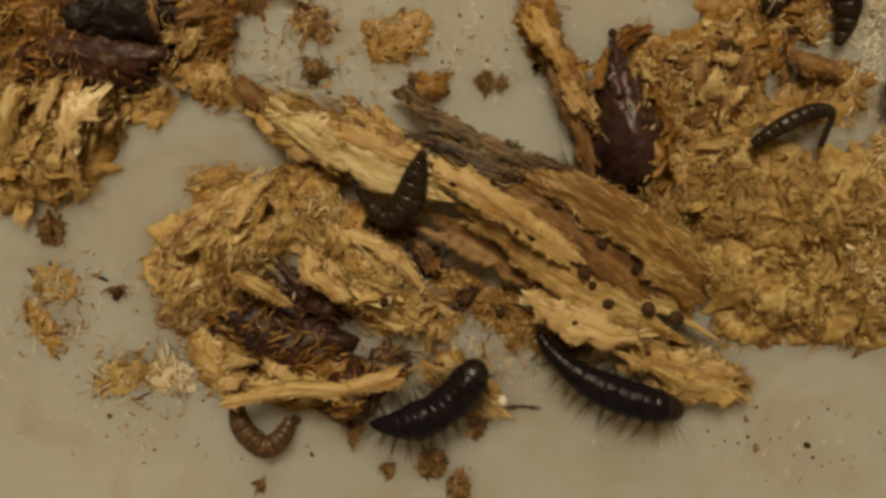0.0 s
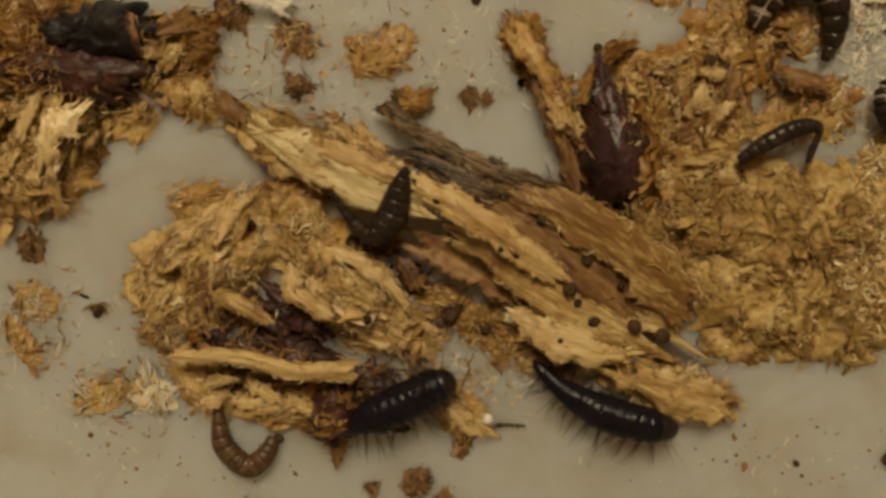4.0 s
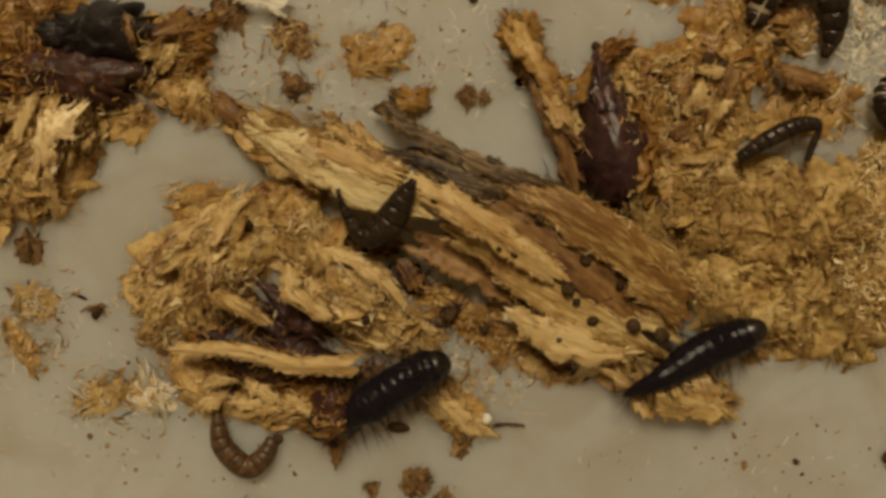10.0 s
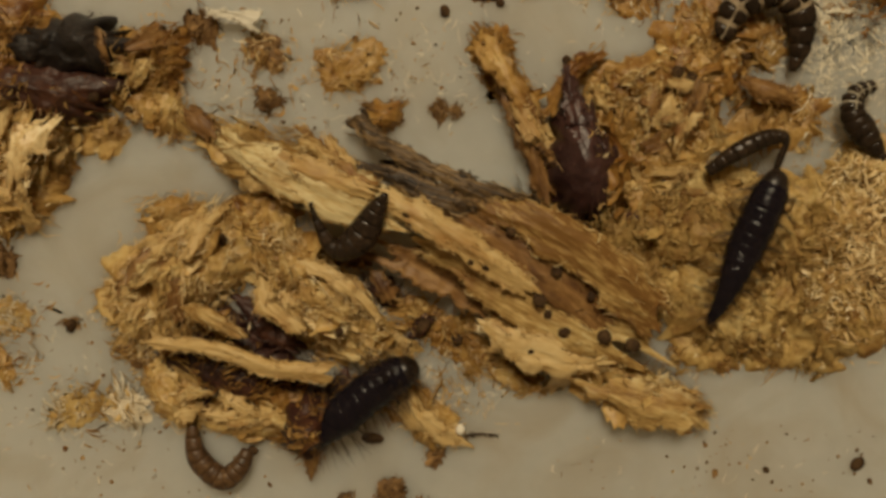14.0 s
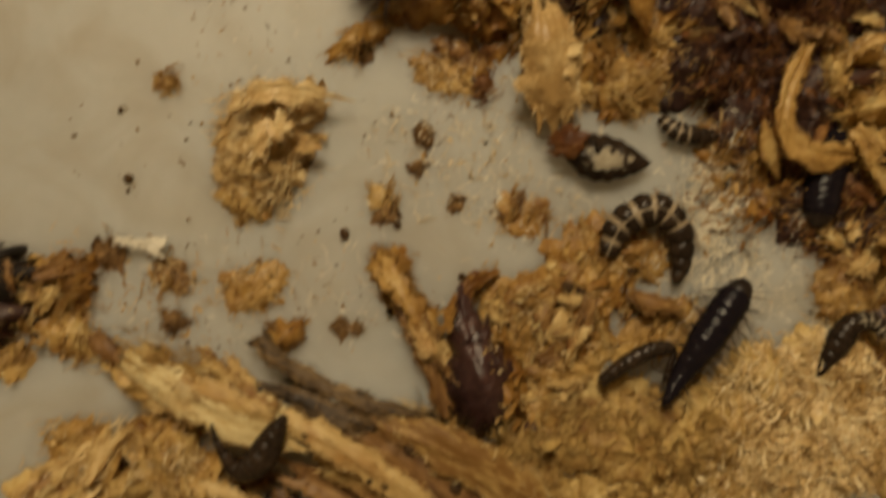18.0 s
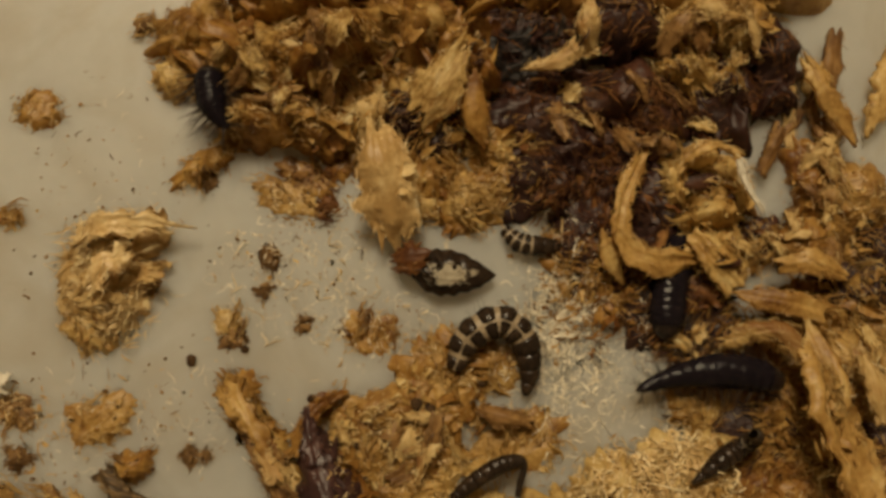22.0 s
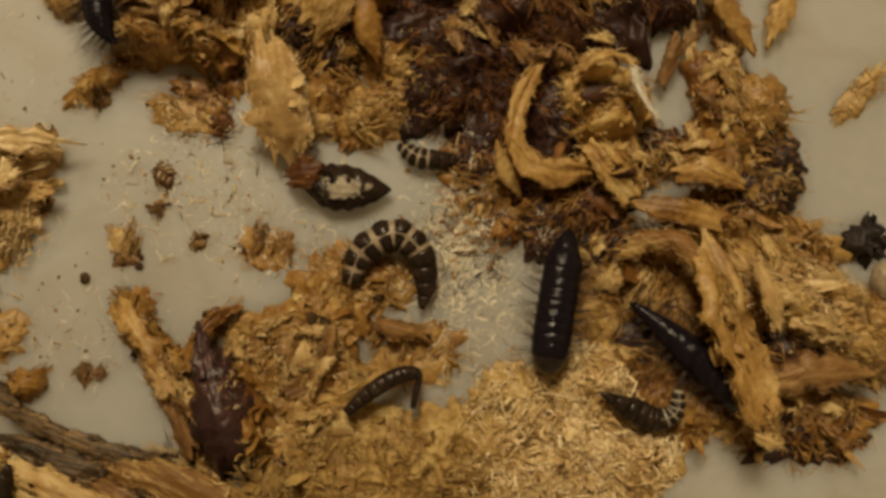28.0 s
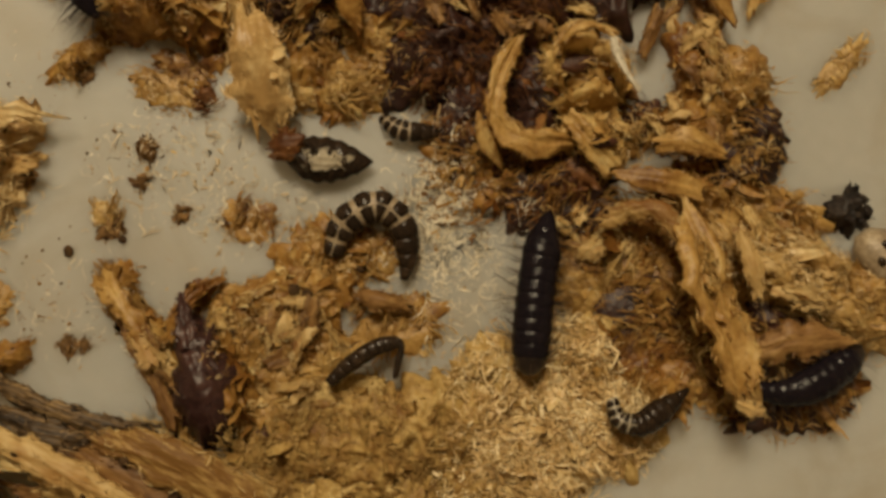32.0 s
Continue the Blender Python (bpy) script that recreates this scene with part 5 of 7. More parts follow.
def side_heap():
    """What lies east of the larvae, below the great heap."""
    h = thing("torn_wood_heap", "heap of torn straw-coloured wood strips over a hollow", "debris", (45.01, 6.46, 0))
    clump(h, 38.37, 8.57, 3.4, 2.4, 0, 0.9, ORANGE, 130, TAN)
    clump(h, 35.29, 6.41, 2.6, 2.2, 40, 0.9, TAN, 160, PALE, length=1.2)
    clump(h, 31.23, 13.78, 3.8, 2.2, -20, 0.4, ORANGE, 60, ORANGE, crumbs=0.3)
    clump(h, 36.26, 11.17, 3.0, 2.0, -20, 1.0, MAROON, 40, ORANGE, crumbs=0.3, bumpy=0.25)
    clump(h, 34.96, 10.45, 2.4, 2.2, 0, 0.8, MAROON, 30, ORANGE, crumbs=0.16, bumpy=0.25)
    clump(h, 39.84, 2.91, 4.2, 2.4, -30, 0.5, MAROON, 40, ORANGE, crumbs=0.16, bumpy=0.25)
    clump(h, 40.27, -0.26, 5.6, 3.6, 0, 0.6, ORANGE, 120, TAN)
    clump(h, 43.06, 5.84, 5.0, 4.6, 0, 0.7, ORANGE, 120, TAN, crumbs=0.3)
    clump(h, 44.99, 11.76, 4.2, 2.2, -15, 1.4, ORANGE, 120, TAN, crumbs=0.4)
    clump(h, 49.68, 9.38, 4.0, 2.6, -25, 1.5, TAN, 140, PALE, crumbs=0.4)
    clump(h, 47.17, 7.89, 3.4, 3.4, 0, 2.4, TAN, 260, PALE, grain=-50)
    clump(h, 50.82, 4.42, 4.0, 2.4, -20, 2.0, TAN, 260, PALE, grain=-20)
    clump(h, 54.67, 2.54, 4.0, 3.0, -20, 2.0, PALE, 240, PALE, grain=-20)
    clump(h, 48.85, 2.20, 2.6, 2.0, 0, 1.5, MAROON, 60, TAN, crumbs=0.16, bumpy=0.25)
    clump(h, 46.12, -1.50, 3.6, 2.6, 0, 1.2, ORANGE, 200, TAN)
    clump(h, 50.80, -3.05, 3.4, 2.0, 0, 1.1, ORANGE, 200, TAN)
    clump(h, 56.42, 3.54, 3.0, 3.0, 0, 2.0, TAN, 160, PALE)
    clump(h, 48.60, -3.94, 4.4, 1.8, -5, 0.9, MAROON, 90, ORANGE, crumbs=0.4, bumpy=0.25)
    clump(h, 35.90, 8.35, 2.2, 2.0, 20, 1.3, REDGRAIN, 20, ORANGE, crumbs=0.2, bumpy=0.2)
    clump(h, 48.48, 5.74, 4.6, 1.7, -38, 3.0, PALE, 360, SHAVING, grain=-40, spread=0.3, length=2.0, crumbs=0.5)
    clump(h, 51.47, 6.70, 3.6, 1.4, -22, 2.6, PALE, 260, SHAVING, grain=-22, spread=0.3, length=2.0, crumbs=0.5)
    shards(h, 48.36, 6.51, 4.6, 2.6, -35, 12, (STRAW, GRAIN, STRAW), 1000, 3.2, 0.9, -40, 0.4)
    shards(h, 36.99, 8.62, 3.6, 2.0, -20, 8, (GRAIN, STRAW), 1060, 2.4, 0.8, 20, 0.6)
    shards(h, 47.76, -1.98, 4.6, 1.8, 0, 8, (GRAIN, REDGRAIN), 1100, 2.4, 0.8, -30, 0.6)
    strip(h, "flap", [(42.3, 10.43, 3.0), (43.0, 6.83, 4.0), (43.4, 2.64, 4.3), (44.2, -1.2, 4.3), (44.8, -3.2, 4.1)], [1.6, 2.7, 2.9, 2.5, 1.2], TAN, "tan torn flap", along=90, across=17, thick=0.22, crown=0.08, ragged=0.95, ripple=0.7, torn=1.2, twist=(-22, 12), seed=71)
    SUPPORT.append((43.6, 3.2, 6.2, 1.5, math.cos(radians(-77)), math.sin(radians(-77)), 0.9, 3.8))
    petals(h, 43.6, 2.6, 6.0, 1.3, -77, 110, TAN, 0.45, 72, -77, 0.5, 0.4)
    locks(h, 43.6, 2.6, 6.2, 1.5, -77, 60, PALE, 1.2, 0.07, 0.5, 0.2, -77, 0.5, 74)
    SUPPORT.pop()
    strip(h, "flap_end", [(43.9, -3.0, 4.5), (44.9, -3.5, 4.5), (45.8, -3.6, 4.2)], [0.8, 0.8, 0.3], STRAW, "whitish brittle flap end", along=30, thick=0.15, ragged=0.7, torn=1.0, seed=73)
    strip(h, "strip", [(37.08, 10.41, 2.0), (40.27, 10.57, 2.9), (42.35, 8.08, 3.0)], [1.4, 1.4, 1.4], GRAIN, along=50, thick=0.4, crown=0.3, ragged=0.4, seed=72)
    strip(h, "strip", [(45.79, 8.56, 3.2), (46.27, 6.21, 3.8), (46.57, 3.91, 3.2)], [0.8, 1.3, 0.8], STRAW, along=40, thick=0.4, crown=0.3, ragged=0.3, seed=75)
    strip(h, "ledge", [(46.11, 0.01, 2.2), (49.22, 0.90, 2.7), (53.00, 0.39, 2.2)], [1.6, 2.4, 0.7], REDGRAIN, "grey-brown ledge", along=40, across=11, thick=0.5, ragged=0.4, seed=76)
    return h


# order matters: heaps first, so that things can rest on them
lower_heap()
left_heap()
forked_chunk()
middle_litter()
sawdust_heap()
fluffy_clump()
upper_heap()
side_heap()
splinter()

# ---- flakes and curls on the great heap ----
def heap_flakes():
    f = "flakes on the great heap"
    leaf = flake("leaf_flake", [(13.35, 26.7, 3.0), (13.8, 24.0, 3.4), (14.10, 21.2, 2.6), (14.15, 18.8, 1.3)], [0.9, 3.6, 4.4, 2.5], SHAVING, "pale leaf-shaped flake of crumbly wood", group=f, along=70, across=21, thick=0.8, crown=0.2, ragged=0.4, ripple=0.5, torn=0.8, seed=81)
    SUPPORT.append((13.95, 22.4, 3.9, 2.0, math.cos(radians(-83)), math.sin(radians(-83)), 0.8, 3.2))
    crust = petals(leaf, 13.85, 23.0, 2.9, 1.7, -83, 52, SHAVING, 0.3, 83, None, 0.5, 0.4, name="crumbly_crust")
    crust.matrix_basis = leaf.matrix_basis.inverted() @ Matrix.Translation(leaf.location)
    SUPPORT.pop()
    flake("upright_flake", [(19.75, 31.53, 4.4), (18.21, 29.13, 3.6), (16.47, 27.13, 2.6)], [0.8, 3.6, 2.4], GRAIN, "pointed tan wood flake", group=f, along=50, across=15, thick=0.5, crown=0.15, ragged=0.3, ripple=0.3, seed=82)
    flake("fan_flake", [(20.21, 29.63, 3.4), (20.43, 27.13, 3.0), (20.90, 25.17, 2.2)], [1.4, 1.8, 0.6], ORANGE, "orange-brown curved flake of wood", group=f, along=40, crown=0.3, seed=83)
    flake("hook_curl", [(32.20, 23.71, 2.6), (30.90, 21.59, 3.0), (29.88, 19.22, 3.2), (30.28, 17.19, 3.0), (32.13, 15.88, 2.8), (34.95, 15.88, 2.4)], [1.1, 1.3, 1.2, 1.5, 1.9, 1.2], TAN, "curled hook of pale wood", group=f, along=90, across=15, thick=0.2, crown=0.06, ragged=0.5, ripple=0.5, torn=1.0, twist=(-20, 5), seed=84)
    flake("curl_point", [(29.07, 18.18, 2.4), (29.18, 16.47, 2.0), (30.08, 14.97, 1.0)], [0.9, 1.2, 0.4], TAN, "pale pointed curl of wood", group=f, along=30, seed=85)
    flake("curled_flake", [(34.3, 22.3, 3.4), (35.6, 23.5, 3.9), (37.2, 23.7, 4.0), (38.7, 22.9, 3.9)], [0.6, 0.9, 0.8, 0.5], PALE, "thin curled rim of pale wood", group=f, along=60, across=13, thick=0.2, crown=0.05, ragged=0.8, ripple=0.7, torn=1.2, twist=(-35, -45), seed=86)
    flake("pale_scrap", [(34.90, 17.69, 2.9), (36.27, 15.60, 3.1), (37.81, 13.79, 2.2)], [1.0, 1.6, 1.4], PALE, "torn pale scrap of wood", group=f, along=50, across=13, thick=0.22, crown=0.1, ragged=0.25, torn=0.3, ripple=0.7, seed=88)
    flake("bar_flake", [(38.49, 13.22, 2.6), (41.08, 12.56, 2.9), (43.98, 11.63, 2.5)], [1.2, 1.7, 1.4], TAN, "straight tan bar of wood", group=f, along=40, thick=0.45, crown=0.14, seed=89)
    flake("bar_flake", [(41.37, 15.24, 2.6), (43.24, 15.13, 3.2), (45.36, 14.36, 2.6)], [1.0, 1.8, 1.0], TAN, "short thick tan bar of wood", group=f, along=30, thick=0.45, crown=0.14, seed=90)
    flake("bone_sliver", [(38.42, 22.66, 4.3), (38.72, 21.02, 4.1), (39.99, 18.98, 3.4)], [0.5, 0.5, 0.2], BONE, "thin dry white sliver of wood", group=f, along=24, thick=0.25, seed=91)
    flake("long_chip", [(44.84, 29.96, 2.6), (45.98, 27.30, 2.6), (47.54, 24.64, 2.0)], [1.0, 1.6, 0.8], TAN, "tan frayed chip of rough wood", group=f, along=40, across=11, crown=0.15, ragged=0.6, torn=1.2, seed=92)
    flake("long_chip", [(47.88, 32.21, 1.2), (47.11, 29.60, 1.6), (46.84, 27.62, 1.0)], [1.2, 1.5, 0.7], REDGRAIN, "narrow red-brown chip of wood", group=f, along=30, crown=0.3, seed=93)
    flake("long_chip", [(52.47, 30.85, 0.9), (50.96, 27.83, 1.3), (49.90, 24.83, 0.8)], [1.1, 1.7, 1.0], PALE, "long tan wood chip lying on the tray", group=f, along=40, across=11, crown=0.2, ragged=0.7, torn=1.2, seed=94)
    flake("long_chip", [(42.78, 25.51, 1.6), (42.13, 24.00, 1.2), (41.28, 22.14, 0.8)], [0.9, 1.0, 0.8], REDGRAIN, "short red-brown peg of wood", group=f, along=24, thick=0.6, crown=0.3, seed=95)
    flake("long_chip", [(27.99, 31.52, 3.6), (26.69, 30.53, 3.4), (24.25, 30.25, 3.0)], [1.2, 1.2, 0.4], STRAW, "pale pointed chip of wood", group=f, along=24, seed=96)


heap_flakes()


def curl_nest():
    """The crumbly pale knot with holes, on the great heap."""
    h = thing("wood_knot", "crumbly pale knot of wood with dark holes", "wood", (37.59, 20.52, 0))
    for x, y, rx, ry, turn, z in ((34.5, 21.2, 0.8, 1.9, 0, 3.2), (36.4, 23.2, 2.0, 0.8, 10, 3.5), (39.2, 21.2, 0.9, 2.0, 10, 3.6), (37.0, 19.2, 2.8, 1.1, 8, 3.9), (36.5, 16.8, 1.7, 2.2, 20, 3.5), (37.4, 15.4, 1.1, 1.3, 0, 3.0)):
        clump(h, x, y, rx, ry, turn, z, PALE, 60, PALE, crumbs=0.7, size=0.42, bumpy=0.5, rise=0.8, fluff=0.4, length=0.9, dip=0.25, halo=0.0)
    # dark lumps colour the knot's holes as if in shade
    for x, y, r, k in ((35.97, 21.59, 1.1, 1.6), (38.63, 20.33, 0.55, 1.1), (37.26, 15.53, 0.7, 1.4)):
        part("hole_plug", nugget_mesh("hole_plug", (r * k, r * 0.7, 0.5), MAROON, int(x * 9), 2, 0.4), h, "dark lump for the shade in a hole", (x - h.location[0] / MM, y - h.location[1] / MM, rest(x, y) - 0.35))
    return h


curl_nest()


# ---- lumps, crumbs and droppings lying on the tray ----
def crumb(x, y, r, long):
    h = thing("crumb", "rough fuzzy brown crumb of wood", "crumb", (x, y, 0), "brown crumbs")
    b = rest(x, y)
    clump(h, x, y, r * long, r, (x * 41 + y * 23) % 180, r * 0.5 + max(0.0, b - 0.1), CRUMB, 10, CRUMB, length=0.6, width=0.16, ragged=0.4, crumbs=1.0, size=0.2)


def small_lumps():
    for x, y, r, n in ((7.84, 8.13, 0.30, 1.0), (-18.80, 9.99, 0.28, 1.0), (-25.69, -9.74, 0.34, 1.6), (16.16, -14.79, 0.42, 1.0), (-13.49, -18.45, 0.34, 1.2), (-14.99, -3.71, 0.42, 1.1), (-0.28, 11.19, 0.34, 1.0),
                       (-15.09, 15.40, 0.36, 1.0), (-0.27, 11.36, 0.34, 1.1), (3.39, 11.86, 0.3, 1.1), (-15.65, 20.16, 0.2, 1.3), (19.75, 8.43, 0.34, 1.2), (22.99, 5.45, 0.24, 1.0), (15.12, 7.25, 0.42, 1.2), (15.99, 6.83, 0.40, 1.2),
                       (10.75, 4.70, 0.30, 1.1), (-23.19, 5.59, 0.36, 1.1), (-21.20, 4.72, 0.34, 1.2), (28.31, -19.45, 0.42, 1.4), (22.04, -19.93, 0.22, 1.2), (19.69, 27.88, 0.28, 1.0), (44.52, -1.17, 0.34, 1.0), (-13.23, 3.62, 0.2, 1.0), (-13.07, 3.66, 0.2, 1.0), (-5.24, -17.58, 0.4, 2.0), (-1.75, -9.78, 0.44, 1.5)):
        pellet(x, y, r, None, n)
    for x, y, r, n in ((-12.00, 5.37, 0.75, 1.15), (-0.58, 4.77, 0.5, 1.3), (0.54, 4.77, 0.25, 1.2), (-16.34, 10.25, 0.9, 1.1), (5.26, 18.17, 0.6, 1.2), (2.61, 12.75, 0.8, 1.2), (7.47, 13.32, 0.5, 1.2), (4.85, 15.86, 0.5, 1.0), (11.75, 13.34, 0.6, 1.2), (5.42, 18.17, 0.6, 1.2),
                       (-30.19, -5.42, 0.9, 1.1), (-4.08, -21.52, 0.8, 1.3), (-0.98, -19.07, 0.5, 1.6), (10.35, 2.31, 0.5, 1.4), (1.33, 24.04, 0.6, 1.3), (43.53, 18.98, 0.5, 1.2), (-2.90, 16.78, 0.55, 1.4)):
        crumb(x, y, r, n)
    # bore holes on the splinter, the shade inside them given by dark pellets
    for x, y, r, z in ((5.8, -7.55, 0.45, 3.6), (2.31, -5.3, 0.25, 4.3), (10.12, -10.05, 0.48, 2.9), (9.12, -7.28, 0.3, 3.7), (6.85, -5.63, 0.4, 3.8), (7.53, -9.66, 0.42, 3.0), (5.32, -10.94, 0.3, 3.1), (3.92, -3.08, 0.34, 4.1), (-0.91, -2.6, 0.32, 4.4), (-2.7, -1.89, 0.3, 4.3), (1.31, -5.01, 0.22, 4.3), (12.11, -10.73, 0.5, 2.2), (16.24, -14.82, 0.4, 1.7), (-7.24, -9.78, 0.3, 2.7), (-1.74, -9.77, 0.42, 0.6), (0.55, -10.62, 0.42, 0.6), (6.38, -8.5, 0.3, 3.3)):
        pellet(x, y, r, None, 1.15, z - 0.25, name="bore_dust", label="dark pellet for the shade in a bore hole", category="dropping", group="plugs in the splinter")
    # black lump and pale husk at the edge of the torn heap
    h = thing("black_lump", "black rough lump of dried pulp", "lump", (55.25, 9.76, 0), "lumps")
    clump(h, 55.24, 9.68, 1.5, 1.6, 20, 2.2, DARK, 30, DARK, bumpy=0.45, crumbs=0.4, size=0.3, length=0.7)
    husk = pellet(56.78, 5.94, 1.7, MEMBRANE, 1.2, 0.3, name="pale_husk", label="pale rounded husk with dark spots", category="husk", group="lumps", jag=0.45)
    for dx, dy, dz, r in ((-1.1, 0.3, 1.6, 0.32), (0.2, 0.7, 2.0, 0.26), (-0.4, -0.7, 2.0, 0.36), (0.9, -0.3, 1.9, 0.28)):
        part("spot", nugget_mesh("spot", (r * 1.3, r, r * 0.7), CAST, int(r * 100), 2, 0.3), husk, "dark spot", (dx, dy, dz))


    for x, y, r, k in ((-2.14, -23.14, 0.7, 1.5), (-7.10, -22.07, 0.3, 1.3), (-3.79, -21.64, 0.7, 1.2), (-25.58, -9.66, 0.3, 1.3), (-15.89, -23.36, 0.25, 1.3), (-27.99, 9.73, 0.3, 1.2)):
        crumb(x, y, r, k)
    pellet(0.78, -16.74, 0.34, BONE, 1.2, 0.9, name="white_bead", label="tiny glossy white bead among scraps", category="bead", jag=0.1)


small_lumps()


def small_tufts():
    for x, y, rx, ry, rot, h, mat, over, n in ((-6.56, 7.70, 2.4, 1.5, 10, 0.5, TAN, PALE, 130), (-12.14, 8.62, 1.6, 1.0, -30, 0.4, CRUMB, TAN, 60), (-16.40, 10.16, 1.0, 1.0, 0, 0.5, CRUMB, CRUMB, 10), (2.26, 13.74, 0.9, 1.0, 0, 0.5, PALE, PALE, 40),
                                               (-10.53, 29.84, 1.5, 1.3, 0, 0.7, ORANGE, TAN, 60), (-2.86, 35.78, 0.8, 0.7, 0, 0.4, CRUMB, TAN, 20), (8.28, 23.69, 2.2, 1.1, -30, 0.25, ORANGE, RUST, 70), (10.75, 25.0, 1.8, 1.4, 20, 0.5, ORANGE, RUST, 70), (9.58, 21.55, 0.9, 0.7, 60, 0.3, RUST, RUST, 30), (25.96, 11.71, 2.6, 3.2, 20, 0.015, TRAY, FELT, 60), (-1.69, -9.13, 2.2, 1.2, -30, 0.3, TAN, ORANGE, 50), (56.50, 20.68, 2.6, 0.9, 45, 0.5, PALE, PALE, 110), (6.56, 22.48, 2.4, 1.2, -30, 0.3, TAN, TAN, 80), (-12.64, 22.16, 0.8, 0.6, 0, 0.2, TAN, TAN, 14),
                                               (-30.89, -12.09, 2.0, 0.8, -60, 0.4, TAN, PALE, 60), (-30.01, -8.95, 1.5, 1.2, 0, 0.12, SAWDUST, DUST, 50), (-25.75, -15.59, 1.8, 1.4, 30, 0.14, SAWDUST, DUST, 60), (-22.04, -15.56, 1.6, 1.2, 0, 0.05, DUST, FELT, 36), (-21.38, -11.62, 1.4, 0.8, -20, 0.2, CRUMB, TAN, 40), (12.35, 12.43, 2.0, 1.4, 0, 0.35, ORANGE, TAN, 60), (18.85, 10.01, 3.2, 2.0, -30, 0.6, ORANGE, TAN, 140), (-8.59, -10.94, 1.5, 0.9, -30, 0.3, CRUMB, TAN, 40)):
        h_ = thing("fibre_tuft", "small tuft of tangled wood fibres on the tray", "debris", (x, y, 0), "tufts on the tray")
        clump(h_, x, y, rx, ry, rot, h, mat, int(n * 1.8), over, length=1.1, width=0.2, lift=0.2, ragged=0.3, size=0.26, crumbs=0.15)


small_tufts()
flake("hair", [(1.13, -17.50, 0.1), (2.10, -17.34, 0.15), (3.36, -17.46, 0.1)], [0.08, 0.13, 0.07], BRISTLE, "single thin dark hair on the tray", "hair", along=24, across=5, thick=0.08, seed=98)
flake("bone_sliver", [(-15.96, 11.15, 0.9), (-14.30, 10.93, 1.0), (-12.37, 10.49, 0.8)], [0.3, 0.6, 1.5], BONE, "white bone-like sliver on the tray", along=24, thick=0.25, seed=97)
litter("dust_fibres", -22.47, -14.85, 4.0, 2.6, 0, 110, SAWDUST, "thin scatter of pale wood fibres on the tray", length=0.8, width=0.10)
litter("dust_fibres", 27.11, 9.38, 5.6, 6.4, 0, 320, FELT, "thin felt of whitish fibres on the tray", length=0.8, width=0.05, lift=0.10, curl=1.0)
litter("dust_fibres", 26.42, 13.91, 2.2, 2.6, 0, 260, FELT, "thin felt of whitish fibres on the tray", length=0.6, width=0.06, lift=0.08, curl=1.0)
litter("dust_fibres", 7.91, 17.12, 7.0, 4.6, 0, 80, DUST, "thin scatter of tan wood fibres on the tray", length=0.9, width=0.10, curl=1.0, lift=0.1)
litter("dust_fibres", 27.43, 12.96, 4.4, 3.0, 0, 240, ORANGE, "thin scatter of brown wood fibres on the tray", length=0.8, width=0.12, curl=1.0)
litter("dust_fibres", 10.96, 15.71, 8.0, 5.0, 0, 60, DUST, "thin scatter of brown wood fibres on the tray", length=0.7, width=0.10)
litter("dust_fibres", 24.74, 9.35, 3.6, 4.2, 0, 380, FELT, "thin felt of whitish fibres on the tray", length=0.8, width=0.065, lift=0.10, curl=1.0)
litter("dust_fibres", -11.41, 7.51, 9.0, 4.0, 0, 120, TAN, "thin scatter of brown wood fibres on the tray", length=0.7, width=0.09)
litter("dust_fibres", -28.86, -10.98, 3.0, 4.0, 0, 90, TAN, "thin scatter of brown wood fibres on the tray", length=0.8, width=0.10)
litter("dust_fibres", 0.55, -14.46, 3.4, 2.4, -20, 110, PALE, "thin felt of pale fibres on the tray", length=0.9, width=0.05)
def dust(x, y, rx, ry, fibres, grains, brown, seed):
    """What lies thinly on the tray: whitish hairs, short brown fibres and fine grains, past counting."""
    h = thing("tray_dust", "fine dust of pale hairs and brown specks on the tray", "debris", (x, y, 0), kind="stuff")
    shreds(h, x, y, rx, ry, 0, fibres, FELT, 0.7, 0.045, 1.3, 0.05, seed=seed, edge=1.2, steps=4, name="pale_hairs")
    shreds(h, x, y, rx, ry, 0, brown, CRUMB, 0.45, 0.06, 0.9, 0.05, seed=seed + 1, edge=1.2, steps=3, name="brown_fibres")
    shreds(h, x, y, rx, ry, 0, brown, SAWDUST, 0.4, 0.08, 0.9, 0.05, seed=seed + 2, edge=1.2, steps=3, name="tan_fibres")
    specks("fine_grains", x, y, rx, ry, grains, ORANGE, "fine brown grains scattered on the tray", 0.032, seed + 3)


dust(-27.25, -13.63, 6, 5, 90, 35, 30, 3000)
dust(-8.95, 7.49, 7, 3.4, 50, 30, 20, 3010)
dust(-13.48, 5.24, 6, 3, 30, 20, 12, 3020)
dust(17.48, -19.6, 9, 2.6, 20, 30, 10, 3030)
dust(0.29, -13.8, 4, 2.2, 120, 15, 12, 3040)
dust(-20.38, -19.93, 8, 2.4, 10, 20, 5, 3050)
dust(0.81, 6.8, 5, 3, 30, 10, 8, 3060)
# brown flecks by the great heap; their number also darkens the shaded tray
dust(10.05, 22.09, 5, 3.2, 50, 110, 35, 3200)
dust(6.62, 16.59, 5, 3.6, 120, 55, 25, 3210)
dust(12.76, 12.56, 4, 2.4, 90, 45, 20, 3220)
dust(-5.33, 25.91, 6, 6, 20, 60, 20, 3230)
dust(28.37, 11.48, 4, 6, 260, 20, 15, 3240)
dust(0.49, 7.94, 4, 3, 40, 15, 8, 3250)
dust(25.87, 15.72, 3, 4, 200, 30, 25, 3260)
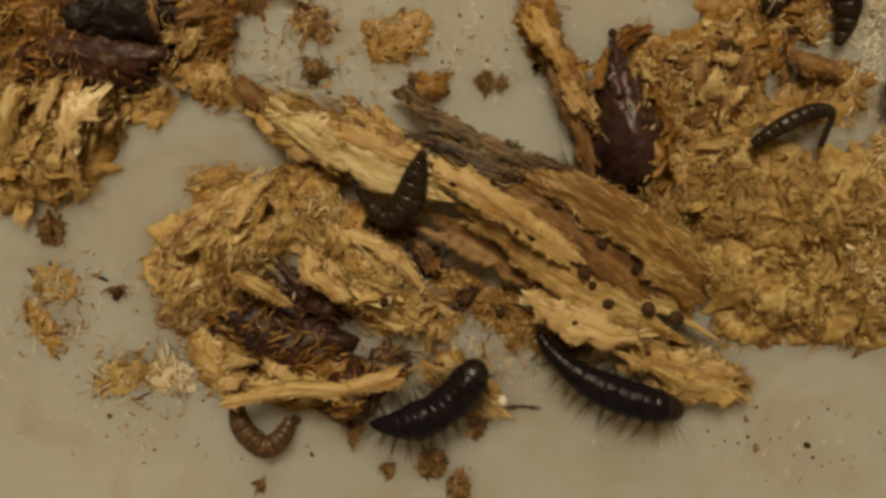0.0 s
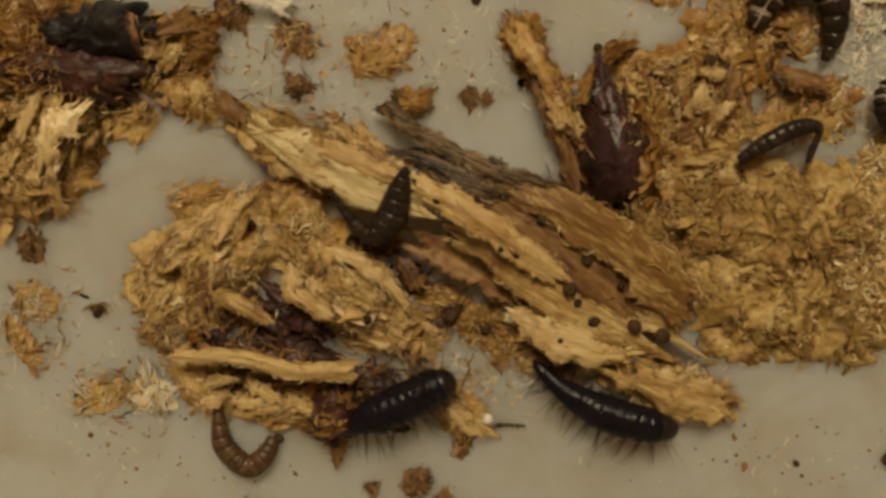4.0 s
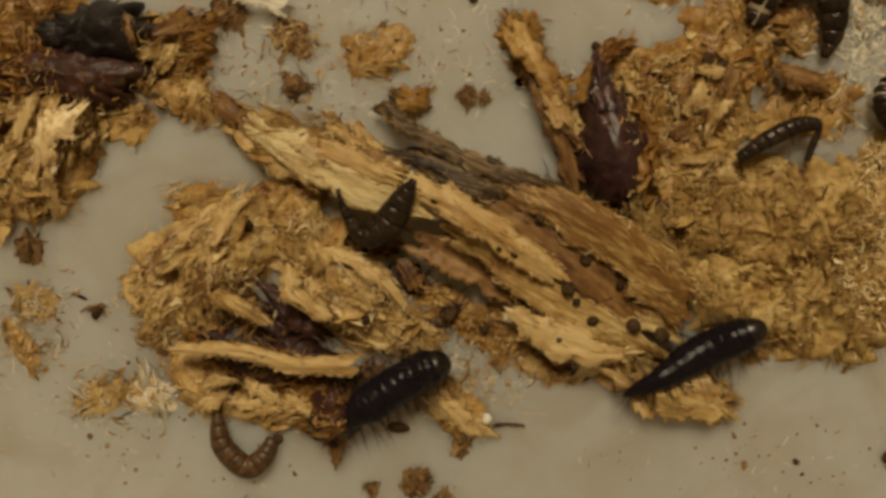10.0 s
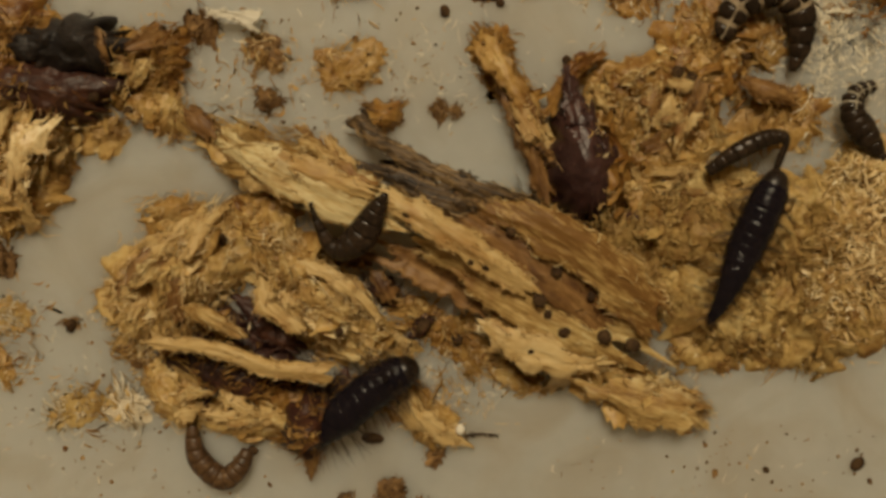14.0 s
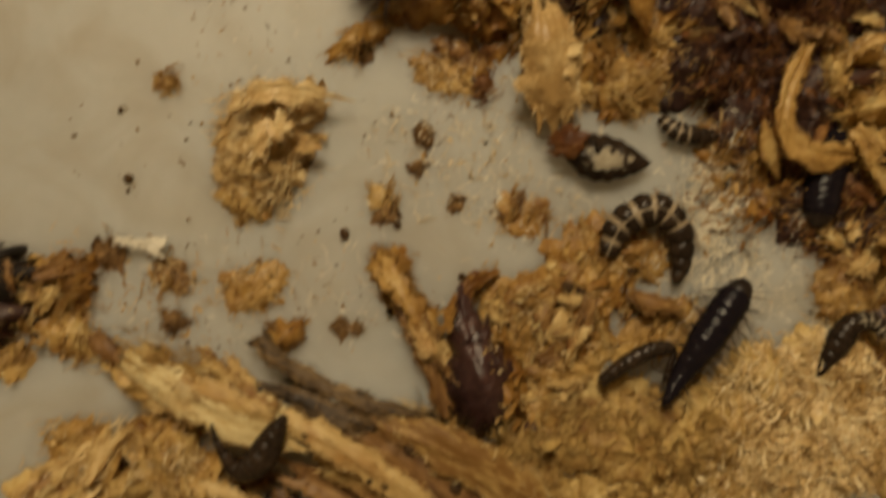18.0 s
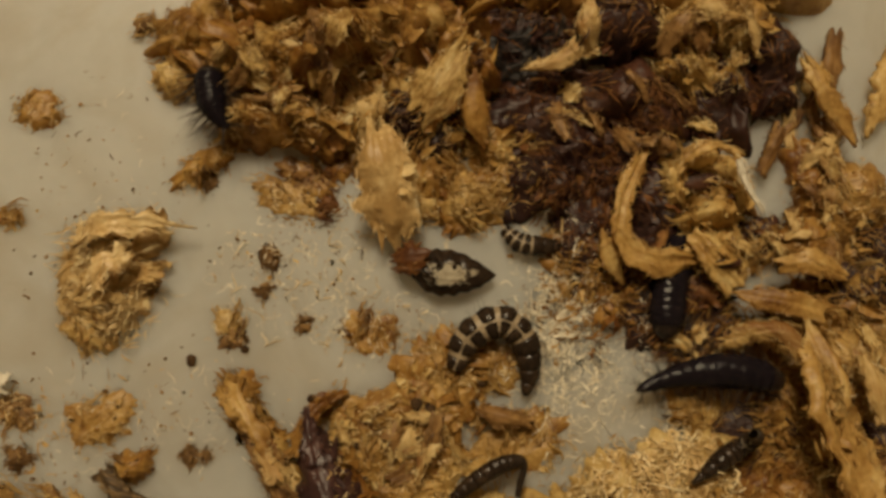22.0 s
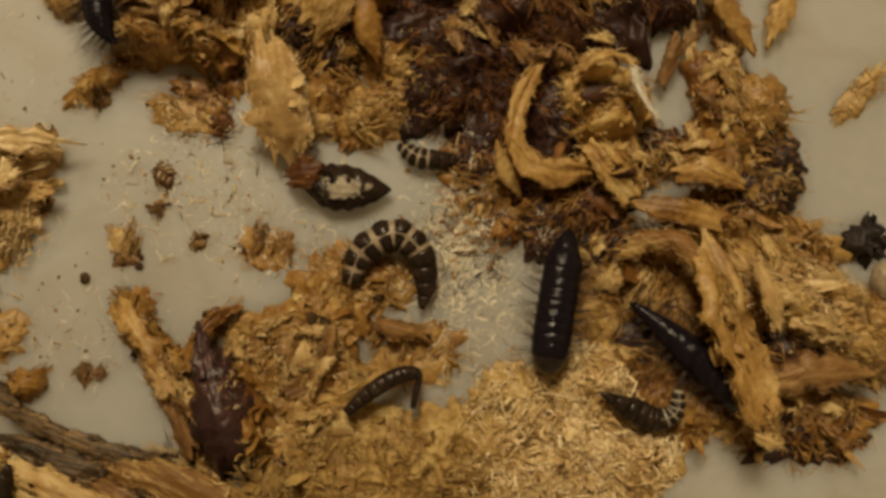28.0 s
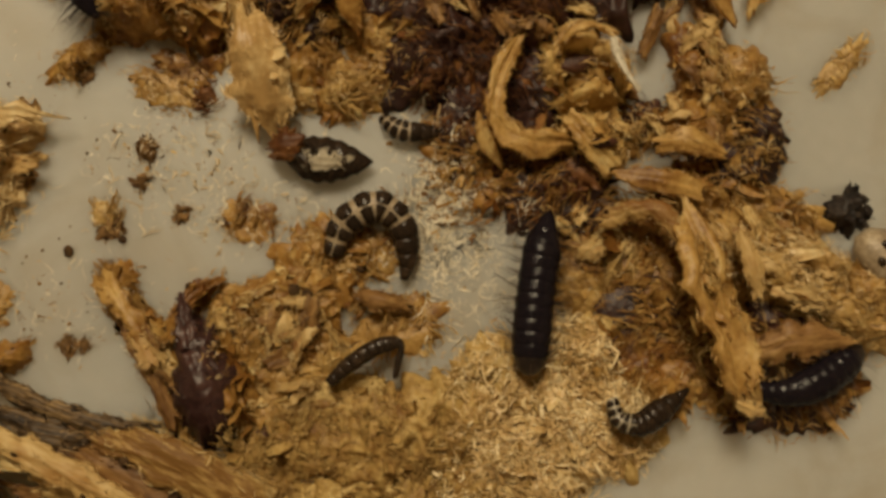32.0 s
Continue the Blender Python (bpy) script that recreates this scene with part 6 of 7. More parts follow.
specks("dark_specks", 23.68, -19.14, 9, 2.4, 40, CRUMB, "scatter of dark specks on the tray", 0.055, 1)
specks("dark_specks", -7.38, 18.04, 12, 8, 90, CRUMB, "scatter of dark specks on the tray", 0.055, 2)
specks("dark_specks", -18.71, -18.76, 10, 3, 40, CRUMB, "scatter of dark specks on the tray", 0.055, 3)
specks("dark_specks", -10.67, 7.14, 12, 4, 50, CRUMB, "scatter of dark specks on the tray", 0.055, 4)


# ---- cast skins ----
def cast_skin(name, label, line, widths, plates, dark, pale, at, side=0.5, hairs=0, group="cast skins", turn=0.0, pairs=(0.0, 0.0), wrap=False):
    """A dry larva skin: a pale tube along a bent line, with a dark plate on the back of every ring."""
    pts = np.array(line, float)
    o = np.array([at[0], at[1], at[2]])
    h = thing(name, label, "cast skin", o, group, turn=turn)
    t = np.linspace(0, 1, plates * 4 + 1)
    k = np.linspace(0, 1, len(pts))
    path = np.stack([smooth_line(t, k, pts[:, i]) for i in range(3)], 1)
    w = smooth_line(t, np.linspace(0, 1, len(widths)), np.array(widths, float))
    d = np.gradient(path, axis=0)
    d /= np.linalg.norm(d, axis=1, keepdims=True)
    sd = np.stack([-d[:, 1], d[:, 0], 0 * d[:, 0]], 1)
    sd /= np.linalg.norm(sd, axis=1, keepdims=True) + 1e-9
    up = np.cross(d, sd)
    up[up[:, 2] < 0] *= -1
    a = np.linspace(0, 2 * np.pi, 12, endpoint=False)
    ring = (path[:, None] + (np.cos(a)[None, :, None] * sd[:, None] + np.sin(a)[None, :, None] * up[:, None] * 0.8) * w[:, None, None] * 0.46)
    ring[..., 2] = np.maximum(ring[..., 2], 0.02 - o[2])
    part("membrane", to_mesh("membrane", ring.reshape(-1, 3), grid_faces(len(t), 12, True), pale), h, "pale dry membrane")
    for i in range(plates):
        f0 = (i + 0.5) / plates
        paired = pairs[0] <= f0 < pairs[1]
        solid = pairs[1] > 0 and not paired
        q = np.arange(i * 4, i * 4 + (5 if solid or pairs[1] == 0 else 4))
        grow = (np.array([1.0, 1.01, 1.015, 1.01, 1.0]) if dark is pale else np.array([1.0, 1.05, 1.07, 1.05, 0.98]) if len(q) == 5 else np.array([0.93, 1.05, 1.06, 0.94]))[:, None, None]
        arcs = ((-0.3, 1.5), (1.64, 3.45)) if paired else ((-0.5, 3.64),)
        if wrap:
            arcs += ((3.6, 4.64), (4.76, 5.9)) if paired else ((3.5, 5.9),)
        for lo, hi in arcs:
            b = np.linspace(lo, hi, 11) + (side - 0.5) * 1.2
            shell = path[q][:, None] + (np.cos(b)[None, :, None] * sd[q][:, None] + np.sin(b)[None, :, None] * up[q][:, None] * 0.85) * w[q][:, None, None] * 0.5 * grow
            if paired:
                mid = shell[1:3].mean((0, 1))
                away = np.abs(np.linspace(-1, 1, 11))[None, :, None]
                shell = shell + (mid - shell) * 0.08 * away ** 3 * np.array([1, 0.2, 0.2, 1])[:, None, None]
            inner = path[q][:, None] + (shell - path[q][:, None]) * 0.9
            n = len(q) * 11
            v = np.concatenate([shell.reshape(-1, 3), inner.reshape(-1, 3)])
            v[:, 2] = np.maximum(v[:, 2], 0.02 - o[2])
            f = grid_faces(len(q), 11)
            f += [tuple(k_ + n for k_ in reversed(g)) for g in grid_faces(len(q), 11)]
            f += [(j, j + 1, j + n + 1, j + n)[::-1] for j in range(10)] + [(n - 11 + j, n - 10 + j, 2 * n - 10 + j, 2 * n - 11 + j) for j in range(10)]
            part("plate", to_mesh("plate", v, f, dark), h)
    if hairs:
        rng = np.random.default_rng(len(label))
        pos = rng.integers(2, len(t) - 1, hairs)
        sign = rng.choice([-1, 1], hairs)
        out = sd[pos] * sign[:, None] + rng.normal(0, 0.3, (hairs, 3))
        root = path[pos] + sd[pos] * (sign * w[pos] * 0.45)[:, None]
        part("bristles", hair_mesh(root, out, rng.uniform(0.5, 1.1, hairs), 0.035, BRISTLE, floor=0.02 - o[2]), h, "thin dark bristles", kind="stuff")
    return h


def hair_mesh(root, out, length, thick, mat, floor=None):
    n = len(root)
    out = out / (np.linalg.norm(out, axis=1, keepdims=True) + 1e-9)
    a = np.cross(out, np.array([0.3, 0.2, 1.0]))
    a /= np.linalg.norm(a, axis=1, keepdims=True) + 1e-9
    b = np.cross(out, a)
    rows = []
    for f, k in ((0.0, 1.0), (0.55, 0.7), (1.0, 0.15)):
        mid = root + out * (length * f)[:, None] + np.array([0, 0, -0.10]) * (f ** 2 * length)[:, None]
        rows.append(np.stack([mid + (a * math.cos(q) + b * math.sin(q)) * thick * 0.5 * k for q in (0, 2.1, 4.2)], 1))
    v = np.stack(rows, 1).reshape(-1, 3)
    if floor is not None:
        v[:, 2] = np.maximum(v[:, 2], floor)
    q = np.array([(i * 3 + j, i * 3 + (j + 1) % 3, (i + 1) * 3 + (j + 1) % 3, (i + 1) * 3 + j) for i in range(2) for j in range(3)])
    return to_mesh("bristles", v, (q[None] + (np.arange(n) * 9)[:, None, None]).reshape(-1, 4), mat)


def local(points, at):
    return [(x - at[0], y - at[1], z - at[2]) for x, y, z in points]


def cast_skins():
    o = (-15.62, -18.37, 0)
    cast_skin("cast_skin", "curled brown ringed larva skin on the tray", local([(-17.53, -16.44, 0.8), (-17.12, -18.70, 0.9), (-15.53, -20.19, 0.9), (-14.36, -19.49, 0.9), (-13.73, -18.31, 0.7)], o), [0.7, 1.5, 1.6, 1.4, 0.9], 11, BROWNCAST, BROWNCAST, o)
    o = (20.47, 10.66, 0.4)
    cast_skin("cast_skin", "large curved black-plated larva skin with white joints", local([(21.79, 7.41, 0.9), (21.76, 9.56, 1.0), (19.20, 9.36, 1.0), (17.84, 9.46, 0.9), (18.96, 11.54, 1.3), (21.20, 12.57, 1.5), (22.80, 11.26, 1.4), (23.10, 9.07, 1.1), (22.69, 7.34, 0.8)][3:], o), [1.3, 2.2, 2.3, 2.0, 1.5, 0.5], 10, CAST, MEMBRANE, o, side=0.45, hairs=60, pairs=(0.0, 0.62))
    o = (24.65, 18.23, 0.3)
    cast_skin("cast_skin", "small black larva skin with pale joints beside the heap", local([(22.09, 19.18, 0.6), (23.21, 18.08, 0.8), (25.00, 17.76, 0.8), (27.10, 17.74, 0.5)], o), [0.8, 1.5, 1.2, 0.4], 8, CAST, MEMBRANE, o, side=0.45, pairs=(0.0, 0.5))
    o = (19.47, 2.20, 0.9)
    cast_skin("cast_skin", "black shiny bent larva skin lying on shavings", local([(17.06, 0.71, 1.5), (18.67, 1.91, 1.9), (20.46, 2.83, 2.0), (21.74, 2.99, 1.9), (22.09, 2.58, 1.8), (21.79, 1.66, 1.7), (21.54, 0.64, 1.5)], o), [0.8, 1.15, 1.15, 0.95, 0.5, 0.5, 0.4], 18, CAST, CAST, o)
    o = (17.69, 16.25, 0)
    h = thing("empty_pupa", "empty dark pupa shell with a whitish inside", "cast skin", o, "cast skins")
    p = h
    t = np.linspace(0, 1, 40)
    ax = smooth_line(t, np.array([0, 0.3, 0.65, 1.0]), np.array([(14.90, 16.93)[0], (16.92, 16.39)[0], (19.27, 16.11)[0], (21.24, 15.85)[0]])) - o[0]
    ay = smooth_line(t, np.array([0, 0.3, 0.65, 1.0]), np.array([(14.90, 16.93)[1], (16.92, 16.39)[1], (19.27, 16.11)[1], (21.24, 15.85)[1]])) - o[1]
    ar = smooth_line(t, np.array([0, 0.12, 0.4, 0.75, 1.0]), np.array([0.2, 1.1, 1.65, 1.05, 0.08])) * (1 + 0.05 * np.sin(t * 42))
    a = np.linspace(0, 2 * np.pi, 24, endpoint=False)
    wall = 1 + 0.10 * fbm(t[:, None] * 7, np.cos(a)[None] * 2, np.sin(a)[None] * 2, 4, 3)
    body = np.stack([np.repeat(ax[:, None], 24, 1) + 0 * wall, ay[:, None] + np.cos(a)[None] * ar[:, None] * wall, np.maximum(0.95 + np.sin(a)[None] * ar[:, None] * wall * 0.62, 0.02)], -1)
    part("shell", to_mesh("shell", body.reshape(-1, 3), grid_faces(40, 24, True), CAST), p, "black-brown wrinkled shell")
    strip(p, "pale_belly", [(16.10, 16.43, 1.75), (17.51, 16.05, 1.95), (19.66, 16.03, 1.55)], [1.1, 1.6, 0.6], GLASSY, "whitish glossy inside", along=40, across=15, thick=0.2, crown=0.14, ragged=0.12, torn=0.4, ripple=0.05, seed=102)
    strip(p, "fold", [(15.74, 16.97, 1.7), (16.46, 16.01, 2.0), (16.79, 15.11, 1.6)], [0.5, 0.7, 0.4], CAST, "dark fold", along=24, thick=0.25, seed=103)
    strip(p, "fold", [(17.09, 17.40, 1.8), (17.35, 16.58, 2.05), (16.62, 16.11, 2.0)], [0.3, 0.4, 0.2], CAST, "dark fold", along=24, thick=0.2, seed=104)
    strip(p, "cap", [(14.33, 17.25, 1.2), (15.07, 17.24, 1.9), (15.94, 17.26, 2.0)], [1.2, 2.3, 1.8], RUST, "red-brown cap", along=30, thick=0.3, crown=0.24, ragged=0.3, seed=105)
    o = (-7.02, -2.95, 1.5)
    global HORN
    HORN = cast_skin("cast_skin", "black horn-shaped larva skin leaning on the splinter", local([(-8.95, -1.21, 3.2), (-8.53, -2.66, 2.8), (-7.40, -4.35, 2.6), (-5.87, -3.58, 3.2), (-4.79, -1.90, 4.0), (-4.03, -0.64, 4.6)], o), [0.3, 0.6, 1.3, 2.1, 1.5, 0.4], 12, CAST, CAST, o)


cast_skins()


# ---- larvae ----
def larva(name, label, length, width, group="larvae", bristles=20, headed=True, taper=1.5, tuft=False):
    """Head and twelve rings, each a mesh of its own with its tuft of bristles; the rings lie along x, head at +x."""
    h = thing(name, label, "larva", (0, 0, 0), group)
    rng = np.random.default_rng(int(length * 100))
    n = 13
    out = []
    for i in range(n):
        f = (i + 0.5) / n                      # 0 tail, 1 head
        size_at = lambda q: width * 0.5 * np.minimum(np.minimum(1.0, 0.22 + taper * np.maximum(q, 0)), np.sqrt(np.maximum(0.0, 1 - (np.maximum(q - 0.80, 0) / 0.235) ** 2)))
        r = float(size_at(f))
        ln = length / n
        t = np.linspace(-0.5, 0.5, 7)
        if i == n - 1:
            t = np.array([-0.5, -0.1, 0.25, 0.5, 0.7, 0.84, 0.92])
        bulge = np.array([0.94, 0.975, 1.0, 0.985, 1.0, 0.975, 0.94]) if i < n - 1 else np.array([0.93, 0.98, 1.0, 1.0, 0.98, 0.9, 0.05])
        if i == 0:
            bulge = np.array([0.05, 0.5, 0.8, 0.95, 1.0, 1.0, 0.975])
        a = np.linspace(0, 2 * np.pi, 18, endpoint=False)
        wob = 1 + 0.025 * rough(np.cos(a) * 2.4, np.sin(a) * 2.4, i * 3.7, 5)
        along = t * 1.12 if i < n - 1 else t
        bulge = bulge * size_at(f + along / n)
        wob = wob[None, :] * (1 + 0.02 * np.random.default_rng(i + int(length * 10)).normal(0, 1, (7, 18)))
        x = np.repeat(along * ln, 18)
        y = (bulge[:, None] * np.cos(a) * wob).ravel()
        z = (bulge[:, None] * np.sin(a) * wob).ravel() * 0.9
        ring = part("head" if i == n - 1 and headed else "ring", to_mesh("ring", np.stack([x, y, z], 1), grid_faces(7, 18, True), HEAD if i == n - 1 and headed else SKIN), h, "black-brown rounded head" if i == n - 1 and headed else "")
        m = bristles if i < n - 1 else bristles // 2
        if tuft and i > n - 4:
            m = 44
        ang = np.concatenate([rng.normal(0.05, 0.18, m // 2), np.pi - rng.normal(0.05, 0.18, m - m // 2)])
        lean = np.concatenate([np.full(m // 2, rng.normal(-0.1, 0.25)), np.full(m - m // 2, rng.normal(-0.1, 0.25))]) + rng.normal(0, 0.16, m)
        if i in (0, n - 1) or (tuft and i > n - 4):
            ang = rng.uniform(-0.3, np.pi + 0.3, m)
        root = np.stack([rng.normal(0, 0.13, m) * ln, np.cos(ang) * r * 0.95, np.sin(ang) * r * 0.85], 1)
        tip = np.stack([lean + (0.8 if i == n - 1 else -0.9 if i == 0 else 0.0), np.cos(ang), np.sin(ang) * 0.8], 1)
        part("bristles", hair_mesh(root, tip, rng.uniform(0.7, 2.3, m), 0.038, BRISTLE), ring, "thin dark bristles", kind="stuff")
        out.append(ring)
    return h, out


def spine(key, n=13):
    """Places and headings of the rings for a body bent through tail, middle and head."""
    tail, mid, head = (np.array(p, float) for p in key)
    t = np.linspace(0, 1, 81)
    ctrl = 2 * mid - 0.5 * (tail + head)
    p = ((1 - t) ** 2)[:, None] * tail + (2 * t * (1 - t))[:, None] * ctrl + (t ** 2)[:, None] * head
    arc = np.concatenate([[0], np.cumsum(np.hypot(*np.diff(p, axis=0).T))])
    s = (np.arange(n) + 0.5) / n * arc[-1]
    x, y = np.interp(s, arc, p[:, 0]), np.interp(s, arc, p[:, 1])
    d = np.stack([np.gradient(x), np.gradient(y)], 1)
    return x, y, np.unwrap(np.arctan2(d[:, 1], d[:, 0]))


def crawl(body, rings, rows, radius, until=-1.0, low=0.0, rise=1.0, over=0.0):
    """Key a larva: rows of seconds, tail, middle and head. The thing goes with its middle, the rings bend about it."""
    moves, bends = [], [[] for _ in rings]
    turn0 = None
    for t, tx, ty, mx, my, hx, hy in rows:
        x, y, a = spine(((tx, ty), (mx, my), (hx, hy)))
        mid = a[6]
        if turn0 is not None:
            while mid - turn0 > math.pi:
                mid -= 2 * math.pi
            while mid - turn0 < -math.pi:
                mid += 2 * math.pi
        turn0 = mid
        z = np.maximum(height(x, y) * 0.85, 0) + radius * 0.9 + over
        z = np.convolve(np.pad(z, 2, mode="edge"), np.ones(5) / 5, "valid")
        if t <= until:
            z = np.linspace(1.0, rise, len(z)) * (np.interp(t, *low) if isinstance(low, tuple) else low)
        slope = np.arctan2(np.gradient(z), np.hypot(np.gradient(x), np.gradient(y)))
        base = pose(x[6] * MM, y[6] * MM, z[6] * MM, 0, 0, math.degrees(mid))
        moves.append((t, base))
        for i in range(len(rings)):
            world_pose = pose(x[i] * MM, y[i] * MM, z[i] * MM, 0, -math.degrees(slope[i]), math.degrees(a[i]))
            bends[i].append((t, base.inverted() @ world_pose))
    walk(body, moves)
    for ring, rows_ in zip(rings, bends):
        walk(ring, rows_)


FIRST = larva("bristly_larva", "dark bristly larva half buried in the shredded heap", 9.6, 2.7, taper=2.4, tuft=True)
SECOND = larva("crawling_larva", "long glossy black-brown bristly larva crawling over the debris", 11.4, 2.5)
THIRD = larva("emerging_larva", "black-brown bristly larva creeping from under the heap", 10.8, 2.75, taper=3.2)
RESTING = larva("resting_larva", "small black larva resting at the edge of the heap", 5.0, 2.1, bristles=26, taper=1.7)

o = (34.71, 4.46, 1.0)
LOOSE = cast_skin("cast_skin", "black larva skin with white ringed end, pushed about by a larva", local([(32.21, 0.70, 0.6), (33.58, 2.96, 1.0), (34.57, 4.27, 1.1), (35.91, 4.48, 0.9), (36.90, 3.38, 0.7)], o), [0.3, 1.7, 1.6, 1.3, 0.8], 11, CAST, GLASSY, o, pairs=(0.58, 1.0), wrap=True)


def motions():
    crawl(*FIRST, [
        (0, -8.19, -18.09, -3.89, -17.35, -0.96, -13.93),
        (2, -8.81, -17.33, -4.73, -15.52, -1.36, -13.95),
        (6, -9.12, -17.33, -5.35, -15.41, -1.98, -13.47),
        (10, -9.48, -17.32, -5.45, -14.29, -2.01, -12.53),
        (13, -8.82, -17.63, -5.47, -13.92, -2.31, -12.20),
        (15.5, -9.24, -17.60, -5.46, -14.09, -2.27, -12.13),
        (16.5, -8.84, -17.72, -5.65, -14.22, -2.47, -12.26),
        (32, -8.99, -17.53, -5.80, -14.07, -2.62, -12.14),
    ], 1.3, 32.0, 2.3, 1.15)
    crawl(*SECOND, [
        (0, 3.06, -11.92, 6.67, -15.28, 12.51, -16.96),
        (1, 3.34, -12.55, 6.95, -15.86, 12.39, -16.80),
        (2, 3.62, -12.39, 6.83, -15.68, 12.13, -15.51),
        (3, 3.50, -12.59, 6.82, -15.49, 12.52, -16.60),
        (5.5, 5.10, -12.96, 9.16, -16.10, 14.36, -17.53),
        (6, 5.58, -13.36, 9.73, -16.47, 15.32, -17.56),
        (6.5, 5.95, -13.37, 9.95, -16.40, 15.24, -15.72),
        (7, 6.14, -13.96, 10.11, -16.93, 15.26, -15.44),
        (7.5, 6.57, -14.16, 10.76, -16.85, 15.18, -13.86),
        (8, 7.76, -13.71, 11.52, -16.40, 15.80, -12.91),
        (8.5, 8.65, -15.58, 12.53, -14.97, 15.78, -11.65),
        (9, 8.92, -15.32, 13.23, -13.39, 17.45, -11.00),
        (10, 9.78, -14.85, 13.88, -12.60, 18.48, -10.20),
        (11, 10.06, -14.69, 15.09, -12.15, 17.71, -7.46),
        (12, 11.26, -13.58, 15.77, -10.60, 19.38, -6.39),
        (13, 13.86, -12.20, 17.09, -7.89, 20.40, -3.44),
        (13.5, 15.86, -10.97, 18.53, -5.81, 21.15, -1.59),
        (15.5, 18.20, -4.84, 20.48, -0.08, 20.61, 5.17),
        (16, 18.94, -4.16, 20.79, 0.28, 21.14, 5.18),
        (16.5, 18.83, -4.31, 21.15, 0.18, 22.86, 4.89),
        (17, 19.00, -3.59, 21.72, 0.89, 24.12, 4.80),
        (17.5, 20.07, -2.17, 22.82, 2.18, 25.56, 6.28),
        (18, 21.20, -0.90, 24.16, 3.13, 27.28, 7.19),
        (18.5, 21.52, 1.01, 25.75, 5.06, 29.59, 8.24),
        (19, 24.26, 2.80, 28.36, 6.56, 33.20, 9.01),
        (20, 25.77, 4.17, 30.22, 7.86, 35.08, 10.64),
        (21, 27.46, 5.84, 32.86, 7.65, 38.40, 9.17),
        (22, 30.38, 7.14, 35.52, 8.14, 40.40, 7.06),
        (22.5, 32.71, 8.71, 37.44, 7.20, 42.53, 5.18),
        (23, 33.76, 8.99, 37.99, 6.66, 42.60, 4.79),
        (24, 35.95, 7.70, 39.62, 5.48, 43.85, 3.21),
        (25, 36.81, 7.24, 40.20, 4.78, 44.29, 2.15),
        (26, 36.93, 7.15, 40.31, 4.12, 44.24, 1.19),
        (28.5, 37.46, 6.13, 40.88, 2.67, 44.38, -1.65),
        (29, 38.41, 5.41, 41.56, 1.78, 45.24, -2.47),
        (29.5, 39.66, 3.63, 42.68, -0.31, 47.52, -3.87),
        (30, 40.89, 2.37, 43.44, -1.92, 48.96, -4.09),
        (30.5, 42.01, 1.57, 45.22, -2.06, 51.22, -2.07),
        (31, 42.99, -0.68, 46.40, -2.55, 52.17, -1.28),
        (32, 44.76, -1.35, 48.65, -2.64, 53.82, -0.24),
    ], 1.2, 7.5, 1.25, 1.9, 0.5)
    crawl(*THIRD, [
        (0, 35.08, 18.31, 33.73, 15.10, 32.76, 11.52),
        (21, 35.08, 18.31, 33.73, 15.10, 32.76, 11.52),
        (22, 35.09, 18.22, 33.73, 15.01, 32.91, 11.02),
        (23, 34.25, 17.68, 32.69, 14.50, 32.00, 10.91),
        (24, 34.54, 17.62, 32.75, 14.07, 32.16, 10.10),
        (25, 34.85, 16.67, 32.70, 12.33, 31.73, 7.81),
        (26, 33.98, 13.71, 32.01, 9.50, 30.73, 5.49),
        (28.5, 32.99, 11.90, 31.92, 7.16, 30.52, 2.27),
        (29, 33.44, 11.24, 31.46, 6.77, 28.19, 3.49),
        (29.5, 32.78, 11.42, 30.85, 7.34, 27.51, 4.12),
        (30, 33.09, 10.93, 30.70, 6.48, 26.37, 4.38),
        (30.5, 32.74, 11.34, 30.65, 6.48, 26.69, 3.25),
        (31, 32.85, 11.15, 31.17, 6.45, 28.73, 1.73),
        (31.5, 32.85, 11.61, 31.38, 6.29, 30.21, 1.26),
        (32, 33.17, 11.22, 31.62, 5.84, 30.55, 0.30),
    ], 1.1, 32.0, ((21, 24, 26, 28.5), (1.0, 1.2, 1.9, 2.2)), 1.25)
    crawl(*RESTING, [
        (0, 3.25, 26.91, 2.24, 28.79, 2.16, 31.29),
        (32, 3.25, 26.91, 2.24, 28.79, 2.16, 31.29),
    ], 0.9, 32.0, 3.0)
    # the pale stick in the lower heap, shoved by the larva
    turn = []
    hx, hy = STICK.parent.location[0] / MM, STICK.parent.location[1] / MM
    for t, ax, ay, bx, by in ((0, -17.75, -16.64, -4.58, -14.33), (0.5, -17.87, -16.47, -4.52, -14.26), (1, -20.00, -14.67, -6.48, -14.64), (2, -19.72, -12.32, -6.77, -13.26), (6, -19.82, -12.14, -6.81, -13.01),
                              (7, -19.80, -11.69, -7.25, -12.90), (9, -19.70, -11.95, -7.13, -12.74), (13, -19.42, -10.36, -8.01, -12.35), (32, -19.42, -10.36, -8.01, -12.35)):
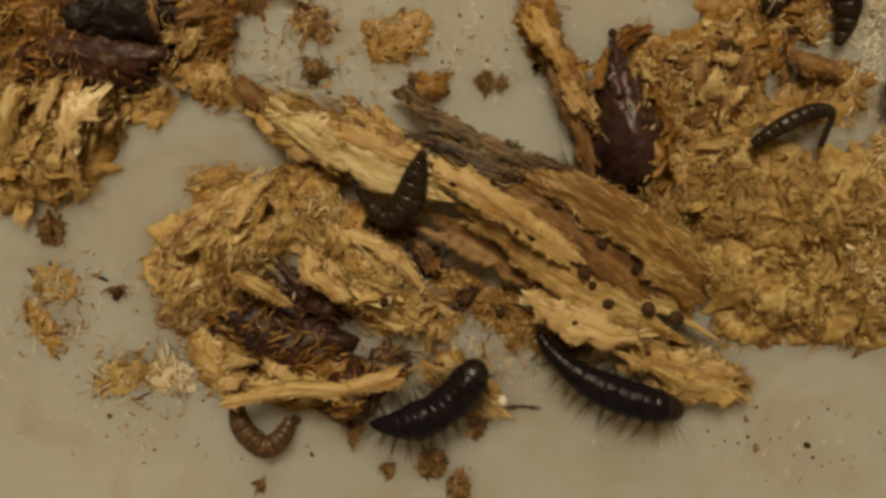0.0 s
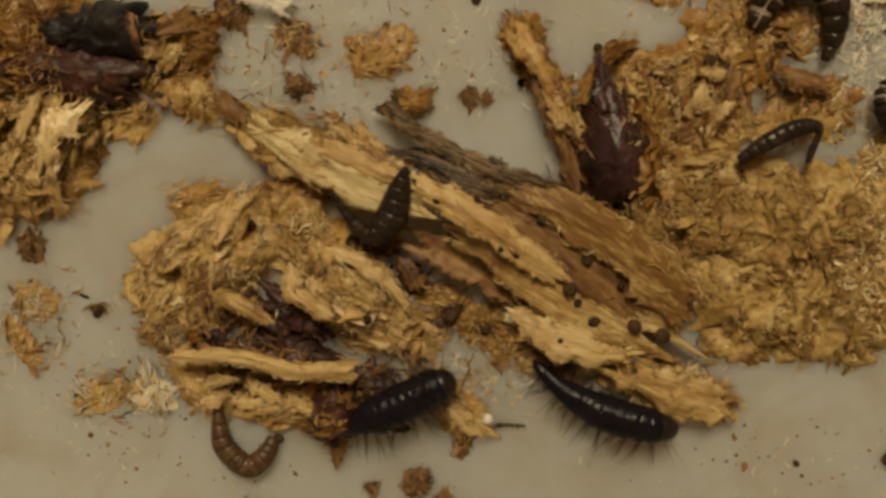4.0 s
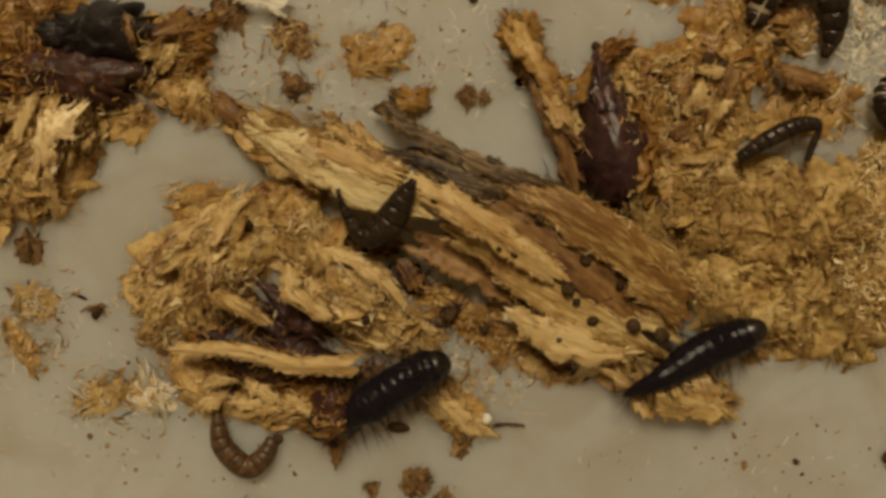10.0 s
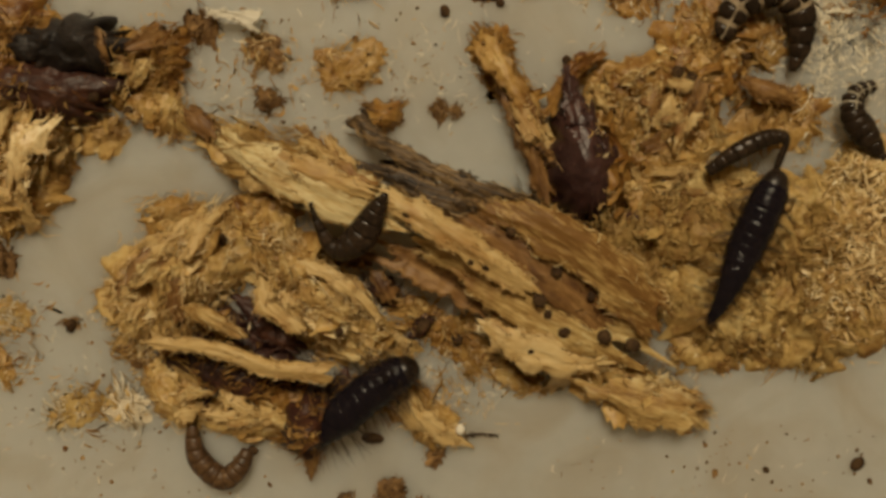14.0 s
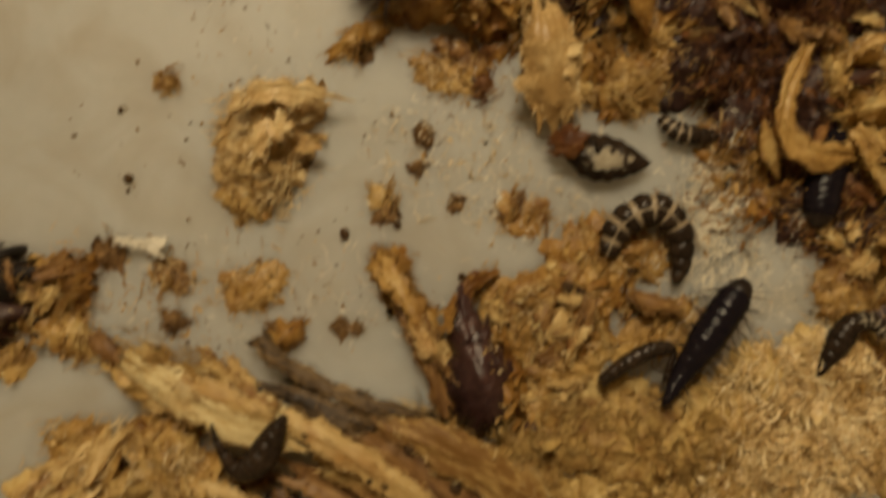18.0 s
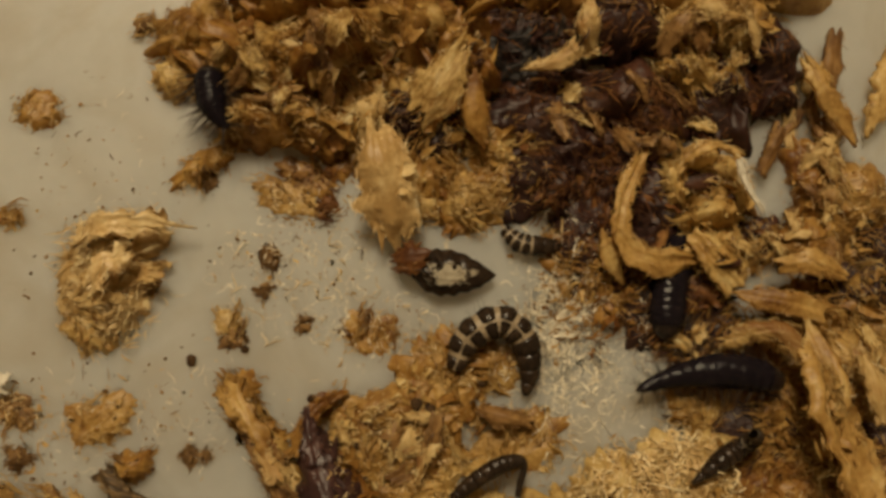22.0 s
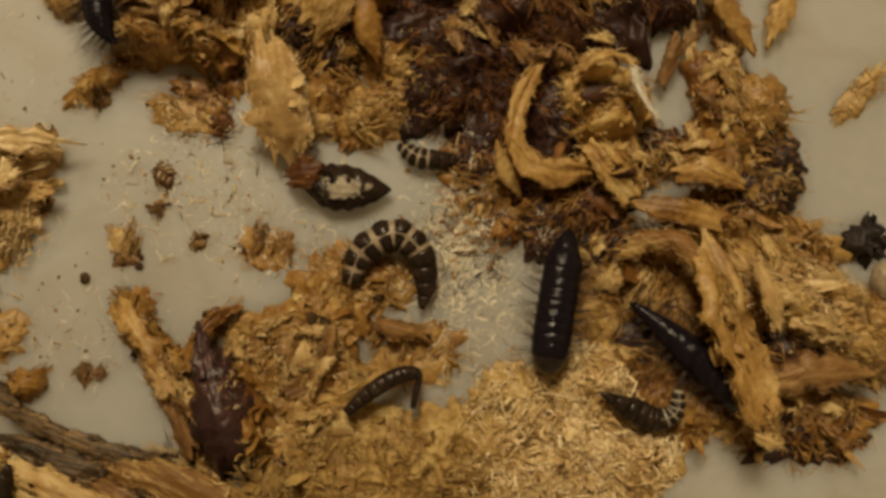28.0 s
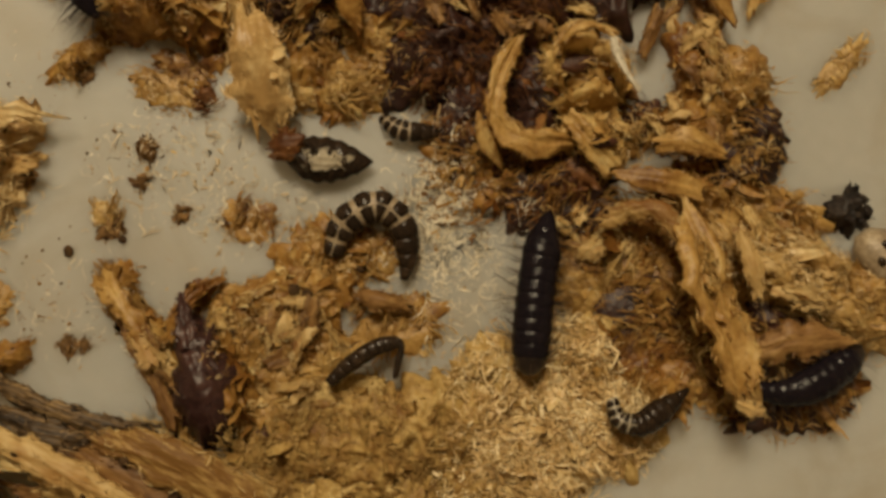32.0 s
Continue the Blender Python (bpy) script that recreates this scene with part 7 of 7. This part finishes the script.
        turn.append((t, pose((ax - hx) * MM, (ay - hy) * MM, 2.6 * MM, 0, 0, math.degrees(math.atan2(by - ay, bx - ax)))))
    walk(STICK, turn)
    # the horn-shaped skin tips over
    home = HORN.location / MM
    walk(HORN, [(t, pose((home[0] + dx) * MM, (home[1] + dy) * MM, home[2] * MM, 0, 0, a)) for t, dx, dy, a in ((0, 0.0, 0.1, 14), (6, 0.0, 0.1, 14), (7, 0.1, 0.0, 5), (8, 0, 0, 0), (32, 0, 0, 0))])
    # the loose skin: its bend and its dark tip
    shift = []
    for t, jx, jy, kx, ky in ((0, 26.39, 4.37, 29.04, 1.38), (13.5, 26.39, 4.37, 29.04, 1.38), (15.5, 26.92, 6.31, 27.03, 2.91), (17, 34.71, 4.46, 32.21, 0.70), (20, 34.71, 4.46, 32.21, 0.70), (21, 35.90, 2.64, 32.08, 0.58),
                              (22, 37.46, 2.81, 32.88, 0.74), (23, 38.19, 1.39, 33.44, 0.28), (24, 39.31, 0.03, 34.91, -0.13), (25, 39.88, -0.80, 35.35, -0.06), (26, 39.74, -1.54, 35.29, -0.41),
                              (28.5, 38.09, -1.69, 34.45, 0.53), (29, 39.33, -1.99, 35.07, 0.64), (29.4, 37.81, -2.10, 35.94, 2.10), (29.8, 38.32, -1.24, 37.15, 3.71), (30.2, 38.21, -1.73, 38.71, 2.63),
                              (30.6, 38.43, -1.86, 39.62, 3.32), (30.8, 38.56, -2.30, 40.10, 2.05), (31, 37.65, -3.72, 40.82, -0.88), (32, 37.43, -3.97, 40.54, -2.31)):
        shift.append((t, jx, jy, math.degrees(math.atan2(ky - jy, kx - jx))))
    # it rolls over onto its other side and back
    roll = lambda t: float(np.interp(t, [0, 19, 20, 20.5, 21, 22, 23, 24, 29, 29.6, 30.4, 31, 32], [0, 0, 60, 85, 100, 120, 145, 180, 180, 140, 90, 30, 0]))
    walk(LOOSE, [(t, pose(x * MM, y * MM, (1.5 + 0.85 * rest(x, y)) * MM, 0, 0, a) @ pose(0, 0, 0, roll(t), 0, 0) @ pose(0, 0, 0, 0, 0, 123.7)) for t, x, y, a in shift])


motions()
